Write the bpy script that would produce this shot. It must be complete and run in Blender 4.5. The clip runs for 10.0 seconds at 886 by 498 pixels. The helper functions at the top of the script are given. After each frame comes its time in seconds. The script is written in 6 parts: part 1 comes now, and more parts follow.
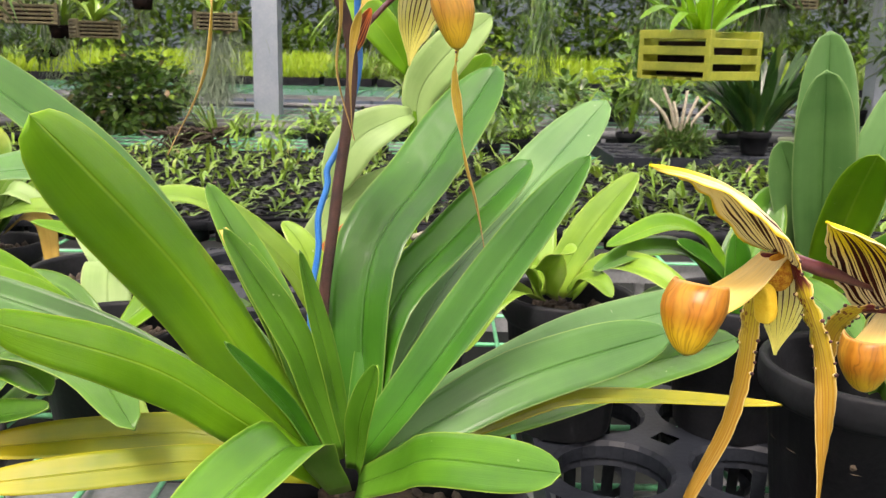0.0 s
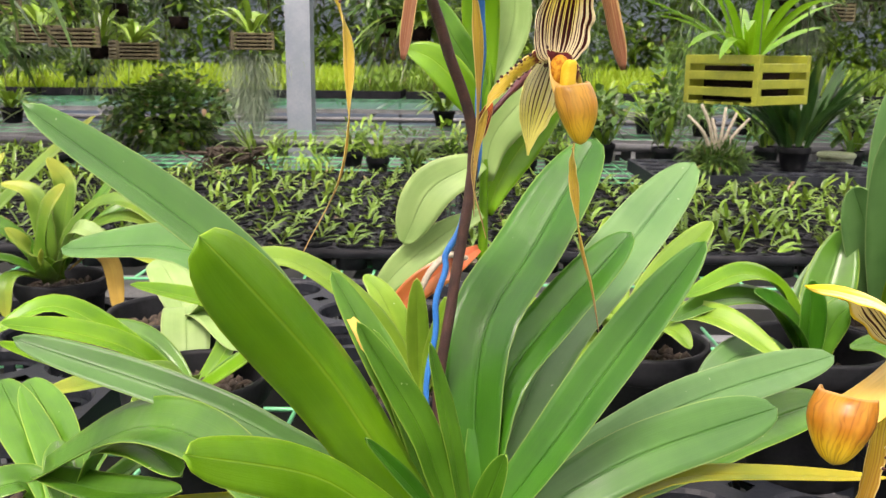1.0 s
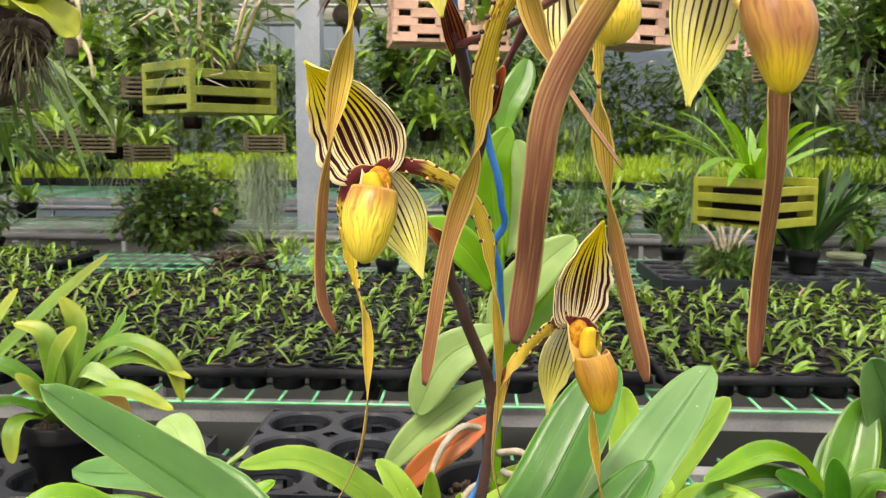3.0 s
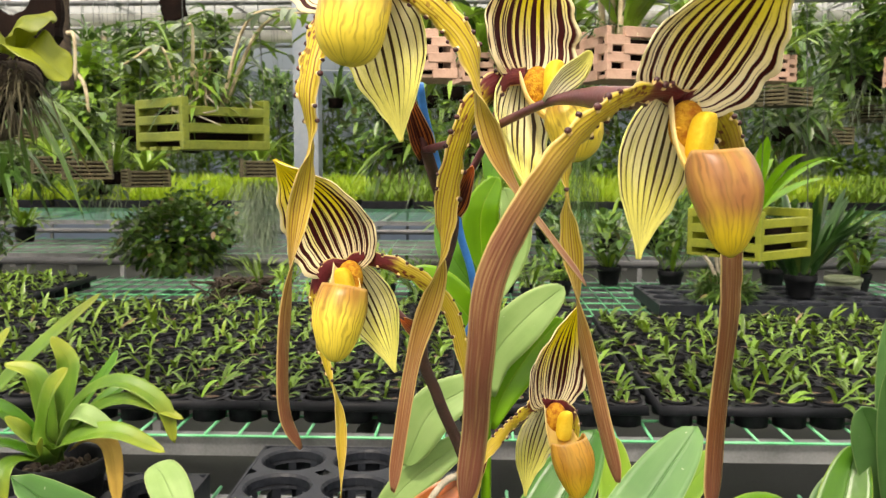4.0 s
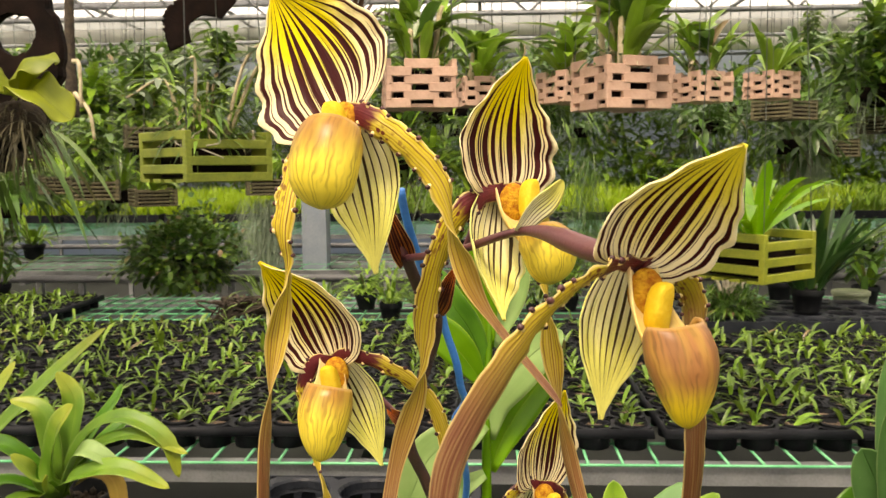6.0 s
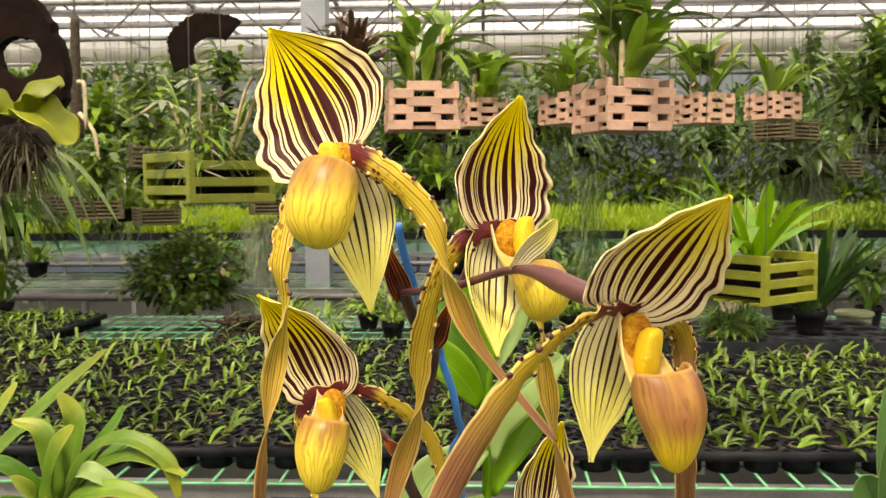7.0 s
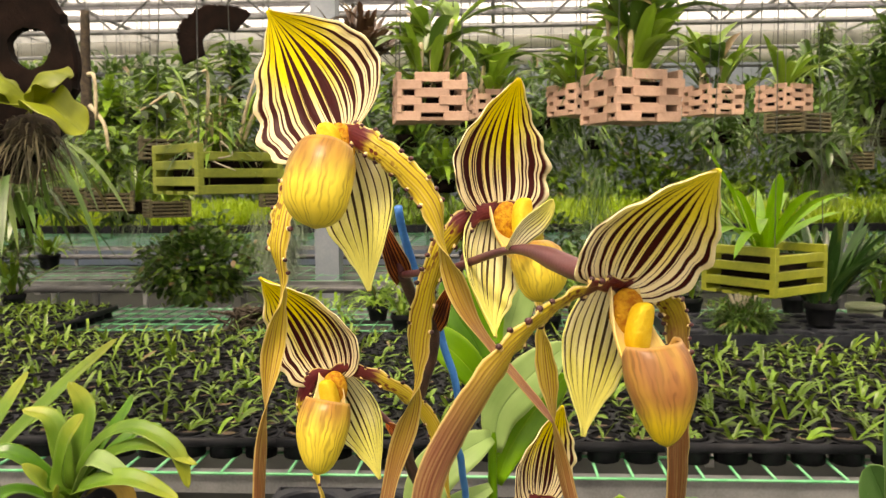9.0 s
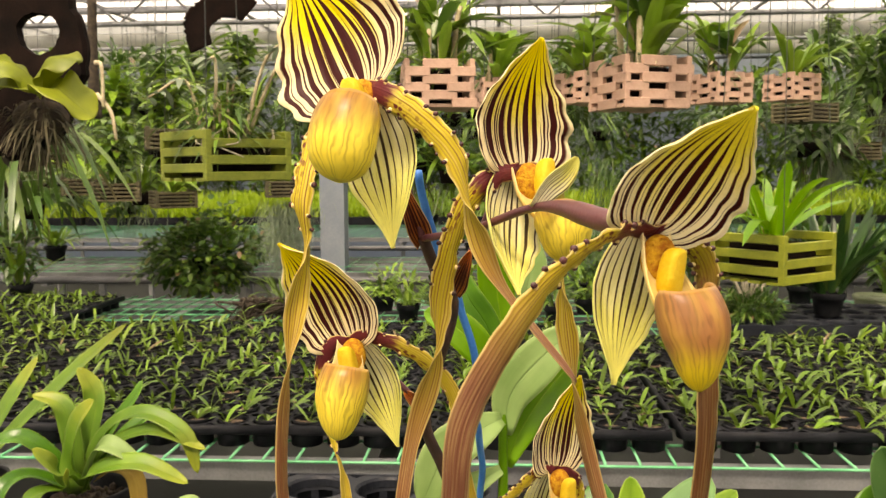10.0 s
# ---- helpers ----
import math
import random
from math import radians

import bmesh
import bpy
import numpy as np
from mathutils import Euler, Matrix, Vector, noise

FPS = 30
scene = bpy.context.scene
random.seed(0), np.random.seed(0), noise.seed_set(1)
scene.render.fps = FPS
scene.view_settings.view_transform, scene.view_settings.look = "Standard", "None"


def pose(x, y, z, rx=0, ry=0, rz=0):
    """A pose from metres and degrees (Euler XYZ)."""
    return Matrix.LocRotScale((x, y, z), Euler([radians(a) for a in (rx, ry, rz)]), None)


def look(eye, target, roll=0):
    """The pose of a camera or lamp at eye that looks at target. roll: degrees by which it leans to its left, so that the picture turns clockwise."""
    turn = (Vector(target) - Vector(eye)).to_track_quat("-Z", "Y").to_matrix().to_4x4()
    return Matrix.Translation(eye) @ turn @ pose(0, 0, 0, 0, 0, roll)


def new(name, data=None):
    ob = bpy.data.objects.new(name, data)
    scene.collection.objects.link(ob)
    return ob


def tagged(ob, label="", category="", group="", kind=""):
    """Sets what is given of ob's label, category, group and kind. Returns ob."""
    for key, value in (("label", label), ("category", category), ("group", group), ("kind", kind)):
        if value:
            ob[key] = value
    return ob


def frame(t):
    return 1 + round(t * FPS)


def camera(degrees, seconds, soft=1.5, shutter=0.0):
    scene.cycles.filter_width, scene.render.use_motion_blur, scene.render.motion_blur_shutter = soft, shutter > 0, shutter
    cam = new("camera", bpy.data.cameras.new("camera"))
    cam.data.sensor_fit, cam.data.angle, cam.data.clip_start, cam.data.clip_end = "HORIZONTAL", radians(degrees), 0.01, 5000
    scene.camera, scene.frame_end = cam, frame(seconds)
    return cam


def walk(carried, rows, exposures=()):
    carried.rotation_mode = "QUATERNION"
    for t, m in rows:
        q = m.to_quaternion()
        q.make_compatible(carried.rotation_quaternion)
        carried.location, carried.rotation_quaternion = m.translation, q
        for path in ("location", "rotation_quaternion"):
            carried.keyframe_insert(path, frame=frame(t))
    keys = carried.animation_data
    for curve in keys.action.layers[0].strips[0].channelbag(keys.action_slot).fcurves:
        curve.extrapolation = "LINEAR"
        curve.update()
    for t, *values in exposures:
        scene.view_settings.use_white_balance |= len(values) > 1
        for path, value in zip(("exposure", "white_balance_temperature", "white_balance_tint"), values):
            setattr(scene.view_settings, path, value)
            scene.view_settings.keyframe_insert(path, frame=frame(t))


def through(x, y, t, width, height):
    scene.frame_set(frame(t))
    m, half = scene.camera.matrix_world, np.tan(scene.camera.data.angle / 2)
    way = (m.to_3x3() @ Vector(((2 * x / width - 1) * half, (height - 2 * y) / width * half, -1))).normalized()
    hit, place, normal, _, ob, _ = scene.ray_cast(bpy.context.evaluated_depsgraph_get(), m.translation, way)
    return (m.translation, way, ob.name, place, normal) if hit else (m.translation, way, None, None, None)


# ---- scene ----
cam = camera(54.0, 10.0, soft=1.3)
cam.data.dof.use_dof, cam.data.dof.focus_distance, cam.data.dof.aperture_fstop = True, 0.31, 58.0
EXPOSURES = [(0.0, 1.3, 7000.0, 21.0), (1.5, 1.22, 7000.0, 22.0), (2.5, 1.16, 7200.0, 18.0), (4.0, 1.02, 7400.0, 14.0), (6.5, 0.87, 8300.0, 16.0), (10.0, 0.87, 8500.0, 18.0)]
SKY_STRENGTH, SUN_STRENGTH = 0.105, 5.0
PATH = [
    (0, (0.058, 0.255, 1.189), (0.065, 2.205, 0.742), 1.3),
    (0.5, (0.02, 0.255, 1.208), (-0.021, 2.207, 0.774), 1.0),
    (1, (0.01, 0.253, 1.229), (-0.042, 2.205, 0.799), 0.6),
    (1.5, (0.004, 0.25, 1.255), (-0.057, 2.21, 0.861), 0.3),
    (2, (0.009, 0.26, 1.276), (-0.055, 2.223, 0.897), 0.6),
    (2.5, (0.001, 0.269, 1.301), (-0.069, 2.248, 1.015), 0.6),
    (3.8, (0.013, 0.275, 1.339), (-0.06, 2.261, 1.113), -0.0),
    (4, (0.015, 0.277, 1.348), (-0.058, 2.265, 1.14), 0.1),
    (4.5, (0.021, 0.279, 1.365), (-0.051, 2.27, 1.201), -0.1),
    (5, (0.026, 0.277, 1.375), (-0.053, 2.268, 1.204), -0.3),
    (6.5, (0.025, 0.276, 1.388), (-0.071, 2.265, 1.197), -0.5),
    (7, (0.028, 0.274, 1.391), (-0.071, 2.266, 1.244), -0.4),
    (7.5, (0.028, 0.272, 1.39), (-0.076, 2.264, 1.25), -0.3),
    (8, (0.029, 0.27, 1.391), (-0.078, 2.262, 1.245), -0.3),
    (8.5, (0.03, 0.271, 1.389), (-0.084, 2.262, 1.234), -0.3),
    (9, (0.032, 0.272, 1.387), (-0.09, 2.261, 1.225), -0.4),
    (9.5, (0.03, 0.274, 1.383), (-0.099, 2.262, 1.213), -0.6),
    (10, (0.026, 0.272, 1.376), (-0.107, 2.259, 1.198), -0.4),
]
walk(cam, [(t, look(eye, target, roll)) for t, eye, target, roll in PATH], exposures=EXPOSURES)

# ---- light: bright overcast sky over a film roof ----
SUN_UP, SUN_TURN = radians(58), radians(200)
world = bpy.data.worlds.new("sky")
scene.world = world
world.use_nodes = True
wt = world.node_tree
sky = wt.nodes.new("ShaderNodeTexSky")
sky.sky_type, sky.sun_disc = "NISHITA", False
sky.sun_elevation, sky.sun_rotation = SUN_UP, SUN_TURN
sky.air_density, sky.dust_density, sky.ozone_density = 1.2, 6.0, 0.6
wt.nodes["Background"].inputs["Strength"].default_value = SKY_STRENGTH
wt.links.new(sky.outputs["Color"], wt.nodes["Background"].inputs["Color"])
sun = new("sun", bpy.data.lights.new("sun", "SUN"))
sun.data.energy, sun.data.angle, sun.data.color = SUN_STRENGTH, radians(14), (1.0, 0.96, 0.9)
sun_from = Vector((math.sin(SUN_TURN) * math.cos(SUN_UP), math.cos(SUN_TURN) * math.cos(SUN_UP), math.sin(SUN_UP)))
sun.matrix_world = look(sun_from * 20, (0, 0, 0))


# ---- materials ----
class Nodes:
    """A small wrapper round one material's node tree."""

    def __init__(self, name):
        self.mat = bpy.data.materials.new(name)
        self.mat.use_nodes = True
        self.tree = self.mat.node_tree
        self.bsdf = self.tree.nodes["Principled BSDF"]
        self.out = self.tree.nodes["Material Output"]

    def put(self, socket, value):
        if isinstance(value, bpy.types.NodeSocket):
            self.tree.links.new(value, socket)
        elif isinstance(value, (tuple, list)) and len(value) == 3 and socket.type == "RGBA":
            socket.default_value = (*value, 1)
        else:
            socket.default_value = value

    def node(self, kind, **inputs):
        n = self.tree.nodes.new("ShaderNode" + kind)
        for key, value in inputs.items():
            self.put(n.inputs[key.replace("_", " ")], value)
        return n

    def coords(self, which="Object"):
        return self.tree.nodes.new("ShaderNodeTexCoord").outputs[which]

    def scaled(self, vector, x, y, z):
        m = self.node("Mapping", Vector=vector)
        m.inputs["Scale"].default_value = (x, y, z)
        return m.outputs[0]

    def noise(self, vector, scale, detail=3.0, rough=0.55, warp=0.0):
        return self.node("TexNoise", Vector=vector, Scale=scale, Detail=detail, Roughness=rough, Distortion=warp).outputs["Fac"]

    def math(self, op, a, b=0.0, c=0.0):
        n = self.tree.nodes.new("ShaderNodeMath")
        n.operation = op
        for i, value in enumerate((a, b, c)):
            self.put(n.inputs[i], value)
        return n.outputs[0]

    def ramp(self, fac, lo, hi):
        """0 below lo, 1 above hi, smooth between (hi may be the smaller)."""
        n = self.tree.nodes.new("ShaderNodeMapRange")
        n.interpolation_type = "SMOOTHSTEP"
        if hi < lo:
            lo, hi = hi, lo
            n.inputs["To Min"].default_value, n.inputs["To Max"].default_value = 1, 0
        self.put(n.inputs["Value"], fac)
        n.inputs["From Min"].default_value, n.inputs["From Max"].default_value = lo, hi
        return n.outputs[0]

    def mix(self, fac, a, b, how="MIX"):
        n = self.tree.nodes.new("ShaderNodeMixRGB")
        n.blend_type = how
        self.put(n.inputs[0], fac)
        self.put(n.inputs[1], a)
        self.put(n.inputs[2], b)
        return n.outputs[0]

    def random(self):
        return self.tree.nodes.new("ShaderNodeObjectInfo").outputs["Random"]

    def uv(self):
        n = self.node("SeparateXYZ", Vector=self.coords("UV"))
        return n.outputs[0], n.outputs[1]

    def bump(self, height, strength=0.3, distance=0.001):
        self.put(self.bsdf.inputs["Normal"], self.node("Bump", Height=height, Strength=strength, Distance=distance).outputs[0])

    def done(self, colour, rough, metal=0.0, through=0.0, tint=None, gloss=0.5):
        self.put(self.bsdf.inputs["Base Color"], colour)
        self.put(self.bsdf.inputs["Roughness"], rough)
        self.put(self.bsdf.inputs["Metallic"], metal)
        self.put(self.bsdf.inputs["Specular IOR Level"], gloss)
        if through:
            t = self.node("BsdfTranslucent", Color=tint if tint is not None else colour)
            m = self.node("MixShader", Fac=through)
            self.tree.links.new(self.bsdf.outputs[0], m.inputs[1])
            self.tree.links.new(t.outputs[0], m.inputs[2])
            self.tree.links.new(m.outputs[0], self.out.inputs[0])
        return self.mat


def leaf_material(name, dark, light, rim, rough=0.27, through=0.13, size=22.0, tip=None, many=False, bloom=0.0, vary=0.24, pale_rib=False):
    """A smooth leaf; bloom: how far a pale waxy coat lies over it, thinner along the midrib."""
    n = Nodes(name)
    u, v = n.uv()
    place = n.coords()
    side = n.math("ABSOLUTE", n.math("SUBTRACT", u, 0.5))
    broad = n.noise(n.scaled(n.coords("UV"), 2.0, 1.6, 1), 1.0, 2.0)
    blotch = n.ramp(n.math("ADD", n.math("MULTIPLY", n.noise(place, size, 3.0), 0.55), n.math("MULTIPLY", broad, 0.45)), 0.34, 0.66)
    colour = n.mix(blotch, dark, light)
    veins = n.noise(n.scaled(n.coords("UV"), 46, 1.6, 1), 1.0, 3.0)
    colour = n.mix(n.math("MULTIPLY", n.ramp(veins, 0.35, 0.7), 0.10), colour, tuple(c * 1.45 for c in light))
    foot = n.ramp(v, 0.30, 0.0)
    colour = n.mix(n.math("MULTIPLY", foot, 0.45), colour, tuple(min(1.0, c * 1.5 + 0.01) for c in light))
    if bloom:
        wax = n.math("MULTIPLY", n.ramp(n.noise(n.scaled(n.coords("UV"), 1.1, 1.3, 1), 1.0, 3.0, 0.5), 0.2, 0.7), n.ramp(side, 0.0, 0.10))
        colour = n.mix(n.math("MULTIPLY", wax, bloom), colour, tuple(0.55 * c + d for c, d in zip(light, (0.10, 0.15, 0.085))))
    rib = n.ramp(side, 0.03, 0.004)
    colour = n.mix(n.math("MULTIPLY", rib, 0.35 if pale_rib else 0.22), colour, rim if pale_rib else tuple(c * 0.8 for c in dark))
    colour = n.mix(n.math("MULTIPLY", n.ramp(side, 0.474, 0.495), 0.7), colour, rim)
    if tip:
        worn = n.math("MULTIPLY", n.ramp(n.math("ADD", v, n.math("MULTIPLY", n.noise(place, 30.0), 0.5)), 0.75, 1.3), 0.85)
        colour = n.mix(worn, colour, tip)
    scar = n.math("MULTIPLY", n.ramp(n.noise(place, 260.0, 1.0), 0.76, 0.80), n.ramp(n.noise(place, 18.0), 0.5, 0.62))
    colour = n.mix(n.math("MULTIPLY", scar, 0.5), colour, (0.50, 0.56, 0.38))
    if many:
        island = n.tree.nodes.new("ShaderNodeNewGeometry").outputs["Random Per Island"]
        colour = n.mix(n.math("MULTIPLY", n.ramp(island, 0.70, 1.0), 0.6), colour, tuple(0.7 * c + d for c, d in zip(light, (0.085, 0.085, 0.008))))
        colour = n.mix(n.math("MULTIPLY", n.ramp(island, 0.45, 0.0), 0.6), colour, tuple(c * 0.4 for c in dark))
        colour = n.mix(n.ramp(island, 0.97, 0.975), colour, (0.17, 0.115, 0.06))
    hue = n.node("HueSaturation", Color=colour, Value=n.math("ADD", 1 - vary / 2, n.math("MULTIPLY", n.random(), vary)))
    swell = n.math("MULTIPLY", n.noise(n.scaled(place, 1.0, 1.0, 0.5), 45.0, 2.0), 2.2)
    n.bump(n.math("ADD", n.math("ADD", n.math("MULTIPLY", veins, 0.35), swell), n.math("MULTIPLY", rib, -3.0)), 0.5, 0.0007)
    return n.done(hue.outputs[0], gloss=0.44, rough=n.math("ADD", rough - 0.03, n.math("MULTIPLY", broad, 0.14)), through=through, tint=tuple(min(1, c * 1.6) for c in light))


def plain_material(name, a, b, rough=0.5, metal=0.0, size=30.0, grain=300.0, relief=0.25, vary=0.0, gloss=0.5):
    n = Nodes(name)
    place = n.coords()
    big, fine = n.noise(place, size, 4.0), n.noise(place, grain, 3.0)
    colour = n.mix(n.ramp(n.math("ADD", n.math("MULTIPLY", big, 0.7), n.math("MULTIPLY", fine, 0.3)), 0.33, 0.68), a, b)
    if vary:
        colour = n.node("HueSaturation", Color=colour, Value=n.math("ADD", 1 - vary / 2, n.math("MULTIPLY", n.random(), vary))).outputs[0]
    n.bump(fine, relief, 0.001)
    return n.done(colour, n.math("ADD", rough - 0.1, n.math("MULTIPLY", big, 0.2)), metal, gloss=gloss)


def striped_material(name, count, wide, dark, pale, warm, fade, rim, seed, middle=0.45, between=0.09, spread=(0.30, 0.85), flank=0.0):
    """A sepal: dark veins that fan out from the base and close up at the tip, on a pale to yellow ground."""
    n = Nodes(name)
    u, v = n.uv()
    own = n.math("MULTIPLY", n.random(), 31.0)

    def strands(across, along, shift, detail=2.0):
        """Noise drawn out along the sepal."""
        p = n.node("CombineXYZ", X=n.math("MULTIPLY", u, across), Y=n.math("MULTIPLY", v, along), Z=n.math("ADD", own, shift))
        return n.noise(p.outputs[0], 1.0, detail)

    uu = n.math("ADD", u, n.math("MULTIPLY", n.math("SUBTRACT", strands(5.0, 0.8, 0.0), 0.5), 0.06))
    f = n.math("MULTIPLY", uu, float(count))
    side = n.math("ABSOLUTE", n.math("SUBTRACT", u, 0.5))
    mid = n.ramp(side, 0.34, 0.02)

    def chance(cell, extra):
        w = n.tree.nodes.new("ShaderNodeTexWhiteNoise")
        w.noise_dimensions = "1D"
        n.put(w.inputs["W"], n.math("ADD", n.math("FLOOR", cell), n.math("ADD", seed + extra, n.math("FLOOR", own))))
        return w.outputs["Value"]

    swell = n.math("MULTIPLY", n.math("ADD", 0.52, n.math("MULTIPLY", n.ramp(v, 0.0, 0.30), 0.48)), n.math("SUBTRACT", 1.0, n.math("MULTIPLY", n.ramp(v, 0.42, 0.98), 0.62)))
    ragged = n.math("MULTIPLY", n.math("SUBTRACT", strands(34.0, 9.0, 5.0), 0.5), 0.16)

    def veins(cells, width, ends, gain):
        """One set of veins: half width by chance, each fading out at its own height."""
        c = chance(cells, gain)
        off = n.math("ABSOLUTE", n.math("ADD", n.math("SUBTRACT", n.math("FRACT", cells), 0.5), n.math("MULTIPLY", n.math("SUBTRACT", c, 0.5), 0.22)))
        half = n.math("MULTIPLY", n.math("MULTIPLY", n.math("ADD", 0.72, n.math("MULTIPLY", c, 0.5)), width), swell)
        reach = n.math("ADD", n.math("MULTIPLY", c, ends[1]), ends[0])
        half = n.math("SUBTRACT", n.math("MULTIPLY", half, n.math("SUBTRACT", 1.0, n.math("POWER", n.math("DIVIDE", v, reach), 6.0))), 0.012)
        return n.ramp(n.math("ADD", n.math("SUBTRACT", half, off), n.math("MULTIPLY", ragged, half)), -0.03, 0.03)

    main_width = n.math("MULTIPLY", wide, n.math("ADD", 1.0, n.math("MULTIPLY", mid, middle)))
    stripe = veins(f, main_width, (fade, 0.3), 0.0)
    if between:
        stripe = n.math("MAXIMUM", stripe, veins(n.math("ADD", f, 0.5), between, (0.35, 0.5), 17.0))
    high = n.math("ADD", n.math("ADD", v, n.math("MULTIPLY", n.math("SUBTRACT", strands(9.0, 3.0, 9.0), 0.5), 0.5)), n.math("MULTIPLY", n.ramp(side, 0.18 + flank, 0.45), flank * 2.0 - 0.30))
    ground = n.mix(n.ramp(high, *spread), pale, warm)
    broken = n.ramp(n.math("ABSOLUTE", n.math("SUBTRACT", strands(24.0, 7.0, 13.0), 0.5)), 0.03, 0.008)
    ground = n.mix(n.math("MULTIPLY", broken, n.math("MULTIPLY", n.ramp(v, 0.25, 0.6), 0.3)), ground, tuple(c * 0.5 for c in warm))
    edge = n.ramp(side, 0.468, 0.49)
    ground = n.mix(edge, ground, rim)
    stripe = n.math("MULTIPLY", stripe, n.math("SUBTRACT", 1.0, edge))
    tone = n.mix(strands(18.0, 4.0, 21.0), dark, tuple(c * 1.4 for c in dark))
    colour = n.mix(stripe, ground, tone)
    n.bump(n.math("ADD", n.math("MULTIPLY", stripe, -0.6), strands(60.0, 6.0, 27.0)), 0.45, 0.0005)
    return n.done(colour, 0.48, through=0.26, tint=colour, gloss=0.2)


def petal_material(name, late, change, gilt=0.32, veined=0.85):
    n = Nodes(name)
    u, v = n.uv()
    own = n.math("MULTIPLY", n.random(), 30.0)
    side = n.math("ABSOLUTE", n.math("SUBTRACT", u, 0.5))
    ground = n.mix(n.ramp(v, 0.18, 0.75), (0.54, 0.43, 0.026), (0.47, 0.32, 0.042))
    ground = n.mix(n.math("MULTIPLY", n.ramp(v, *change), 0.9), ground, late)
    drift = n.node("CombineXYZ", X=n.math("MULTIPLY", u, 3.0), Y=n.math("MULTIPLY", v, 4.0), Z=own)
    shift = n.math("ADD", u, n.math("MULTIPLY", n.noise(drift.outputs[0], 1.0), 0.10))
    # fine veins side by side along the whole petal, some strong, some faint
    f = n.math("MULTIPLY", shift, 8.0)
    white = n.tree.nodes.new("ShaderNodeTexWhiteNoise")
    white.noise_dimensions = "1D"
    n.put(white.inputs["W"], n.math("ADD", n.math("FLOOR", f), n.math("FLOOR", own)))
    strong = white.outputs["Value"]
    vein = n.ramp(n.math("ABSOLUTE", n.math("SUBTRACT", n.math("FRACT", f), 0.5)), 0.30, 0.08)
    vein = n.math("MULTIPLY", vein, n.math("ADD", 0.15, n.math("MULTIPLY", strong, 0.75)))
    streak = n.node("CombineXYZ", X=n.math("MULTIPLY", u, 13.0), Y=n.math("MULTIPLY", v, 6.0), Z=n.math("ADD", own, 9.0))
    ground = n.mix(n.math("MULTIPLY", n.ramp(n.noise(streak.outputs[0], 1.0, 3.0), 0.48, 0.66), gilt), ground, (0.66, 0.50, 0.20))
    ground = n.mix(n.math("MULTIPLY", n.ramp(v, 0.78, 1.0), 0.5), ground, (0.16, 0.055, 0.045))
    colour = n.mix(n.math("MULTIPLY", vein, n.math("SUBTRACT", veined, n.math("MULTIPLY", n.ramp(v, *change), 0.35))), ground, (0.17, 0.062, 0.020))
    both = n.node("CombineXYZ", X=n.math("MULTIPLY", u, 5.0), Y=n.math("MULTIPLY", v, 62.0), Z=own)
    dots = n.node("TexVoronoi", Vector=both.outputs[0], Scale=1.0)
    dot = n.math("MULTIPLY", n.ramp(dots.outputs["Distance"], 0.46, 0.30), n.math("MULTIPLY", n.ramp(v, 0.30, 0.14), n.ramp(u, 0.35, 0.62)))
    colour = n.mix(dot, colour, (0.13, 0.016, 0.014))
    root = n.ramp(n.math("ADD", v, n.math("MULTIPLY", n.noise(n.scaled(n.coords("UV"), 6, 30, 1), 1.0), 0.05)), 0.17, 0.135)
    colour = n.mix(root, colour, n.mix(n.noise(n.coords(), 700.0), (0.075, 0.008, 0.012), (0.17, 0.026, 0.030)))
    hem = n.math("MULTIPLY", n.ramp(side, 0.425, 0.475), n.math("SUBTRACT", 0.85, n.math("MULTIPLY", n.ramp(v, 0.3, 0.7), 0.35)))
    colour = n.mix(hem, colour, (0.70, 0.56, 0.22))
    n.bump(vein, 0.4, 0.0005)
    return n.done(colour, 0.42, through=0.16, tint=colour, gloss=0.25)


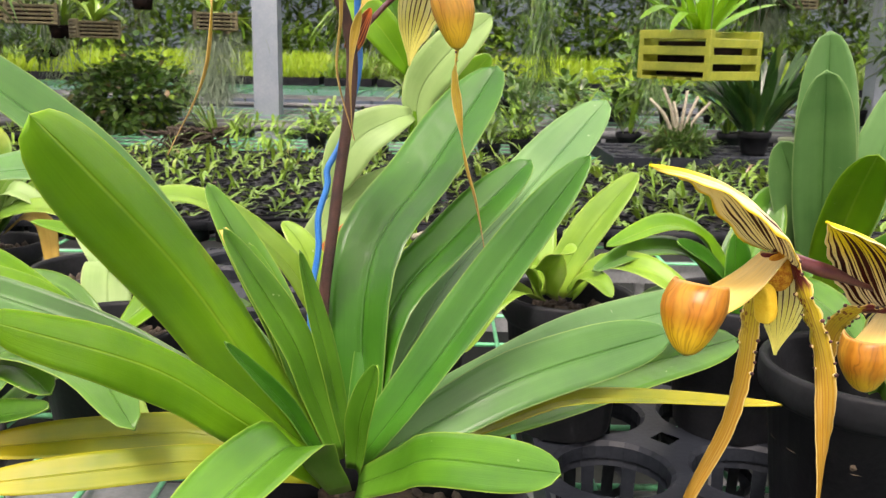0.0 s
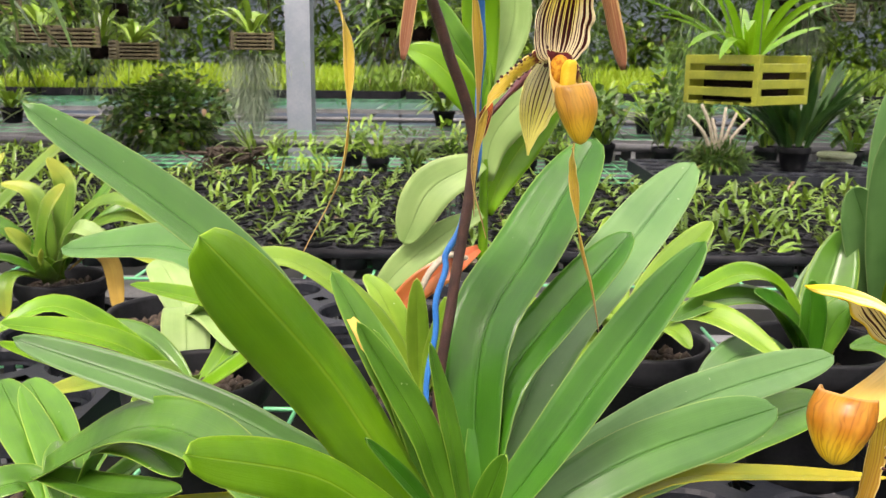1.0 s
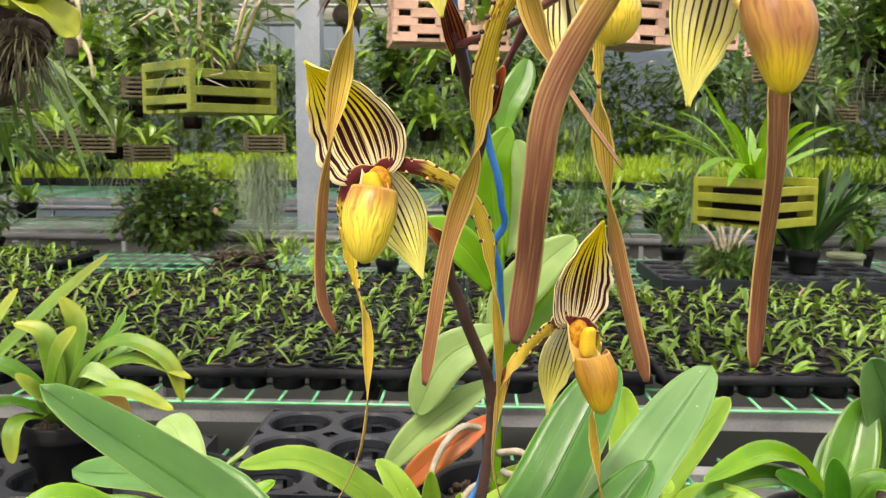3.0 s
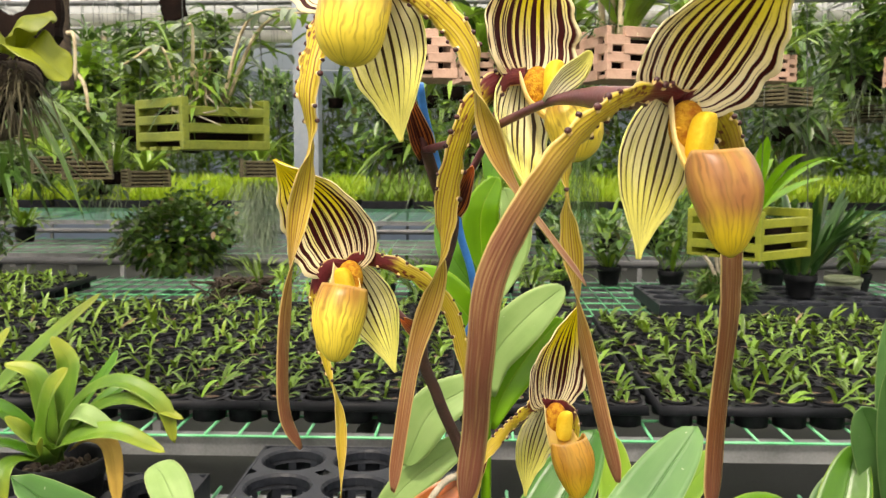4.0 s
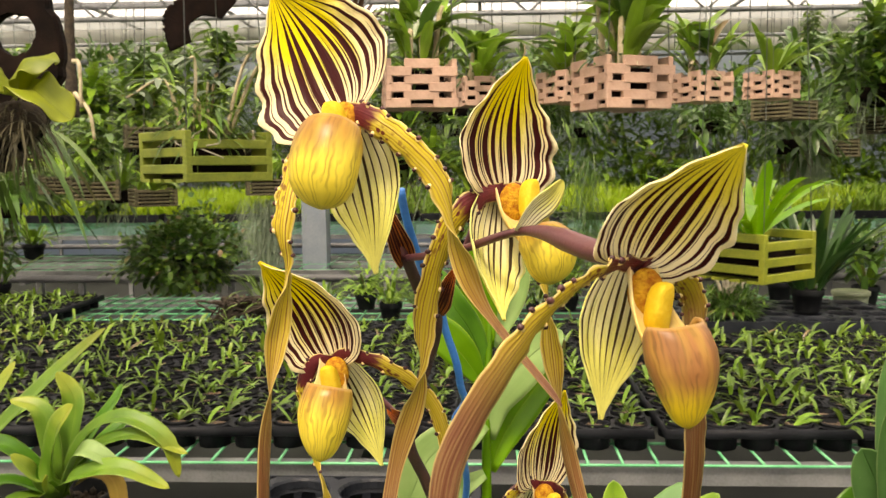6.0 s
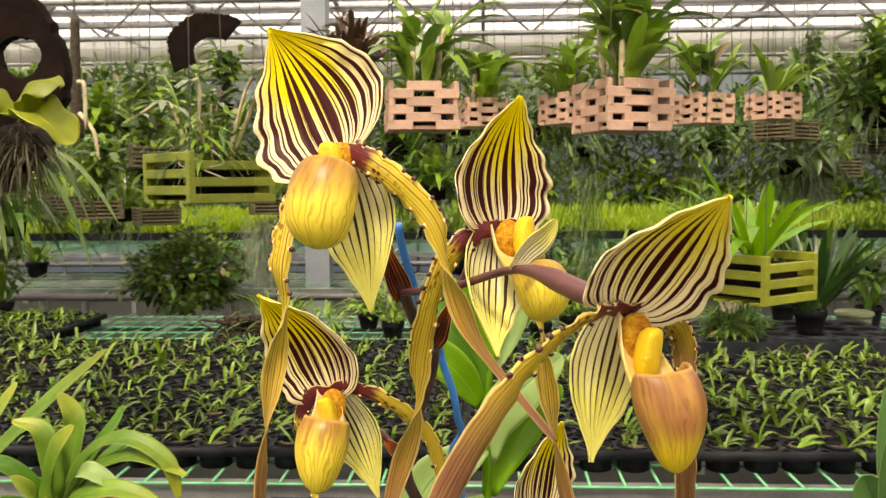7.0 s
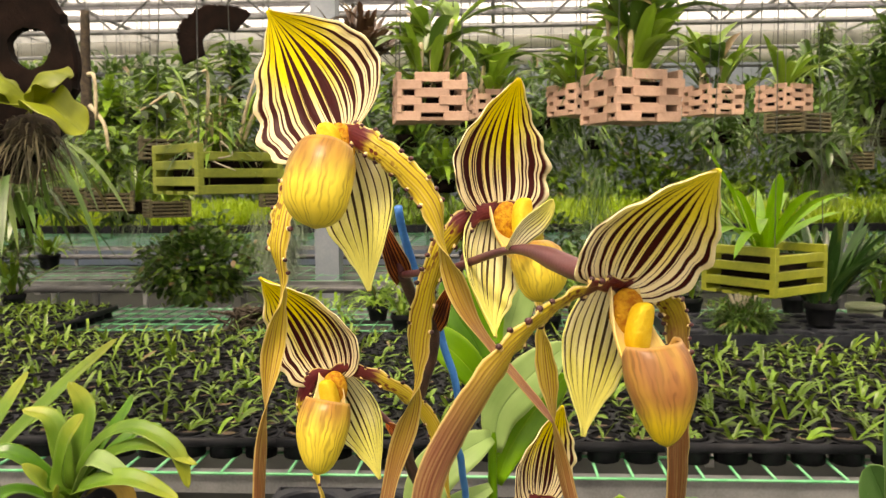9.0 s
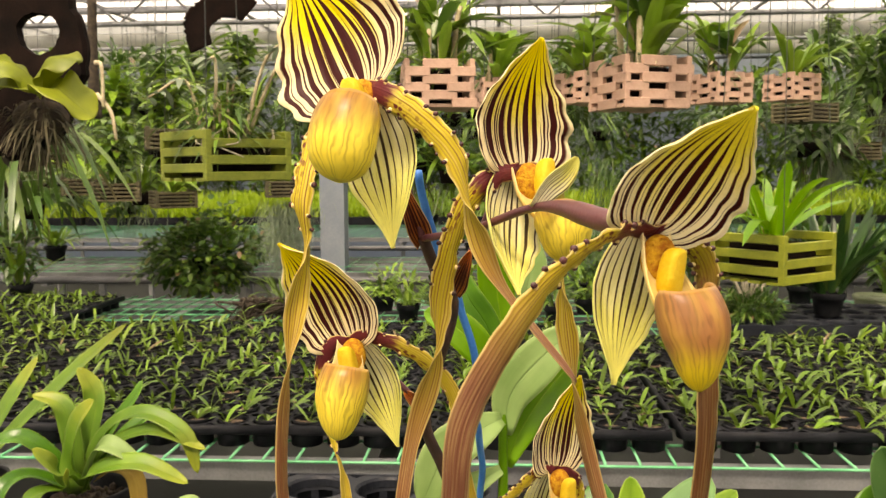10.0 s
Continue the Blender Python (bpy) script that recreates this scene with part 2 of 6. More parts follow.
def pouch_material(name, top, start, end, low=(0.72, 0.55, 0.07), veined=0.8):
    n = Nodes(name)
    u, v = n.uv()
    own = n.math("MULTIPLY", n.random(), 30.0)

    def strands(across, along, shift, detail=3.0):
        p = n.node("CombineXYZ", X=n.math("MULTIPLY", u, across), Y=n.math("MULTIPLY", v, along), Z=n.math("ADD", own, shift))
        return n.noise(p.outputs[0], 1.0, detail)

    level = n.math("ADD", n.math("ADD", v, n.math("MULTIPLY", n.random(), 0.18)), n.math("MULTIPLY", strands(14.0, 1.5, 3.0), 0.3))
    ground = n.mix(n.ramp(level, start, end), top, low)
    warp = n.math("ADD", n.math("MULTIPLY", u, 30.0), n.math("MULTIPLY", strands(10.0, 2.2, 0.0, 2.0), 4.0))
    vein = n.ramp(n.math("ABSOLUTE", n.math("SUBTRACT", n.math("FRACT", warp), 0.5)), 0.30, 0.06)
    vein = n.math("MULTIPLY", vein, n.ramp(strands(24.0, 2.0, 7.0), 0.30, 0.62))
    colour = n.mix(n.math("MULTIPLY", vein, n.math("SUBTRACT", veined, n.math("MULTIPLY", v, veined * 0.5))), ground, tuple(c * 0.42 for c in top))
    run = n.math("MULTIPLY", n.ramp(strands(17.0, 1.2, 19.0), 0.44, 0.60), n.ramp(n.math("ADD", v, n.math("MULTIPLY", strands(12.0, 0.6, 23.0), 0.5)), 1.05, 0.35))
    colour = n.mix(n.math("MULTIPLY", run, veined * 0.75), colour, tuple(c * 0.62 for c in top))
    soft = n.ramp(strands(9.0, 0.8, 11.0, 2.0), 0.40, 0.65)
    colour = n.mix(n.math("MULTIPLY", soft, 0.18), colour, tuple(min(1.0, c * 1.25 + 0.05) for c in low))
    lip = n.ramp(v, 0.03, 0.005)
    colour = n.mix(n.math("MULTIPLY", lip, 0.5), colour, (0.62, 0.40, 0.16))
    n.bump(n.math("ADD", vein, n.math("MULTIPLY", n.noise(n.coords(), 900.0), 0.6)), -0.3, 0.0004)
    return n.done(colour, 0.36, through=0.14, tint=colour, gloss=0.34)


LEAF = leaf_material("leaf_green", (0.028, 0.105, 0.006), (0.066, 0.190, 0.011), (0.25, 0.37, 0.05))
LEAF_DARK = leaf_material("leaf_dark", (0.010, 0.040, 0.009), (0.032, 0.095, 0.018), (0.06, 0.14, 0.03), size=9.0, many=True)
LEAF_MID = leaf_material("leaf_bright", (0.070, 0.205, 0.004), (0.135, 0.310, 0.007), (0.36, 0.50, 0.05), through=0.25, pale_rib=True)
LEAF_BLUE = leaf_material("leaf_glaucous", (0.024, 0.100, 0.012), (0.056, 0.175, 0.026), (0.24, 0.36, 0.11), rough=0.34, through=0.16, bloom=0.14)
LEAF_DEEP = leaf_material("leaf_deep", (0.015, 0.095, 0.004), (0.038, 0.162, 0.008), (0.22, 0.36, 0.08), rough=0.28, through=0.20)
LEAF_LIME = leaf_material("leaf_lime", (0.10, 0.22, 0.012), (0.20, 0.34, 0.03), (0.42, 0.52, 0.12), rough=0.36, through=0.17)
LEAF_PALE = leaf_material("leaf_pale", (0.15, 0.26, 0.07), (0.25, 0.38, 0.13), (0.42, 0.48, 0.20), rough=0.5, through=0.2)
LEAF_WAX = leaf_material("leaf_waxy", (0.042, 0.138, 0.030), (0.090, 0.215, 0.056), (0.24, 0.36, 0.14), rough=0.4, through=0.15, bloom=0.25)
LEAF_YELLOW = leaf_material("leaf_yellow", (0.100, 0.155, 0.002), (0.22, 0.23, 0.003), (0.34, 0.31, 0.01), rough=0.4, tip=(0.44, 0.34, 0.003))
FLAT_LIME = leaf_material("leaf_young_lime", (0.18, 0.30, 0.016), (0.33, 0.46, 0.034), (0.4, 0.5, 0.07), through=0.4, size=5.0)
LEAF_RED = leaf_material("leaf_red", (0.26, 0.10, 0.02), (0.48, 0.10, 0.035), (0.5, 0.3, 0.05), tip=(0.46, 0.13, 0.03))
LEAF_DEAD = leaf_material("leaf_ochre", (0.30, 0.19, 0.03), (0.48, 0.33, 0.06), (0.30, 0.20, 0.05), rough=0.6, through=0.12)
LEAF_OLIVE = leaf_material("leaf_olive", (0.06, 0.15, 0.010), (0.14, 0.265, 0.024), (0.26, 0.36, 0.07), rough=0.42, through=0.2, size=14.0, tip=(0.30, 0.33, 0.03))
FROND = leaf_material("shield_frond", (0.12, 0.165, 0.010), (0.27, 0.31, 0.02), (0.40, 0.42, 0.05), rough=0.45, through=0.25, size=12.0)
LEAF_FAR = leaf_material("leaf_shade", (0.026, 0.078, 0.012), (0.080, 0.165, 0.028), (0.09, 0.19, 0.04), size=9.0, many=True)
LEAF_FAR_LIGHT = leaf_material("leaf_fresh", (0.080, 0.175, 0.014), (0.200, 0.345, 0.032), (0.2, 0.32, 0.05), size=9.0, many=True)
LEAF_SEEDLING = leaf_material("leaf_seedling", (0.050, 0.125, 0.010), (0.165, 0.285, 0.028), (0.24, 0.38, 0.06), size=12.0, vary=0.9)
LEAF_SEEDLING_REAR = leaf_material("leaf_seedling_rear", (0.050, 0.125, 0.010), (0.165, 0.285, 0.028), (0.24, 0.38, 0.06), size=12.0, many=True)
LEAF_GREY = leaf_material("leaf_grey", (0.12, 0.165, 0.105), (0.23, 0.29, 0.20), (0.22, 0.28, 0.19), rough=0.7)
DORSAL = striped_material("dorsal_sepal", 12, 0.25, (0.042, 0.0045, 0.004), (0.91, 0.80, 0.50), (0.90, 0.76, 0.022), 0.95, (0.90, 0.80, 0.50), 3.0, 0.25, 0.07, (0.10, 0.65))
DORSAL_LEMON = striped_material("dorsal_sepal_lemon", 11, 0.205, (0.042, 0.0045, 0.004), (0.96, 0.89, 0.60), (0.93, 0.84, 0.09), 0.88, (0.95, 0.88, 0.58), 3.0, 0.30, 0.05, (-0.05, 0.65))
DORSAL_PALE = striped_material("dorsal_sepal_pale", 11, 0.20, (0.042, 0.0045, 0.004), (0.88, 0.78, 0.42), (0.80, 0.62, 0.015), 0.30, (0.82, 0.62, 0.04), 5.0, 0.35, 0.05, (0.40, 0.85))
SYNSEPAL = striped_material("synsepal", 9, 0.135, (0.050, 0.030, 0.010), (0.94, 0.90, 0.62), (0.82, 0.79, 0.20), 0.78, (0.80, 0.80, 0.26), 11.0, 0.2, 0.0, (0.45, 1.05), 0.3)
PETAL = petal_material("petal_gold", (0.26, 0.17, 0.075), (0.55, 1.0))
PETAL_MAUVE = petal_material("petal_mauve", (0.165, 0.050, 0.046), (0.24, 0.52), 0.22)
PETAL_LATE = petal_material("petal_late_mauve", (0.26, 0.098, 0.052), (0.42, 0.80), 0.30, 1.0)
PETAL_MAROON = petal_material("petal_maroon", (0.085, 0.017, 0.012), (0.10, 0.30), 0.14)
PETAL_BROWN = petal_material("petal_brown", (0.38, 0.200, 0.018), (0.10, 0.45), 0.2, 0.85)
POUCH = pouch_material("pouch_yellow", (0.38, 0.185, 0.030), 0.24, 0.66, (0.77, 0.62, 0.065), 0.72)
POUCH_AMBER = pouch_material("pouch_amber", (0.34, 0.150, 0.048), 0.62, 1.0, (0.73, 0.55, 0.026), 0.78)
POUCH_OCHRE = pouch_material("pouch_ochre", (0.44, 0.215, 0.024), 0.55, 1.05, (0.66, 0.42, 0.022), 0.9)
POUCH_BROWN = pouch_material("pouch_brown", (0.36, 0.140, 0.010), 0.60, 1.0, (0.64, 0.42, 0.016), 0.7)
CREAM = plain_material("cream_lobe", (0.66, 0.47, 0.15), (0.80, 0.66, 0.34), 0.45, size=90.0, grain=600.0)
SHANK = pouch_material("pouch_shank", (0.84, 0.70, 0.36), 0.3, 1.1, (0.70, 0.48, 0.10), 0.3)
STAMINODE = plain_material("staminode", (0.66, 0.42, 0.02), (0.74, 0.54, 0.05), 0.55, size=160.0, grain=1100.0, relief=0.35, gloss=0.2)
COLUMN = plain_material("throat", (0.36, 0.12, 0.015), (0.66, 0.38, 0.035), 0.7, size=500.0, grain=1300.0, relief=1.0, gloss=0.1)
WART = plain_material("wart", (0.028, 0.006, 0.008), (0.085, 0.020, 0.020), 0.4, size=300.0, grain=900.0)
SCAPE = plain_material("scape", (0.035, 0.014, 0.012), (0.085, 0.035, 0.025), 0.6, size=120.0, grain=1800.0, relief=0.8)
OVARY = plain_material("ovary", (0.085, 0.022, 0.03), (0.125, 0.042, 0.045), 0.4, size=90.0, grain=900.0, relief=0.15)
BRACT = striped_material("bract", 7, 0.30, (0.055, 0.012, 0.010), (0.48, 0.15, 0.035), (0.55, 0.12, 0.02), 0.8, (0.62, 0.40, 0.16), 23.0)
BLUE_WIRE = plain_material("blue_plastic", (0.015, 0.13, 0.42), (0.035, 0.20, 0.55), 0.35, size=60.0, grain=700.0)
POT = plain_material("black_plastic", (0.006, 0.007, 0.0085), (0.016, 0.0175, 0.020), 0.5, size=18.0, grain=240.0, relief=0.2, vary=0.3, gloss=0.12)
TRAY = plain_material("tray_plastic", (0.006, 0.007, 0.009), (0.018, 0.020, 0.024), 0.5, size=14.0, grain=220.0, relief=0.3, vary=0.25, gloss=0.12)
BARK = plain_material("bark_mix", (0.018, 0.013, 0.009), (0.075, 0.055, 0.034), 0.9, size=90.0, grain=400.0, relief=1.0, vary=0.4)
SOIL = plain_material("seedling_mix", (0.055, 0.036, 0.022), (0.21, 0.145, 0.088), 0.9, size=120.0, grain=500.0, relief=1.0, vary=0.3)
ROOT = plain_material("aerial_root", (0.20, 0.18, 0.13), (0.37, 0.34, 0.26), 0.7, size=60.0, grain=500.0, relief=0.5)
GREEN_WIRE = plain_material("green_coating", (0.06, 0.36, 0.15), (0.16, 0.52, 0.27), 0.35, size=20.0, grain=300.0)
STEEL = plain_material("galvanised_steel", (0.15, 0.16, 0.165), (0.27, 0.285, 0.29), 0.5, 0.35, size=7.0, grain=160.0, relief=0.2)
POST = plain_material("grey_paint", (0.19, 0.23, 0.27), (0.27, 0.31, 0.35), 0.5, 0.0, size=4.0, grain=90.0, relief=0.15)
BASKET_GREEN = plain_material("green_plastic", (0.17, 0.20, 0.014), (0.28, 0.30, 0.026), 0.45, size=16.0, grain=200.0, vary=0.15)
BASKET_OLIVE = plain_material("olive_plastic", (0.105, 0.140, 0.012), (0.205, 0.240, 0.028), 0.5, size=16.0, grain=200.0, vary=0.15)
BASKET_CLAY = plain_material("terracotta_slats", (0.40, 0.245, 0.175), (0.53, 0.355, 0.265), 0.65, size=16.0, grain=260.0, relief=0.5, vary=0.25)
BASKET_DARK = plain_material("weathered_slats", (0.040, 0.036, 0.016), (0.115, 0.100, 0.048), 0.8, size=16.0, grain=260.0, relief=0.5, vary=0.4)
FIBRE = plain_material("tree_fern_slab", (0.004, 0.003, 0.0025), (0.016, 0.009, 0.007), 0.9, size=30.0, grain=500.0, relief=1.0, gloss=0.08)
PIPE = plain_material("grey_pipe", (0.05, 0.055, 0.058), (0.10, 0.105, 0.11), 0.5, 0.0, size=5.0, grain=80.0)
FLOOR = plain_material("weed_mat", (0.005, 0.0075, 0.006), (0.016, 0.021, 0.017), 0.85, size=2.2, grain=60.0, relief=0.6)
STRAW = plain_material("sphagnum", (0.32, 0.26, 0.15), (0.55, 0.48, 0.33), 0.9, size=40.0, grain=300.0, relief=1.0)
CLOTH = plain_material("white_cloth", (0.62, 0.61, 0.57), (0.80, 0.79, 0.75), 0.8, size=3.0, grain=60.0, relief=0.5)
CARRIER_PLASTIC = plain_material("carrier_plastic", (0.008, 0.010, 0.014), (0.021, 0.025, 0.032), 0.45, size=14.0, grain=220.0, relief=0.3, vary=0.2, gloss=0.2)
LEAF_BRONZE = leaf_material("leaf_bronze", (0.030, 0.016, 0.010), (0.085, 0.045, 0.022), (0.10, 0.05, 0.03), size=9.0, many=True)
TUB = plain_material("pale_green_plastic", (0.10, 0.13, 0.07), (0.17, 0.20, 0.12), 0.4, size=12.0, grain=200.0)


def film_material(name, clear, colour):
    n = Nodes(name)
    place = n.coords()
    streak = n.noise(n.scaled(place, 0.6, 5.0, 1.0), 1.0, 4.0)
    film = n.node("BsdfTranslucent", Color=n.mix(streak, tuple(c * 0.85 for c in colour), colour))
    open_ = n.node("BsdfTransparent", Color=(1, 1, 1))
    m = n.node("MixShader", Fac=n.math("ADD", clear - 0.12, n.math("MULTIPLY", streak, 0.24)))
    n.tree.links.new(film.outputs[0], m.inputs[1])
    n.tree.links.new(open_.outputs[0], m.inputs[2])
    n.tree.links.new(m.outputs[0], n.out.inputs[0])
    return n.mat


ROOF_FILM = film_material("roof_film", 0.66, (0.86, 0.87, 0.86))
SHADE_CLOTH = film_material("shade_cloth", 0.22, (0.26, 0.27, 0.28))
DIM_SHEET = film_material("dim_sheet", 0.14, (0.42, 0.44, 0.43))
CURTAIN = film_material("shade_curtain", 0.25, (0.80, 0.81, 0.80))


# ---- building helpers ----
def mesh_of(name, verts, faces, material, uvs=None, smooth=True):
    me = bpy.data.meshes.new(name)
    me.from_pydata([tuple(v) for v in verts], [], faces)
    if uvs is not None:
        layer = me.uv_layers.new(name="UVMap")
        index = np.empty(len(me.loops), dtype=np.int32)
        me.loops.foreach_get("vertex_index", index)
        layer.data.foreach_set("uv", np.asarray(uvs, dtype=np.float32)[index].ravel())
    me.polygons.foreach_set("use_smooth", [smooth] * len(me.polygons))
    for m in material if isinstance(material, (list, tuple)) else (material,):
        me.materials.append(m)
    return me


def thing(name, label, category, group="", kind="", at=(0, 0, 0)):
    ob = new(name)
    ob.location = at
    ob.empty_display_size = 0.02
    return tagged(ob, label, category, group, kind)


def part(name, data, parent=None, label="", m=None):
    ob = new(name, data)
    if parent is not None:
        ob.parent = parent
        base = Vector(parent.location) if parent.parent is None else Vector((0, 0, 0))
        if m is None:
            ob.matrix_basis = Matrix.Translation(-base)
        else:
            ob.matrix_basis = Matrix.Translation(-base) @ m
    elif m is not None:
        ob.matrix_basis = m
    if label:
        ob["label"] = label
    return ob


def spline(points, n):
    """n + 1 points of a Catmull-Rom curve through the given ones, evenly in its own parameter."""
    p = [Vector(q) for q in points]
    p = [2 * p[0] - p[1], *p, 2 * p[-1] - p[-2]]
    out, spans = [], len(p) - 3
    for i in range(n + 1):
        s = min(i / n * spans, spans - 1e-6)
        k, f = int(s), s - int(s)
        a, b, c, d = p[k : k + 4]
        out.append(0.5 * ((2 * b) + (c - a) * f + (2 * a - 5 * b + 4 * c - d) * f**2 + (3 * b - a - 3 * c + d) * f**3))
    return out


def at_even(points, shares):
    """Points of a polyline at the given shares of its length."""
    run = [0.0]
    for a, b in zip(points, points[1:]):
        run.append(run[-1] + (b - a).length)
    out = []
    for s in shares:
        d = s * run[-1]
        i = max(k for k in range(len(run) - 1) if run[k] <= d + 1e-12)
        f = (d - run[i]) / max(run[i + 1] - run[i], 1e-9)
        out.append(points[i].lerp(points[i + 1], min(f, 1.0)))
    return out


def tube_data(points, radii, sides=8, steps=0):
    """Vertices, faces and uvs of a tube along a curve; radii: one number, or one for the start and one for the end."""
    line = spline(points, steps) if steps else [Vector(p) for p in points]
    verts, faces, uvs = [], [], []
    ref = Vector((0.31, 0.89, 0.33))
    for i, p in enumerate(line):
        t = (line[min(i + 1, len(line) - 1)] - line[max(i - 1, 0)]).normalized()
        a = t.cross(ref).normalized()
        b = t.cross(a)
        ref = a.cross(t)
        f = i / (len(line) - 1)
        r = radii(f) if callable(radii) else radii[0] + (radii[1] - radii[0]) * f if isinstance(radii, tuple) else radii
        for k in range(sides):
            w = 2 * math.pi * k / sides
            verts.append(p + r * (math.cos(w) * a + math.sin(w) * b))
            uvs.append((k / sides, f))
        if i:
            o = (i - 1) * sides
            faces += [(o + k, o + (k + 1) % sides, o + sides + (k + 1) % sides, o + sides + k) for k in range(sides)]
    faces += [tuple(range(sides))[::-1], tuple(range(len(verts) - sides, len(verts)))]
    return verts, faces, uvs


def tube(name, points, radii, material, sides=8, steps=0):
    v, f, u = tube_data(points, radii, sides, steps)
    return mesh_of(name, v, f, material, u)


def sheet_data(grid, thick):
    """A curved sheet with thickness from a grid of points grid[v][u]."""
    P = np.array([[tuple(p) for p in row] for row in grid])
    nv, nu = P.shape[:2]
    du, dv = np.gradient(P, axis=1), np.gradient(P, axis=0)
    N = np.cross(du, dv)
    N /= np.linalg.norm(N, axis=2, keepdims=True) + 1e-12
    edge = np.minimum(np.linspace(0, 1, nu), np.linspace(1, 0, nu))
    t = thick * (0.35 + 0.65 * np.minimum(1, edge * 5))[None, :, None]
    Q = P - N * t
    verts = np.concatenate([P.reshape(-1, 3), Q.reshape(-1, 3)])
    uu, vv = np.meshgrid(np.linspace(0, 1, nu), np.linspace(0, 1, nv))
    uv = np.stack([uu.ravel(), vv.ravel()], 1)
    uvs = np.concatenate([uv, uv])
    n, faces = nu * nv, []
    for j in range(nv - 1):
        for i in range(nu - 1):
            a, b, c, d = j * nu + i, j * nu + i + 1, (j + 1) * nu + i + 1, (j + 1) * nu + i
            faces += [(a, b, c, d), (n + d, n + c, n + b, n + a)]
    ring = [i for i in range(nu)] + [j * nu + nu - 1 for j in range(1, nv)] + [(nv - 1) * nu + i for i in range(nu - 2, -1, -1)] + [j * nu for j in range(nv - 2, 0, -1)]
    for a, b in zip(ring, ring[1:] + ring[:1]):
        faces.append((a, n + a, n + b, b))
    return verts, faces, uvs


def strap_width(v, base=0.5, peak=0.55, blunt=2.4):
    """Width of a strap leaf along its length, 1 at its widest."""
    grow = base + (1 - base) * math.sin(min(v / peak, 1) * math.pi / 2)
    tip = max(0.0, (v - peak) / (1 - peak))
    return grow * max(0.0, 1 - tip**blunt) ** 0.5


def leaf_data(points, width, face=(0, -0.5, 0.85), fold=0.28, base=0.5, peak=0.55, blunt=2.4, twist=0.0, wave=0.0, nu=8, nv=18, thick=0.0011):
    fine = spline(points, 60)
    shares = [1 - (1 - k / nv) ** 1.35 for k in range(nv + 1)]
    line = at_even(fine, shares)
    grid = []
    for j, (p, v) in enumerate(zip(line, shares)):
        t = (line[min(j + 1, nv)] - line[max(j - 1, 0)]).normalized()
        f = Vector(face)
        f = (f - t * f.dot(t)).normalized()
        if twist:
            f = Matrix.Rotation(twist * v, 3, t) @ f
        side = t.cross(f)
        w = width / 2 * max(strap_width(v, base, peak, blunt), 0.015)
        row = []
        for i in range(nu + 1):
            x = 2 * i / nu - 1
            lift = fold * (abs(x) ** 1.1 - 0.4) * w * (1 - 0.4 * v)
            lift += wave * width * math.sin(v * 17 + (2.1 if x > 0 else 0.3)) * abs(x) ** 2
            row.append(p + side * (x * w) + f * lift)
        grid.append(row)
    return sheet_data(grid, thick)


def leaf(parent, points, width, material, name="leaf", label="", **shape):
    v, f, u = leaf_data(points, width, **shape)
    return part(name, mesh_of(name, v, f, material, u), parent, label)


def merged(chunks):
    """Several (verts, faces, uvs) as one; with a material index for each chunk where given."""
    verts, faces, uvs, slots, n = [], [], [], [], 0
    for chunk in chunks:
        v, f, u = chunk[:3]
        verts.append(np.asarray([tuple(p) for p in v], dtype=float))
        uvs.append(np.asarray(u, dtype=float))
        faces += [tuple(i + n for i in face) for face in f]
        slots += [chunk[3] if len(chunk) > 3 else 0] * len(f)
        n += len(v)
    return np.concatenate(verts), faces, np.concatenate(uvs), slots


def merged_mesh(name, chunks, materials, smooth=True):
    v, f, u, slots = merged(chunks)
    me = mesh_of(name, v, f, materials, u, smooth)
    me.polygons.foreach_set("material_index", slots)
    return me


def box_data(x0, x1, y0, y1, z0, z1):
    v = [(x, y, z) for z in (z0, z1) for y in (y0, y1) for x in (x0, x1)]
    f = [(0, 2, 3, 1), (4, 5, 7, 6), (0, 1, 5, 4), (2, 6, 7, 3), (0, 4, 6, 2), (1, 3, 7, 5)]
    return v, f, [(p[0], p[1]) for p in v]


def bevel_box(name, sx, sy, sz, material, bevel=0.002):
    """A box about its own centre with rounded edges."""
    bm = bmesh.new()
    bmesh.ops.create_cube(bm, size=1.0, matrix=Matrix.Diagonal((sx, sy, sz, 1)))
    bmesh.ops.bevel(bm, geom=bm.edges[:], offset=bevel, segments=1, affect="EDGES")
    me = bpy.data.meshes.new(name)
    bm.to_mesh(me)
    bm.free()
    me.materials.append(material)
    return me


def lathe_data(profile, sides=28, slot=0):
    """A turned form round z from (radius, height) pairs."""
    verts, faces, uvs = [], [], []
    for j, (r, z) in enumerate(profile):
        for k in range(sides):
            w = 2 * math.pi * k / sides
            verts.append((r * math.cos(w), r * math.sin(w), z))
            uvs.append((k / sides, j / (len(profile) - 1)))
        if j:
            o = (j - 1) * sides
            faces += [(o + k, o + (k + 1) % sides, o + sides + (k + 1) % sides, o + sides + k) for k in range(sides)]
    return verts, faces, uvs, slot


def moved(chunk, m):
    v, f, u, *rest = chunk
    return [m @ Vector(p) for p in v], f, u, *rest


def ball_data(centre, radius, squash=(1, 1, 1), seg=10, rings=6):
    v, f, u, _ = lathe_data([(math.sin(math.pi * j / rings) * 1 + 1e-4, -math.cos(math.pi * j / rings)) for j in range(rings + 1)], seg)
    c = Vector(centre)
    return [c + Vector((p[0] * radius * squash[0], p[1] * radius * squash[1], p[2] * radius * squash[2])) for p in v], f, u


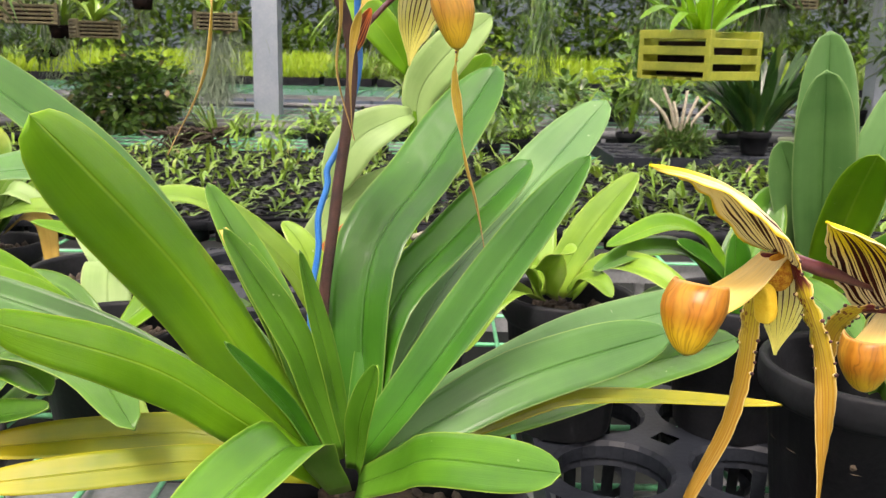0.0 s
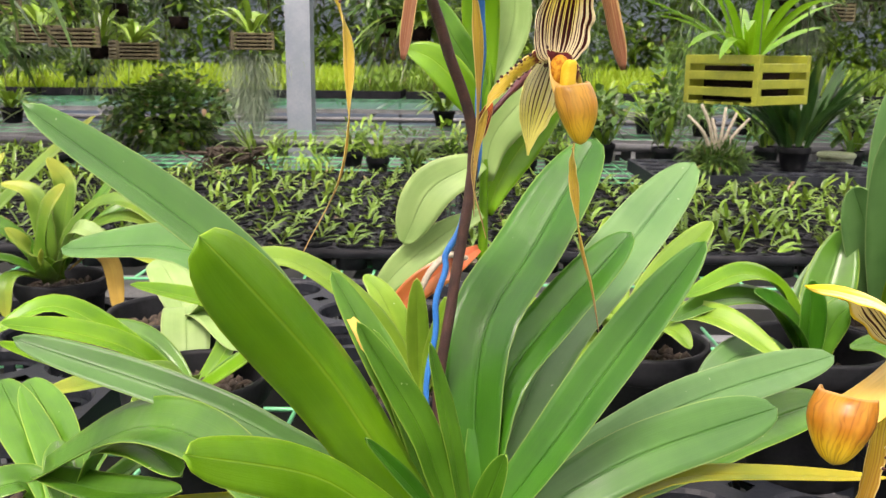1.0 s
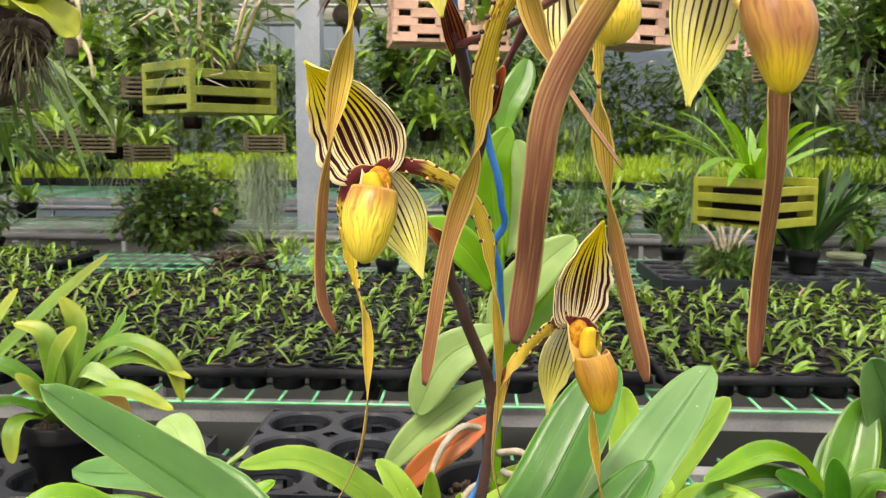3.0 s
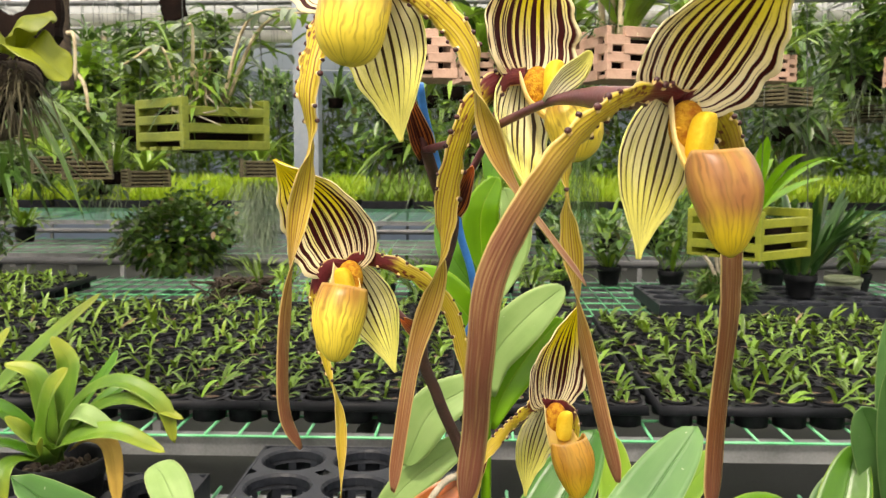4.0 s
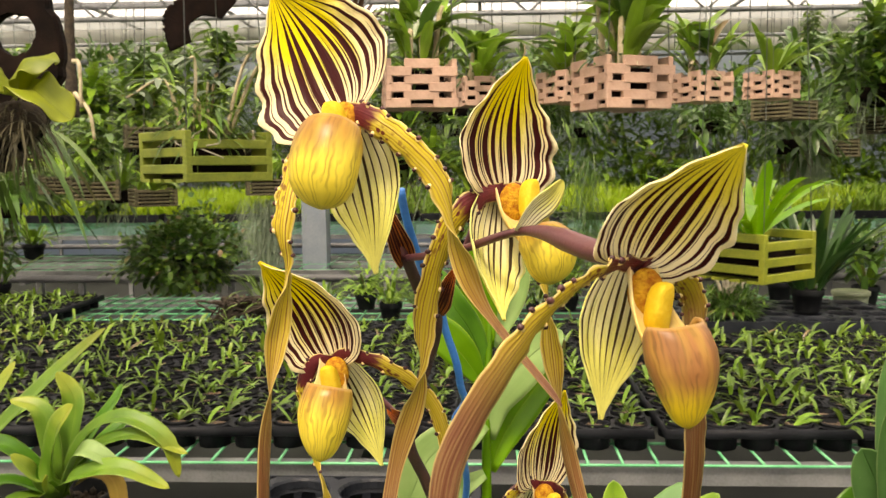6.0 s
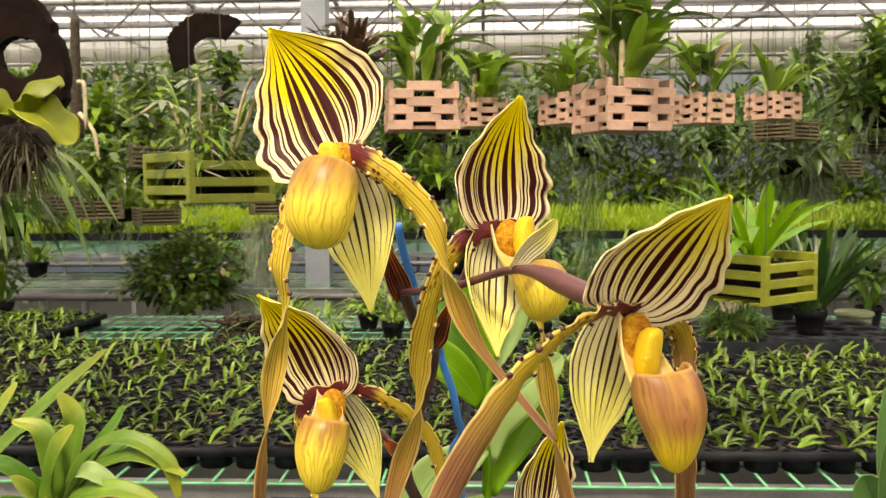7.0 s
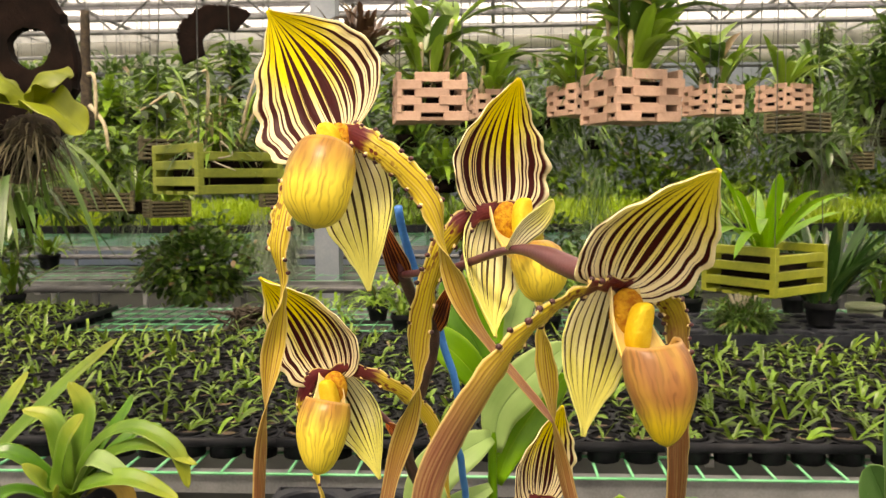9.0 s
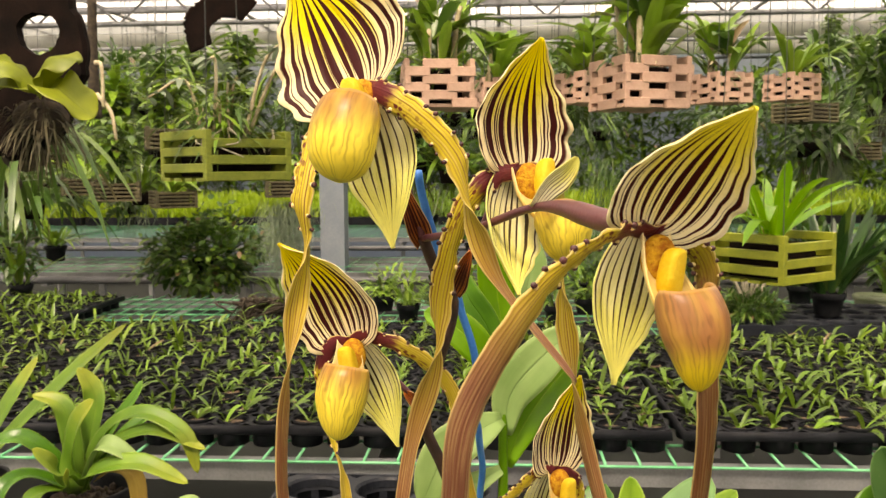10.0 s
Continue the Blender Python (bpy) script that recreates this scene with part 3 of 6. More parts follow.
def foliage(bases, ways, lengths, widths, droop=0.3, rows=5, fold=0.35, peak=0.45, slot=0):
    """Many small leaves at once: where each begins, the way it points, its length and width."""
    B, D = np.asarray(bases, float), np.asarray(ways, float)
    D /= np.linalg.norm(D, axis=1, keepdims=True) + 1e-9
    n = len(B)
    L, W, G = (np.broadcast_to(np.asarray(a, float), (n,)) for a in (lengths, widths, droop))
    up = np.tile((0.05, -0.12, 1.0), (n, 1))
    side = np.cross(D, up)
    side /= np.linalg.norm(side, axis=1, keepdims=True) + 1e-9
    over = np.cross(side, D)
    v = np.linspace(0, 1, rows)
    w = np.array([max(strap_width(t, 0.45, peak, 2.0), 0.03) for t in v])
    spine = B[:, None] + D[:, None] * (L[:, None] * v)[..., None]
    spine[..., 2] -= (G * L)[:, None] * v**2
    pts = []
    for x in (-1, 0, 1):
        pts.append(spine + side[:, None] * (x * W[:, None] / 2 * w)[..., None] + over[:, None] * (fold * (abs(x) - 0.5) * W[:, None] / 2 * w)[..., None])
    verts = np.stack(pts, 2).reshape(-1, 3)
    uvs = np.tile(np.stack([np.tile((0.0, 0.5, 1.0), rows), np.repeat(v, 3)], 1), (n, 1))
    faces = []
    for k in range(n):
        o = k * rows * 3
        for j in range(rows - 1):
            a = o + j * 3
            faces += [(a, a + 1, a + 4, a + 3), (a + 1, a + 2, a + 5, a + 4)]
    return verts, faces, uvs, slot


rng = np.random.default_rng(7)


def tuft(n, length, width, spread=0.9, droop=0.5, centre=(0, 0, 0), base=0.01, lean=0.25, slot=0, rows=5):
    """Leaves that spring from one point: a grassy or strappy plant."""
    turn = rng.uniform(0, 2 * math.pi, n)
    out = rng.uniform(lean, spread, n)
    ways = np.stack([np.cos(turn) * out, np.sin(turn) * out, np.ones(n) * (1.05 - 0.5 * out)], 1)
    bases = np.asarray(centre) + np.stack([np.cos(turn) * base, np.sin(turn) * base, rng.uniform(0, base, n)], 1)
    size = rng.uniform(0.6, 1.1, n)
    return foliage(bases, ways, length * size, width * rng.uniform(0.8, 1.15, n), droop * rng.uniform(0.5, 1.4, n), slot=slot, rows=rows)


def cloud(n, centre, radii, length, width, droop=0.3, slot=0, shell=0.45, up=0.3, rows=4):
    """Leaves scattered through an uneven rounded space: a bushy crown."""
    d = rng.normal(size=(n, 3))
    d /= np.linalg.norm(d, axis=1, keepdims=True)
    lump = 0.8 + 0.3 * np.sin(d[:, 0] * 5.1 + centre[0] * 9) * np.cos(d[:, 2] * 4.3 + centre[1] * 7) + 0.12 * rng.normal(size=n)
    r = (shell + (1 - shell) * rng.uniform(size=n) ** 0.5) * lump
    bases = np.asarray(centre) + d * r[:, None] * np.asarray(radii)
    ways = d + rng.normal(size=(n, 3)) * 0.6 + (0, 0, up)
    return foliage(bases, ways, length * rng.uniform(0.6, 1.2, n), width * rng.uniform(0.7, 1.2, n), droop, slot=slot, rows=rows)


# ---- setting: ground, roof, posts ----
def slab(name, x0, x1, y0, y1, z0, z1, material, label, category):
    v, f, u = box_data(x0, x1, y0, y1, z0, z1)
    return tagged(part(name, mesh_of(name, v, f, material, u, False)), label, category, kind="structure")


slab("ground", -60, 60, -40, 90, -0.2, 0.0, FLOOR, "dark woven weed mat ground of the nursery", "ground")
slab("ceiling", -9, 9, -5, 14.2, 3.42, 3.424, ROOF_FILM, "white translucent greenhouse roof film", "ceiling")
for x, tag in ((-9.0, "west"), (9.0, "east")):
    slab("wall_" + tag, x - 0.004, x, -5, 14.2, 0.0, 3.4, CURTAIN, "white translucent side curtain of the greenhouse", "wall")
slab("wall_south", -9, 9, -5.01, -5.0, 0.0, 3.4, CURTAIN, "white translucent end curtain of the greenhouse", "wall")
slab("wall_north", -9, 9, 14.2, 14.21, 0.0, 2.72, CURTAIN, "white translucent end curtain behind the plants", "wall")

frame_chunks = [tube_data([(-9, y, 3.34), (9, y, 3.34)], 0.03, 8) for y in np.arange(-4.5, 14.2, 0.9)]
frame_chunks += [tube_data([(-9, y, 2.95), (9, y, 2.95)], 0.022, 8) for y in (7.6, 9.4, 11.2, 13.0)]
frame_chunks += [tube_data([(x, -5, 3.38), (x, 14.2, 3.38)], 0.025, 8) for x in np.arange(-8, 8.1, 1.6)]
for y in (9.4, 13.0):
    frame_chunks += [tube_data([(x, y, 2.95), (x + 0.45, y, 3.34)], 0.012, 6) for x in np.arange(-8.5, 8.4, 0.9)]
    frame_chunks += [tube_data([(x + 0.45, y, 3.34), (x + 0.9, y, 2.95)], 0.012, 6) for x in np.arange(-8.5, 8.4, 0.9)]
roof_frame = part("roof_frame", merged_mesh("roof_frame", frame_chunks, [STEEL]))
tagged(roof_frame, "galvanised steel tube frame under the roof film", "roof frame", kind="structure")


for y in (9.35, 9.9, 10.45):
    v, f, u = box_data(-8.9, 8.9, y - 0.09, y + 0.09, 3.30, 3.312)
    tagged(part("shade_curtain", mesh_of("shade_curtain", v, f, SHADE_CLOTH, u, False)), "grey folded shade curtain under the roof film", "shade curtain", "shade curtains", "structure")
# a flat sheet added to filter and darken the bright far roof, no real curtain
v, f, u = box_data(-8.9, 8.9, 11.6, 14.15, 3.36, 3.366)
tagged(part("shade_curtain", mesh_of("shade_curtain", v, f, DIM_SHEET, u, False)), "pale grey sheet added under the far roof film to dim it", "shade curtain", "shade curtains", "structure")
for z in (3.045, 3.28):
    chunks = [tube_data([(-8.9, 12.6, z), (-4, 12.6, z - 0.012), (0.5, 12.6, z + 0.006), (4.5, 12.6, z - 0.008), (8.9, 12.6, z)], 0.092, 14, 60), tube_data([(-8.95, 12.6, z), (8.95, 12.6, z)], 0.03, 8)]
    tagged(part("curtain_roll", merged_mesh("curtain_roll", chunks, [CLOTH])), "rolled up white shade curtain slung under the roof", "curtain roll", "curtain rolls", "structure")
v, f, u = box_data(-8.9, 8.9, 14.0, 14.02, 2.72, 3.40)
tagged(part("louvre_band", mesh_of("louvre_band", v, f, ROOF_FILM, u, False)), "white translucent band high on the end wall", "wall band", kind="structure")


def post(x, y, width):
    s = width / 2
    # an open lipped channel section
    ring = [(-s, -s), (s, -s), (s, s), (s * 0.55, s), (s * 0.55, s * 0.72), (s * 0.72, -s * 0.72), (-s * 0.72, -s * 0.72), (-s * 0.72, s * 0.72), (-s * 0.55, s * 0.72), (-s * 0.55, s), (-s, s)]
    v = [(x + a, y + b, z) for z in (0.0, 3.4) for a, b in ring]
    k = len(ring)
    f = [(i, (i + 1) % k, k + (i + 1) % k, k + i) for i in range(k)]
    return tagged(part("post", mesh_of("post", v, f, POST, [(p[0], p[2]) for p in v], False)), "grey painted steel post holding up the roof", "post", "roof posts", "structure")


post(-1.12, 6.2, 0.165)
post(3.0, 6.2, 0.165)
post(-5.2, 6.2, 0.165)


# ---- benches ----
def bench(x0, x1, y0, y1, z, gap_x=0.075, gap_y=0.15, wire=0.0036):
    b = thing("bench", "nursery bench of green coated wire mesh on a grey steel frame", "bench", "wire mesh benches", at=((x0 + x1) / 2, (y0 + y1) / 2, 0))
    across = [tube_data([(x0, y, z), (x1, y, z)], wire, 6) for y in np.arange(y0, y1 + 0.001, gap_y)]
    along = [tube_data([(x, y0, z + 0.004), (x, y1, z + 0.004)], wire * 0.9, 6) for x in np.arange(x0, x1, gap_x)]
    tagged(part("wire_mesh", merged_mesh("wire_mesh", across + along, [GREEN_WIRE]), b, "green coated welded wire mesh"), kind="stuff")
    for y in (y0 + 0.03, (y0 + y1) / 2, y1 - 0.03):
        part("rail", mesh_of("rail", *(box_data(x0, x1, y - 0.02, y + 0.02, z - 0.048, z - 0.006)[:2]), STEEL, smooth=False), b, "grey steel rail")
    for x in np.arange(x0 + 0.35, x1, 1.3):
        part("crossbar", mesh_of("crossbar", *(box_data(x - 0.02, x + 0.02, y0 - 0.03, y1 + 0.03, z - 0.092, z - 0.05)[:2]), STEEL, smooth=False), b)
        for y in (y0 + 0.2, y1 - 0.2):
            part("leg", mesh_of("leg", *(box_data(x - 0.02, x + 0.02, y - 0.02, y + 0.02, 0, z - 0.092)[:2]), STEEL, smooth=False), b)
    return b


bench(-2.4, 2.3, 0.35, 1.81, 0.74)
bench(-3.2, 3.1, 2.115, 4.62, 0.74)
bench(-4.6, 4.4, 5.75, 6.75, 0.74, 0.15, 0.3, 0.002)
bench(-6.5, 6.2, 8.7, 12.9, 0.74, 0.15, 0.3, 0.002)
for y, z in ((5.62, 0.70), (5.3, 0.56), (8.35, 0.66)):
    tagged(part("water_pipe", tube("water_pipe", [(-7, y, z), (7, y, z)], 0.024, PIPE, 10)), "long grey plastic water pipe running behind the bench", "pipe", "water pipes", "structure")


# ---- seedling trays ----
PITCH = 0.085


def tray_cell(pitch, hole, depth, sides=16, lip=0.0):
    """One square cell with a round hole and a tapered cup under it."""
    s, verts, faces = pitch / 2, [], []
    for k in range(sides):
        w = 2 * math.pi * (k + 0.5) / sides
        c, t = math.cos(w), math.sin(w)
        m = max(abs(c), abs(t))
        verts.append((s * c / m, s * t / m, 0))
    for r, z in ((hole + 0.003, 0.0), (hole, -0.003), (hole * 1.06, -0.014), (hole * 1.02, -depth), (0.002, -depth - 0.001)):
        for k in range(sides):
            w = 2 * math.pi * (k + 0.5) / sides
            verts.append((r * math.cos(w), r * math.sin(w), z))
    for j in range(5):
        for k in range(sides):
            a, b = j * sides + k, j * sides + (k + 1) % sides
            faces.append((a, b, b + sides, a + sides))
    return verts, faces, [(v[0] * 5, v[1] * 5) for v in verts]


def tray_mesh(nx, ny):
    w, d = nx * PITCH / 2, ny * PITCH / 2
    cells = [moved(tray_cell(PITCH, 0.036, 0.053), Matrix.Translation(((i + 0.5) * PITCH - w, (j + 0.5) * PITCH - d, 0))) for i in range(nx) for j in range(ny)]
    rim = []
    ring = [(-w, -d), (w, -d), (w, d), (-w, d)]
    v, f = [], []
    for grow, z in ((0, 0), (0.004, -0.002), (0.006, -0.02), (0.003, -0.022), (0.0, -0.02)):
        v += [(x + math.copysign(grow, x), y + math.copysign(grow, y), z) for x, y in ring]
    for j in range(4):
        f += [(j * 4 + k, (j + 1) * 4 + k, (j + 1) * 4 + (k + 1) % 4, j * 4 + (k + 1) % 4) for k in range(4)]
    rim.append((v, f, [(p[0] * 5, p[1] * 5) for p in v]))
    me = merged_mesh("seedling_tray", cells, [TRAY])
    bm = bmesh.new()
    bm.from_mesh(me)
    bmesh.ops.remove_doubles(bm, verts=bm.verts[:], dist=0.0006)
    bm.to_mesh(me)
    bm.free()
    return me, merged_mesh("rim", rim, [TRAY])


TRAY_Z = 0.80
tray_big = tray_mesh(5, 8)
tray_short = tray_mesh(5, 5)
pot_profile = [(0.0345, 0.004), (0.036, 0.004), (0.0355, -0.002), (0.034, -0.006), (0.033, -0.012)]


def seedling_pot():
    soil = []
    bumps = [(rng.uniform(0, 0.03), rng.uniform(0, 6.3), rng.uniform(0.004, 0.008)) for _ in range(9)]
    soil.append((*lathe_data([(0.0335, -0.011), (0.024, -0.008), (0.012, -0.006), (0.001, -0.006)], 14)[:3], 1))
    for r, a, s in bumps:
        soil.append((*ball_data((r * math.cos(a), r * math.sin(a), -0.007), s, (1, 0.7, 0.6), 6, 4), 1))
    return merged_mesh("seedling_pot", [lathe_data(pot_profile, 16), *soil], [POT, SOIL])


def small_leaf(length, width, bend):
    """One young strap leaf that rises from the origin and arches over towards +x."""
    v, f, u, _ = foliage([(0, 0, 0)], [(0.55, 0, 0.85)], length, width, bend, rows=6)
    return mesh_of("leaf", v, f, LEAF_SEEDLING, u)


pot_meshes = [seedling_pot() for _ in range(4)]
leaf_bank = [small_leaf(rng.uniform(0.065, 0.12), rng.uniform(0.008, 0.0125), rng.uniform(0.15, 0.7)) for _ in range(16)]


def shoots():
    """Poses of the leaves of one seedling, in one or two clumps."""
    out = []
    for clump in range(1 + (rng.uniform() < 0.55)):
        cx, cy = rng.normal() * 0.009, rng.normal() * 0.009
        first = rng.uniform(0, 360)
        for k in range(int(rng.integers(4, 7))):
            out.append((leaf_bank[int(rng.integers(16))], pose(cx, cy, -0.006, 0, rng.uniform(-25, 45), first + 180 * (k % 2) + rng.normal() * 28) @ Matrix.Scale((1, 0.75)[clump] * rng.uniform(0.7, 1.1), 4)))
    return out


rear = []
for x0 in (-2.617, -2.187, -1.757, -1.327, -0.897, -0.467, -0.02, 0.432, 0.862, 1.292):
    for row, y0 in enumerate((2.185, 2.875, 3.565)):
        me, ny = (tray_short, 5) if row and x0 > 0.4 else (tray_big, 8)
        if row == 2 and x0 > -2.0:
            continue
        cx, cy = x0 + 2.5 * PITCH, y0 + ny / 2 * PITCH
        place = pose(cx, cy, TRAY_Z, 0, 0, rng.uniform(-0.5, 0.5))
        t = part("seedling_tray", me[0], m=place)
        part("rim", me[1], t, "folded black plastic rim", m=place)
        tagged(t, "black plastic seedling tray with round cells on the mesh bench", "seedling tray", "seedling trays")
        for i in range(5):
            for j in range(ny):
                x, y = x0 + (i + 0.5) * PITCH + rng.normal() * 0.002, y0 + (j + 0.5) * PITCH + rng.normal() * 0.002
                if rng.uniform() < 0.04:
                    continue
                turn, size = rng.uniform(0, 360), rng.uniform(0.75, 1.2) * (1.15 if x0 > 0.4 else 1.0)
                m = pose(x, y, TRAY_Z + rng.uniform(0, 0.004), rng.normal() * 2, rng.normal() * 2, turn)
                pm, leaves = pot_meshes[int(rng.integers(4))], shoots()
                if row == 0 and -1.35 < x0 < 1.2:
                    p = part("potted_seedling", pm, m=m)
                    tagged(p, "small black pot with a young green orchid seedling", "seedling", "orchid seedlings in trays")
                    for lm, lp in leaves:
                        part("leaf", lm, p, m=Matrix.Translation(p.location) @ Matrix.Scale(size, 4) @ lp)
                else:
                    rear.append((pm, m, 0))
                    rear += [(lm, m @ Matrix.Scale(size, 4) @ lp, 2) for lm, lp in leaves]


def baked(items):
    """Many placed meshes as chunks for one mesh; the slot is added to each face's own."""
    out, cache = [], {}
    for me, m, slot in items:
        if me.name not in cache:
            v = np.empty(len(me.vertices) * 3)
            me.vertices.foreach_get("co", v)
            u = np.zeros((len(me.vertices), 2))
            li = np.empty(len(me.loops), dtype=np.int32)
            me.loops.foreach_get("vertex_index", li)
            lu = np.empty(len(me.loops) * 2)
            me.uv_layers[0].data.foreach_get("uv", lu)
            u[li] = lu.reshape(-1, 2)
            by = {}
            for p in me.polygons:
                by.setdefault(p.material_index, []).append(tuple(p.vertices))
            cache[me.name] = v.reshape(-1, 3), u, by
        v, u, by = cache[me.name]
        M = np.array(m)
        w = v @ M[:3, :3].T + M[:3, 3]
        for s, faces in by.items():
            out.append((w, faces, u, slot + s))
    return out


rear_mesh = merged_mesh("rear_seedlings", baked(rear), [POT, SOIL, LEAF_SEEDLING_REAR])
tagged(part("rear_seedlings", rear_mesh), "rows of small potted green orchid seedlings in black trays", "seedlings", kind="stuff")


# ---- pots, holders and foliage plants on the near bench ----
def pot_mesh(radius, height, material=POT):
    r, h = radius, height
    prof = [(r * 0.72, 0.0), (r * 0.74, 0.004), (r * 0.9, h - 0.028), (r * 0.93, h - 0.027), (r * 0.985, h - 0.022), (r, h - 0.014), (r, h - 0.003), (r * 0.985, h), (r * 0.93, h), (r * 0.91, h - 0.004), (r * 0.88, h - 0.03), (r * 0.7, 0.008), (0.004, 0.006)]
    ribs = lathe_data(prof, 40)
    return merged_mesh("pot", [ribs], [material])


def mix_mesh(radius, seed):
    r = np.random.default_rng(seed)
    c = [(*lathe_data([(radius, 0), (radius * 0.6, 0.004), (0.002, 0.006)], 18)[:3], 0)]
    for _ in range(70):
        a, d, s = r.uniform(0, 6.3), radius * r.uniform() ** 0.5 * 0.93, r.uniform(0.004, 0.009)
        v, f, u = ball_data((0, 0, 0), s, (1.3, 0.8, 0.6), 6, 4)
        m = pose(d * math.cos(a), d * math.sin(a), 0.004, r.uniform(0, 360), r.uniform(0, 360), r.uniform(0, 360))
        c.append(([m @ Vector(p) for p in v], f, u, 0))
    return merged_mesh("potting_mix", c, [BARK])


def potted(label, x, y, z0, radius=0.067, height=0.135, soil=0.025, category="orchid", name="potted_orchid", group="potted orchids on the bench"):
    t = thing(name, label, category, group, at=(x, y, z0))
    part("pot", pot_mesh(radius, height), t, "black plastic pot", m=pose(x, y, z0))
    part("potting_mix", mix_mesh(radius * 0.86, int(abs(x * 991) + y * 77)), t, "brown bark chips", m=pose(x, y, z0 + height - soil))
    return t


def holder_tray(x0, y0, nx, ny, z, pitch=0.125, hole=0.052, label="black plastic pot carrier with large round openings", depth=0.075):
    """An open carrier: a sheet of round holes with ribbed cages under them."""
    t = thing("pot_carrier", label, "pot carrier", "pot carriers", at=(x0 + nx * pitch / 2, y0 + ny * pitch / 2, z - depth))
    chunks, sides = [], 24
    for i in range(nx):
        for j in range(ny):
            c = Matrix.Translation((x0 + (i + 0.5) * pitch, y0 + (j + 0.5) * pitch, z))
            s, v, f = pitch / 2, [], []
            for k in range(sides):
                w = 2 * math.pi * (k + 0.5) / sides
                m = max(abs(math.cos(w)), abs(math.sin(w)))
                v.append((s * math.cos(w) / m, s * math.sin(w) / m, 0))
            for r, zz in ((hole + 0.004, 0.0), (hole, -0.004), (hole * 0.98, -0.016), (hole * 1.04, -0.016)):
                v += [(r * math.cos(2 * math.pi * (k + 0.5) / sides), r * math.sin(2 * math.pi * (k + 0.5) / sides), zz) for k in range(sides)]
            for q in range(4):
                f += [(q * sides + k, q * sides + (k + 1) % sides, (q + 1) * sides + (k + 1) % sides, (q + 1) * sides + k) for k in range(sides)]
            chunks.append(moved((v, f, [(p[0] * 5, p[1] * 5) for p in v]), c))
            cv, cf = [], []
            for r, zz in ((hole * 1.04, -0.016), (hole * 0.99, -0.024), (hole * 0.93, -depth + 0.01), (hole * 0.92, -depth), (hole * 0.7, -depth)):
                cv += [(r * math.cos(2 * math.pi * (k + 0.5) / sides), r * math.sin(2 * math.pi * (k + 0.5) / sides), zz) for k in range(sides)]
            for q in range(4):
                cf += [(q * sides + k, q * sides + (k + 1) % sides, (q + 1) * sides + (k + 1) % sides, (q + 1) * sides + k) for k in range(sides) if q != 1 or k % 3 == 0]
            chunks.append(moved((cv, cf, [(p[0] * 5, p[1] * 5) for p in cv]), c))
    me = merged_mesh("sheet", chunks, [CARRIER_PLASTIC], False)
    bm = bmesh.new()
    bm.from_mesh(me)
    bmesh.ops.remove_doubles(bm, verts=bm.verts[:], dist=0.0004)
    bm.to_mesh(me)
    bm.free()
    part("sheet", me, t, "black plastic sheet of round openings with cages below")
    w, d = nx * pitch, ny * pitch
    for x1, x2, y1, y2 in ((x0 - 0.004, x0, y0, y0 + d), (x0 + w, x0 + w + 0.004, y0, y0 + d), (x0 - 0.004, x0 + w + 0.004, y0 - 0.004, y0), (x0 - 0.004, x0 + w + 0.004, y0 + d, y0 + d + 0.004)):
        part("side", mesh_of("side", *box_data(x1, x2, y1, y2, z - 0.045, z + 0.001)[:2], CARRIER_PLASTIC, smooth=False), t)
    return t


CARRIER = 0.827
holder_tray(0.155, 0.66, 4, 5, CARRIER)
holder_tray(-0.36, 1.42, 3, 3, CARRIER)
holder_tray(-0.80, 1.15, 3, 4, CARRIER)
holder_tray(0.70, 0.9, 3, 5, CARRIER)
holder_tray(0.68, 3.38, 7, 4, 0.825)


def fan(t, base, specs, material, **shape):
    """Strap leaves from one base: for each tip, a lift of the middle, a width."""
    b = Vector(base)
    for tip, lift, width in specs:
        tip = Vector(tip)
        mid = b.lerp(tip, 0.5) + Vector((0, 0, lift))
        leaf(t, [b, b.lerp(mid, 0.55) + Vector((0, 0, lift * 0.35)), mid.lerp(tip, 0.35) + Vector((0, 0, lift * 0.22)), tip], width, material, **shape)


# the lime green plant behind, in a black pot
t = potted("lime green orchid plant in a black pot with broad short leaves", 0.182, 1.06, 0.83, 0.064, soil=0.03)
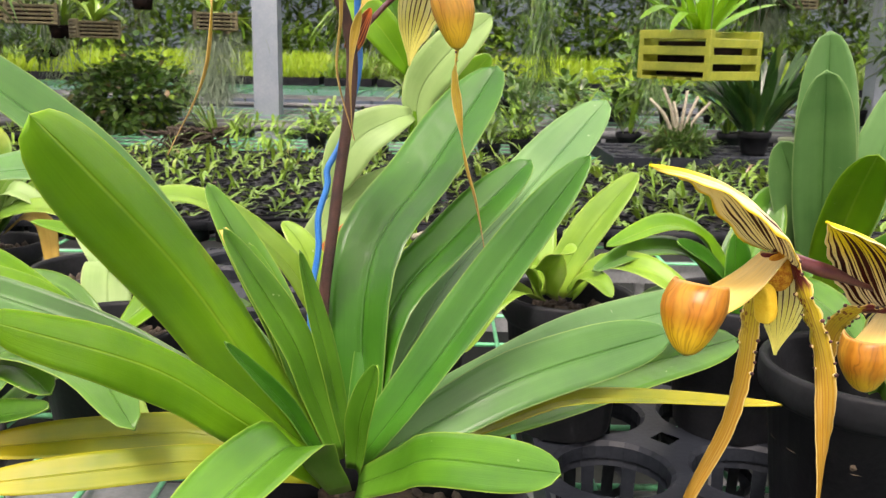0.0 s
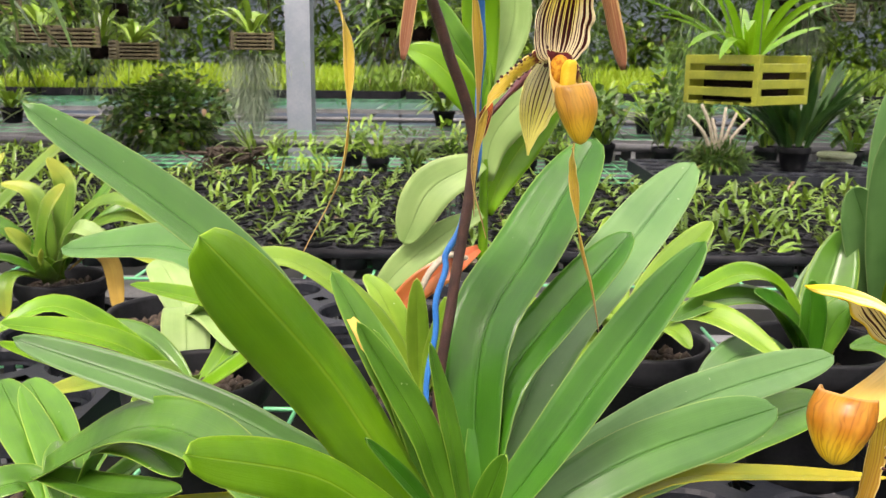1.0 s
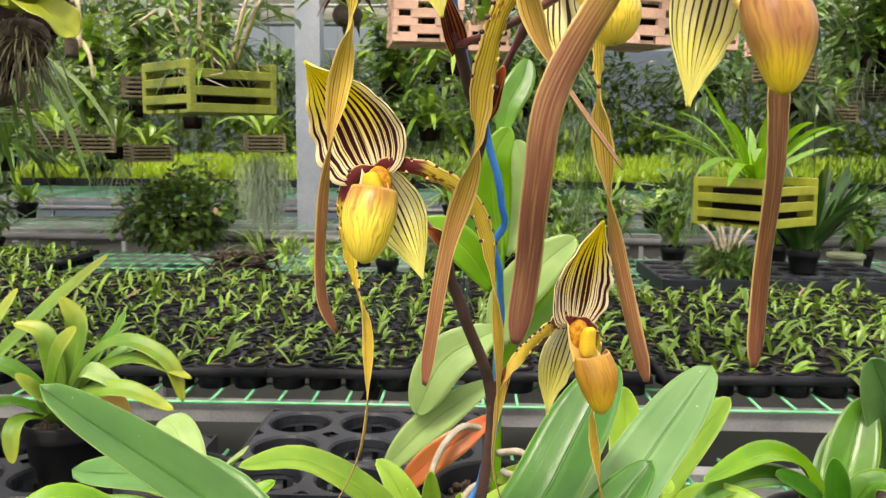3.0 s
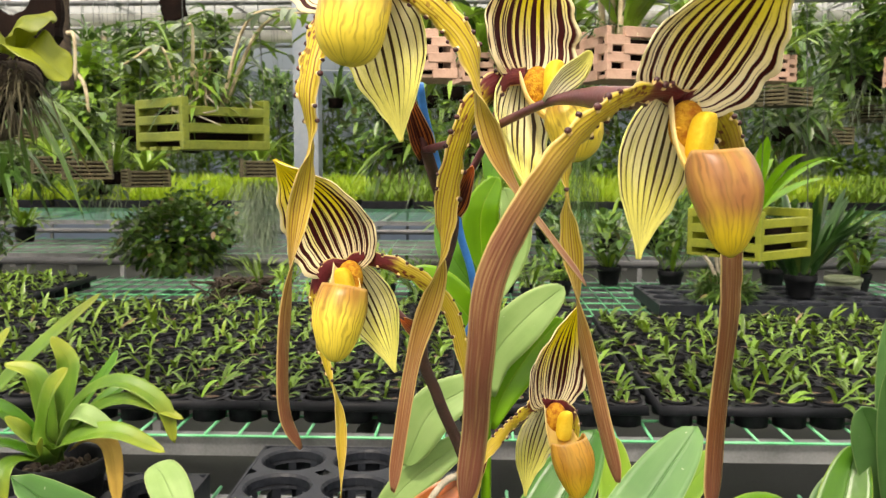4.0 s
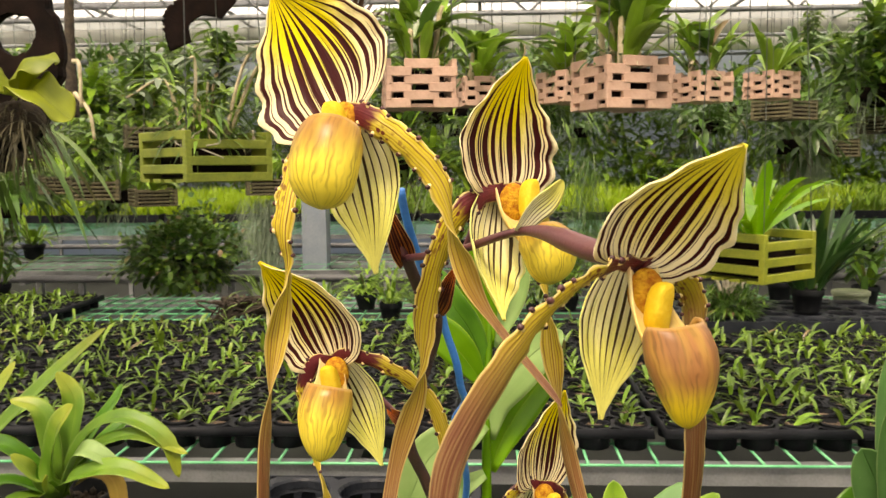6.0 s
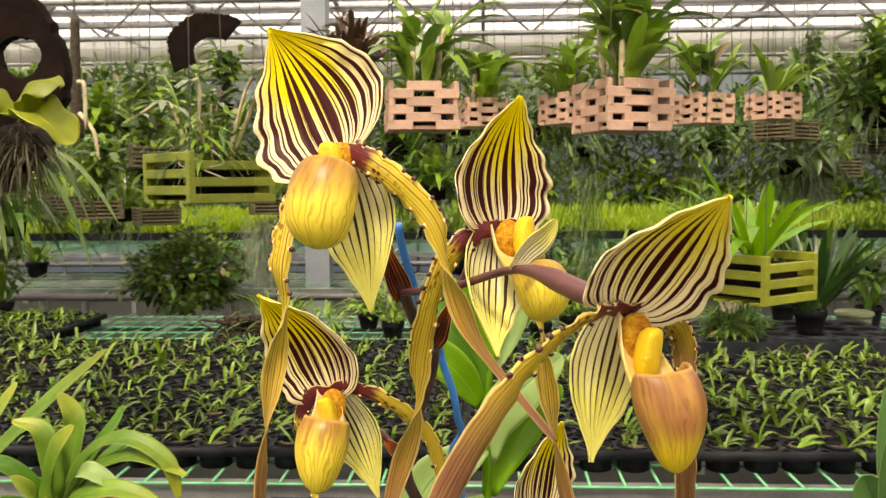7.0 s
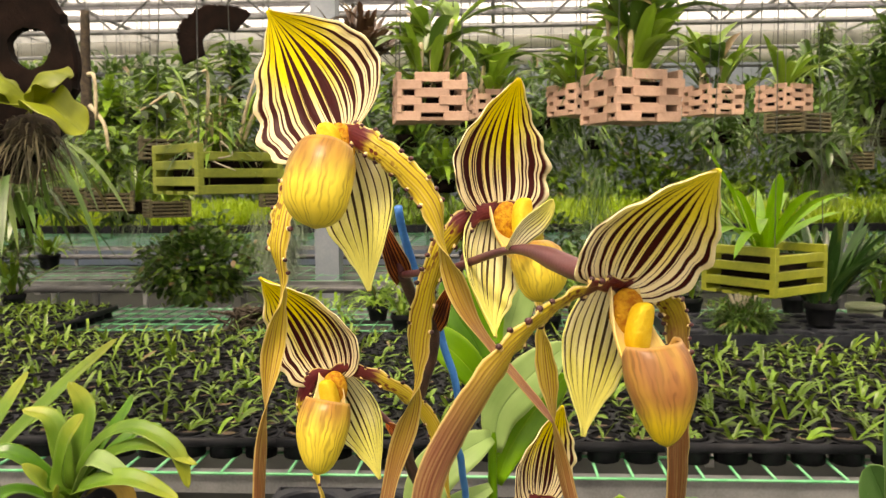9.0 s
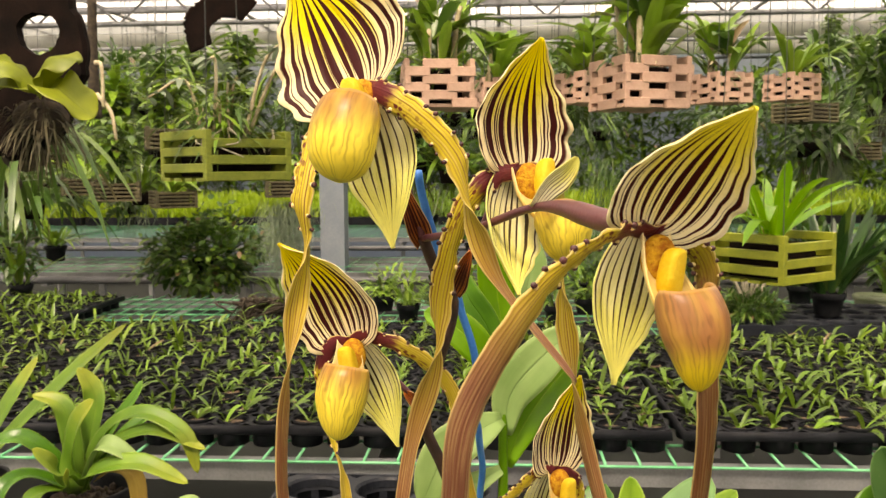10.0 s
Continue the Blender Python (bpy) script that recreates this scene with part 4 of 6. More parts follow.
for pts, width, m in (
    ([(0.169, 1.060, 0.963), (0.180, 1.060, 0.994), (0.206, 1.065, 1.035), (0.243, 1.070, 1.080)], 0.036, LEAF_LIME),
    ([(0.162, 1.070, 0.959), (0.155, 1.080, 0.993), (0.154, 1.100, 1.028), (0.152, 1.110, 1.077)], 0.036, LEAF_LIME),
    ([(0.184, 1.050, 0.965), (0.207, 1.030, 1.000), (0.242, 1.000, 1.004), (0.286, 0.970, 0.978)], 0.029, LEAF_LIME),
    ([(0.163, 1.050, 0.965), (0.159, 1.030, 0.994), (0.164, 1.010, 1.015), (0.174, 0.990, 1.020)], 0.034, LEAF_LIME),
    ([(0.155, 1.050, 0.965), (0.138, 1.030, 0.994), (0.117, 1.000, 1.010), (0.096, 0.970, 1.011)], 0.034, LEAF_LIME),
    ([(0.150, 1.040, 0.965), (0.123, 1.000, 0.984), (0.098, 0.980, 0.971), (0.078, 0.970, 0.933)], 0.03, LEAF_LIME),
    ([(0.178, 1.070, 0.959), (0.195, 1.090, 0.984), (0.195, 1.110, 1.001), (0.188, 1.130, 1.013)], 0.03, LEAF_LIME),
    ([(0.177, 1.040, 0.968), (0.190, 1.020, 0.990), (0.200, 1.000, 0.992), (0.209, 0.985, 0.982)], 0.022, LEAF_LIME),
):
    leaf(t, pts, width, m, blunt=1.7, base=0.65, fold=0.45)

# the glossy plant in the pot beside it
t = potted("green orchid plant with folded young leaves in a black pot", 0.352, 1.075, 0.826, 0.072, soil=0.045)
for pts, width, m in (
    ([(0.344, 1.070, 0.939), (0.336, 1.060, 0.969), (0.308, 1.040, 1.002), (0.272, 1.020, 1.025)], 0.034, LEAF_DEEP),
    ([(0.346, 1.070, 0.939), (0.344, 1.065, 0.970), (0.341, 1.060, 1.000), (0.338, 1.060, 1.027)], 0.03, LEAF_DEEP),
    ([(0.353, 1.080, 0.935), (0.360, 1.090, 0.972), (0.381, 1.120, 1.010), (0.404, 1.150, 1.058)], 0.05, LEAF),
    ([(0.355, 1.090, 0.937), (0.366, 1.120, 0.967), (0.378, 1.140, 0.997), (0.392, 1.150, 1.032)], 0.048, LEAF_WAX),
    ([(0.349, 1.080, 0.947), (0.316, 1.070, 1.013), (0.268, 1.040, 1.038), (0.206, 1.010, 1.022)], 0.026, LEAF_MID),
    ([(0.342, 1.070, 0.948), (0.300, 1.060, 1.003), (0.245, 1.030, 1.016), (0.195, 1.010, 0.999)], 0.028, LEAF),
    ([(0.330, 1.050, 0.944), (0.291, 1.020, 0.971), (0.250, 0.990, 0.975), (0.212, 0.970, 0.953)], 0.034, LEAF_WAX),
    ([(0.357, 1.080, 0.941), (0.376, 1.080, 0.988), (0.392, 1.070, 1.000), (0.410, 1.050, 0.987)], 0.03, LEAF),
):
    leaf(t, pts, width, m, blunt=1.8, base=0.6, fold=0.5)

# the tall glaucous plant
t = potted("tall orchid plant with upright grey green leaves in a black pot", 0.475, 1.16, 0.826, 0.075)
b = Vector((0.462, 1.15, 0.94))
for tip, w, m in (((0.392, 1.117, 1.108), 0.052, LEAF_WAX), ((0.43, 1.12, 1.215), 0.06, LEAF_WAX), ((0.405, 1.06, 1.178), 0.058, LEAF_WAX), ((0.452, 1.04, 1.105), 0.05, LEAF_MID), ((0.54, 1.14, 1.19), 0.055, LEAF_WAX), ((0.60, 1.05, 1.05), 0.05, LEAF)):
    fan(t, b, [(tip, 0.012, w)], m, blunt=2.6, face=(-0.3, -0.9, 0.3), fold=0.35)

# the flowering plant in the wide pot to one side
t5 = potted("orchid in a wide black pot with amber slipper flowers", 0.385, 0.87, 0.827, 0.082, 0.14, soil=0.06)
b = (0.39, 0.87, 0.945)
fan(t5, b, [((0.39, 0.80, 1.09), 0.0, 0.04), ((0.47, 0.78, 1.10), 0.01, 0.045), ((0.50, 0.92, 1.12), 0.0, 0.045), ((0.33, 0.95, 1.0), 0.03, 0.035)], LEAF)

# the plant with oval leaves, a red leaf and thick roots
td = potted("climbing orchid with oval leaves, one red leaf and white roots", 0.03, 1.16, 0.826, 0.07, 0.13)
stem = [(0.028, 1.15, 0.94), (0.028, 1.15, 1.04), (0.028, 1.15, 1.12), (0.031, 1.15, 1.22), (0.03, 1.16, 1.33)]
part("stem", tube("stem", stem, (0.0062, 0.003), LEAF_MID, 10, 24), td, "pale green jointed stem")
ov = dict(base=0.3, peak=0.55, blunt=1.8, fold=0.25, face=(0.1, -1.0, 0.35))
leaf(td, [(0.027, 1.14, 1.125), (0.007, 1.12, 1.12), (-0.028, 1.11, 1.098), (-0.053, 1.11, 1.045)], 0.046, LEAF_PALE, **ov)
leaf(td, [(0.026, 1.14, 1.072), (-0.006, 1.13, 1.056), (-0.051, 1.12, 1.022), (-0.085, 1.12, 0.984)], 0.034, LEAF_PALE, **ov)
leaf(td, [(0.024, 1.14, 1.035), (-0.005, 1.11, 1.023), (-0.041, 1.10, 0.999), (-0.072, 1.10, 0.966)], 0.028, LEAF_RED, name="leaf", label="red and orange ageing leaf", **ov)
leaf(td, [(0.03, 1.15, 1.105), (0.036, 1.14, 1.15), (0.066, 1.13, 1.190), (0.103, 1.13, 1.222)], 0.046, LEAF_PALE, **ov)
leaf(td, [(0.032, 1.16, 1.068), (0.046, 1.16, 1.106), (0.073, 1.16, 1.149), (0.105, 1.16, 1.185)], 0.038, LEAF_MID, **ov)
leaf(td, [(0.024, 1.15, 1.165), (0.001, 1.13, 1.202), (-0.024, 1.12, 1.227), (-0.05, 1.12, 1.238)], 0.036, LEAF_MID, **ov)
leaf(td, [(0.03, 1.15, 1.20), (0.022, 1.14, 1.258), (0.022, 1.13, 1.298), (0.037, 1.13, 1.33)], 0.038, LEAF_MID, **ov)
leaf(td, [(0.03, 1.15, 1.175), (0.012, 1.14, 1.22), (-0.006, 1.13, 1.25), (-0.022, 1.13, 1.285)], 0.03, LEAF, **ov)
leaf(td, [(0.034, 1.16, 1.20), (0.052, 1.17, 1.25), (0.056, 1.17, 1.286), (0.045, 1.17, 1.318)], 0.036, LEAF_PALE, **ov)
leaf(td, [(0.03, 1.16, 1.32), (0.035, 1.16, 1.35), (0.05, 1.17, 1.38), (0.056, 1.18, 1.40)], 0.03, LEAF, **ov)
leaf(td, [(0.025, 1.15, 0.965), (0.06, 1.10, 0.985), (0.10, 1.06, 0.975), (0.13, 1.04, 0.95)], 0.03, LEAF_LIME, **ov)
for pts in ([(0.02, 1.14, 1.02), (-0.01, 1.10, 1.035), (-0.035, 1.08, 1.0), (-0.04, 1.07, 0.93)], [(0.03, 1.13, 1.0), (0.055, 1.10, 1.01), (0.075, 1.09, 0.98), (0.07, 1.09, 0.94)],
            [(0.02, 1.13, 0.97), (0.0, 1.09, 0.975), (-0.015, 1.08, 0.95), (-0.02, 1.08, 0.92)], [(0.035, 1.13, 0.98), (0.05, 1.09, 0.985), (0.045, 1.07, 0.95)]):
    part("aerial_root", tube("aerial_root", pts, (0.0038, 0.003), ROOT, 8, 18), td, "thick pale grey aerial root")

# a lime fan between that plant and the main one
tk = potted("lime green orchid fan in a black pot", -0.055, 0.99, 0.826, 0.06, 0.12)
fan(tk, (-0.03, 0.98, 0.935), [((-0.165, 0.87, 1.082), 0.045, 0.034), ((-0.005, 0.93, 1.04), 0.0, 0.02), ((-0.03, 0.95, 1.05), 0.0, 0.02), ((0.04, 0.92, 1.02), 0.015, 0.03), ((0.07, 0.98, 1.03), 0.02, 0.032), ((-0.08, 1.0, 1.04), 0.02, 0.03)], LEAF_LIME, blunt=1.6)

# plants on the left of the near bench
ta = potted("bright green orchid fan in a black pot", -0.235, 1.0, 0.815, 0.067, 0.13)
for pts, width, m in (
    ([(-0.234, 0.990, 0.929), (-0.162, 0.960, 0.990), (-0.183, 0.920, 1.032), (-0.242, 0.880, 1.060)], 0.024, LEAF_MID),
    ([(-0.240, 0.990, 0.927), (-0.272, 0.960, 0.978), (-0.311, 0.930, 1.005), (-0.357, 0.900, 1.021)], 0.027, LEAF_MID),
    ([(-0.245, 0.990, 0.927), (-0.294, 0.980, 0.983), (-0.342, 0.960, 1.019), (-0.382, 0.930, 1.002)], 0.024, LEAF_MID),
    ([(-0.233, 0.980, 0.933), (-0.226, 0.940, 0.967), (-0.267, 0.900, 0.978), (-0.307, 0.860, 0.979)], 0.024, LEAF_OLIVE),
    ([(-0.243, 1.000, 0.925), (-0.287, 0.970, 0.945), (-0.331, 0.940, 0.975), (-0.371, 0.920, 0.998)], 0.019, LEAF_MID),
    ([(-0.236, 1.000, 0.925), (-0.196, 0.990, 0.959), (-0.150, 0.970, 0.977), (-0.098, 0.950, 0.978)], 0.02, LEAF),
    ([(-0.243, 1.010, 0.921), (-0.272, 1.030, 0.950), (-0.310, 1.050, 0.966), (-0.364, 1.060, 0.971)], 0.024, LEAF),
    ([(-0.224, 0.960, 0.941), (-0.207, 0.900, 0.958), (-0.213, 0.860, 0.971), (-0.227, 0.830, 0.987)], 0.026, LEAF_LIME),
    ([(-0.226, 0.970, 0.940), (-0.206, 0.900, 0.946), (-0.179, 0.860, 0.938), (-0.150, 0.840, 0.907)], 0.03, LEAF_LIME),
    ([(-0.241, 1.020, 0.919), (-0.220, 1.040, 0.952), (-0.210, 1.050, 0.977), (-0.184, 1.060, 0.994)], 0.022, LEAF_MID),
):
    leaf(ta, pts, width, m, blunt=2.0, base=0.55, fold=0.5)
tb = potted("broad leaved bright green orchid in a black pot", -0.30, 0.78, 0.80, 0.07, 0.13)
for pts, width, m in (
    ([(-0.256, 0.770, 0.939), (-0.279, 0.800, 0.954), (-0.310, 0.830, 0.972), (-0.338, 0.860, 0.989)], 0.034, LEAF),
    ([(-0.251, 0.770, 0.939), (-0.266, 0.800, 0.954), (-0.288, 0.830, 0.972), (-0.317, 0.860, 0.990)], 0.034, LEAF),
    ([(-0.242, 0.750, 0.950), (-0.247, 0.760, 0.961), (-0.253, 0.770, 0.971), (-0.258, 0.780, 0.979)], 0.02, LEAF),
    ([(-0.241, 0.760, 0.945), (-0.200, 0.720, 1.005), (-0.165, 0.690, 1.021), (-0.134, 0.660, 1.018)], 0.028, LEAF),
    ([(-0.242, 0.770, 0.939), (-0.171, 0.740, 0.996), (-0.111, 0.710, 1.016), (-0.052, 0.690, 0.996)], 0.022, LEAF),
    ([(-0.248, 0.770, 0.939), (-0.245, 0.800, 0.959), (-0.238, 0.830, 0.968), (-0.218, 0.860, 0.964)], 0.026, LEAF),
    ([(-0.262, 0.780, 0.933), (-0.280, 0.780, 0.948), (-0.289, 0.770, 0.953), (-0.307, 0.760, 0.947)], 0.026, LEAF),
    ([(-0.261, 0.760, 0.966), (-0.169, 0.690, 1.032), (-0.107, 0.640, 1.043), (-0.071, 0.600, 1.028)], 0.034, LEAF),
    ([(-0.261, 0.760, 0.966), (-0.195, 0.700, 0.988), (-0.158, 0.670, 1.003), (-0.131, 0.650, 1.015)], 0.02, LEAF),
):
    leaf(tb, pts, width, m, blunt=2.2, base=0.6, fold=0.5)
tp = potted("pale leaved orchid in a black pot", -0.33, 1.2, 0.815, 0.067, 0.13)
fan(tp, (-0.30, 1.18, 0.93), [((-0.215, 1.06, 1.02), 0.0, 0.05), ((-0.26, 1.05, 0.90), 0.05, 0.05), ((-0.20, 1.02, 0.96), 0.03, 0.04), ((-0.36, 1.25, 0.99), 0.02, 0.045)], LEAF_PALE, blunt=2.2)

tc = potted("olive green orchid in a black pot with one dead ochre leaf", -0.62, 1.55, 0.755, 0.07, 0.135, group="potted orchids at the bench edge")
b = (-0.628, 1.545, 0.885)
for pts, width, m in (
    ([(-0.628, 1.52, 0.94), (-0.606, 1.50, 1.005), (-0.578, 1.50, 1.042)], 0.046, LEAF_OLIVE), ([(-0.62, 1.57, 0.97), (-0.615, 1.58, 1.03), (-0.64, 1.58, 1.072)], 0.036, LEAF_OLIVE),
    ([(-0.64, 1.55, 0.97), (-0.655, 1.55, 1.022), (-0.70, 1.55, 1.035)], 0.032, LEAF_OLIVE), ([(-0.58, 1.53, 0.955), (-0.50, 1.52, 0.992), (-0.416, 1.52, 0.962)], 0.025, LEAF_OLIVE),
    ([(-0.59, 1.55, 0.975), (-0.52, 1.53, 1.016), (-0.45, 1.52, 0.987), (-0.43, 1.52, 0.925)], 0.029, LEAF_OLIVE), ([(-0.58, 1.48, 0.938), (-0.497, 1.46, 0.962), (-0.423, 1.46, 0.932)], 0.032, LEAF_OLIVE),
    ([(-0.58, 1.50, 0.96), (-0.55, 1.48, 0.982), (-0.50, 1.48, 0.955)], 0.032, LEAF_PALE), ([(-0.61, 1.47, 0.93), (-0.615, 1.44, 0.965), (-0.635, 1.43, 0.99)], 0.03, LEAF_OLIVE),
    ([(-0.66, 1.52, 0.95), (-0.70, 1.50, 0.985), (-0.76, 1.49, 0.96)], 0.03, LEAF), ([(-0.60, 1.46, 0.92), (-0.592, 1.44, 0.945), (-0.588, 1.43, 0.96)], 0.024, LEAF_OLIVE),
    ([(-0.67, 1.49, 0.93), (-0.69, 1.45, 0.93), (-0.70, 1.43, 0.89)], 0.028, LEAF), ([(-0.60, 1.58, 0.96), (-0.56, 1.60, 1.02), (-0.55, 1.61, 1.045)], 0.024, LEAF),
    ([(-0.65, 1.48, 0.91), (-0.655, 1.45, 0.90), (-0.652, 1.44, 0.855)], 0.028, LEAF_OLIVE), ([(-0.59, 1.56, 0.94), (-0.54, 1.58, 0.99), (-0.50, 1.60, 1.0)], 0.026, LEAF)):
    leaf(tc, [b, *pts], width, m, blunt=2.0, base=0.7, peak=0.62, fold=0.45)
leaf(tc, [(-0.60, 1.54, 0.905), (-0.545, 1.50, 0.94), (-0.513, 1.49, 0.925), (-0.503, 1.48, 0.845)], 0.026, LEAF_DEAD, name="dead_leaf", label="hanging dead ochre leaf", base=0.3)
tl = potted("long leaved orchid in a black pot", -0.84, 1.58, 0.755, 0.07, 0.135, group="potted orchids at the bench edge")
fan(tl, (-0.84, 1.58, 0.875), [((-0.577, 1.62, 1.134), 0.012, 0.034), ((-0.75, 1.66, 1.07), 0.01, 0.03), ((-0.95, 1.5, 1.05), 0.03, 0.04), ((-0.9, 1.45, 0.95), 0.05, 0.04)], LEAF_OLIVE)


# ---- slipper orchid flowers ----
def petal_data(points, width, front, turns, taper=0.55, nu=8, nv=72):
    """A long hanging petal: broad and warty near its base, twisted lower down, blunt or drawn out at its end."""
    line = at_even(spline(points, 90), [k / nv for k in range(nv + 1)])
    grid, edge = [], []
    f0 = Vector(front)
    for j, p in enumerate(line):
        v = j / nv
        t = (line[min(j + 1, nv)] - line[max(j - 1, 0)]).normalized()
        f = (f0 - t * f0.dot(t)).normalized()
        s = max(0.0, min(1.0, (v - 0.22) / 0.5))
        f = Matrix.Rotation(turns * math.pi * (s * s * (3 - 2 * s)), 3, t) @ f
        side = t.cross(f)
        if taper > 0.6:
            end = 1 if v < 0.78 else 0.22 + 0.78 * ((1 - v) / 0.22) ** 0.75
        else:
            end = 1 if v < 0.92 else max(0.12, 1 - ((v - 0.92) / 0.08) ** 2.2) ** 0.5
        w = width / 2 * (0.62 + 0.38 * min(v / 0.12, 1)) * (1 - taper * v) * end
        row = []
        for i in range(nu + 1):
            x = 2 * i / nu - 1
            frill = 0.32 * w * math.sin(v * 95 + x) * abs(x) ** 3 * max(0, 1 - v * 1.6)
            row.append(p + side * (x * w * (1 + 0.10 * math.sin(v * 120 + 2 * x) * max(0, 1 - v * 1.6))) + f * (-0.28 * w * (x * x - 0.4) + frill))
        grid.append(row)
        if 0.05 < v < 0.36:
            edge.append((row[0], row[-1]))
    return sheet_data(grid, 0.0006), edge


DORSAL_SHAPE = ((0.0, 0.16), (0.02, 0.45), (0.06, 0.70), (0.14, 0.90), (0.26, 1.0), (0.36, 0.985), (0.47, 0.90), (0.58, 0.77), (0.69, 0.59), (0.80, 0.38), (0.89, 0.20), (0.95, 0.085), (1.0, 0.012))
SYNSEPAL_SHAPE = ((0.0, 0.22), (0.05, 0.48), (0.15, 0.76), (0.30, 0.97), (0.40, 1.0), (0.52, 0.93), (0.65, 0.72), (0.76, 0.48), (0.86, 0.25), (0.94, 0.09), (1.0, 0.012))


def shape_at(shape, v):
    """A width read off an outline, with the corners rounded off."""
    xs, ys = zip(*shape)
    return sum(np.interp(min(1.0, max(0.0, v + d)), xs, ys) for d in (-0.012, 0.0, 0.012)) / 3


def sepal_data(base, tip, width, front, cup, wave, shape=DORSAL_SHAPE, sway=0.0, heart=0.07, nu=22, nv=30):
    base, tip, f = Vector(base), Vector(tip), Vector(front)
    axis = tip - base
    length = axis.length
    t = axis.normalized()
    f = (f - t * f.dot(t)).normalized()
    side = t.cross(f)
    grid = []
    for j in range(nv + 1):
        v = (j / nv) ** 1.15
        w = width / 2 * shape_at(shape, v) + 0.0002
        bow = math.sin(v * math.pi) * 0.10 * length
        row = []
        for i in range(nu + 1):
            x = 2 * i / nu - 1
            edge = wave * width * (math.sin(v * 14 + 1.3 * x) + 0.6 * math.sin(v * 33 + 2.0 * x)) * abs(x) ** 3
            low = heart * length * abs(x) ** 1.6 * (1 - v) ** 3
            x *= 1 + 0.022 * abs(x) ** 3 * math.sin(v * 31 + 1.7 * x) * min(1.0, 4 * (1 - v))
            rib = 0.035 * w * math.cos(x * 24)
            row.append(base + axis * v - t * low + side * (x * w + sway * width * math.sin(math.pi * v)) - f * bow + f * (cup * w * x * x + edge + rib))
        grid.append(row)
    return sheet_data(grid, 0.0008)


SLIM = ((0.0, 0.88), (0.12, 0.95), (0.28, 1.0), (0.42, 0.97), (0.55, 0.88), (0.68, 0.75), (0.80, 0.60), (0.90, 0.43), (0.96, 0.28), (1.0, 0.03))
BARREL = ((0.0, 0.80), (0.08, 0.91), (0.22, 0.99), (0.40, 1.0), (0.58, 0.98), (0.74, 0.90), (0.86, 0.74), (0.94, 0.50), (0.98, 0.26), (1.0, 0.02))


def pouch_data(mouth, toe, origin, width, front, plump=0.0, ears=0.05, nu=32, nv=26):
    """The slipper: a deep cup whose front lip stands higher than its back."""
    m, p = Vector(mouth), Vector(toe)
    a = (p - m).normalized()
    f = Vector(front)
    f = (f - a * f.dot(a)).normalized()
    s = a.cross(f)
    long = (p - m).length
    grid = []
    for j in range(nv + 1):
        v = j / nv
        v = v ** 0.9 if v < 1 else 1.0
        r = width / 2 * (plump * shape_at(BARREL, v) + (1 - plump) * shape_at(SLIM, v))
        row = []
        for i in range(nu + 1):
            w = math.pi + 2 * math.pi * i / nu
            c, q = math.cos(w), math.sin(w)
            brim = max(0.0, 1 - v / 0.45) ** 1.5
            lift = 0.10 * plump * max(0.0, c) - 0.30 * max(0.0, -c) + ears * (abs(q) ** 6 - 0.4)
            inward = 0.10 * max(0.0, 1 - v / 0.10) * max(0.0, c)
            row.append(m + a * (long * v) + s * (r * q) + f * (r * (0.84 - inward) * c + 0.09 * width * math.sin(v * math.pi)) - a * (width * lift * brim))
        grid.append(row)
    return sheet_data(grid, 0.0007)


def shank_data(mouth, toe, origin, width, front, nu=14, nv=16):
    """The channel of infolded lobes by which the slipper hangs from the flower's centre."""
    m, p, o = Vector(mouth), Vector(toe), Vector(origin)
    a = (p - m).normalized()
    f = Vector(front)
    f = (f - a * f.dot(a)).normalized()
    s = a.cross(f)
    foot = m + (p - m) * 0.52 - f * (width * 0.02)
    top = o - f * 0.001
    middle = top.lerp(foot, 0.45) - f * (width * 0.16)
    line = spline([top, middle, foot], nv)
    grid = []
    for j, c in enumerate(line):
        v = j / nv
        half = width * (0.25 + 0.20 * min(1.0, v / 0.75) ** 1.5) * (1 - 0.25 * max(0.0, (v - 0.7) / 0.3))
        row = []
        for i in range(nu + 1):
            x = 2 * i / nu - 1
            row.append(c + s * (half * math.sin(x * 1.25)) + f * (half * (1 - math.cos(x * 1.25)) * (0.65 - 0.2 * v) + 0.05 * width * abs(x) ** 4))
        grid.append(row)
    return sheet_data(grid, 0.0006)


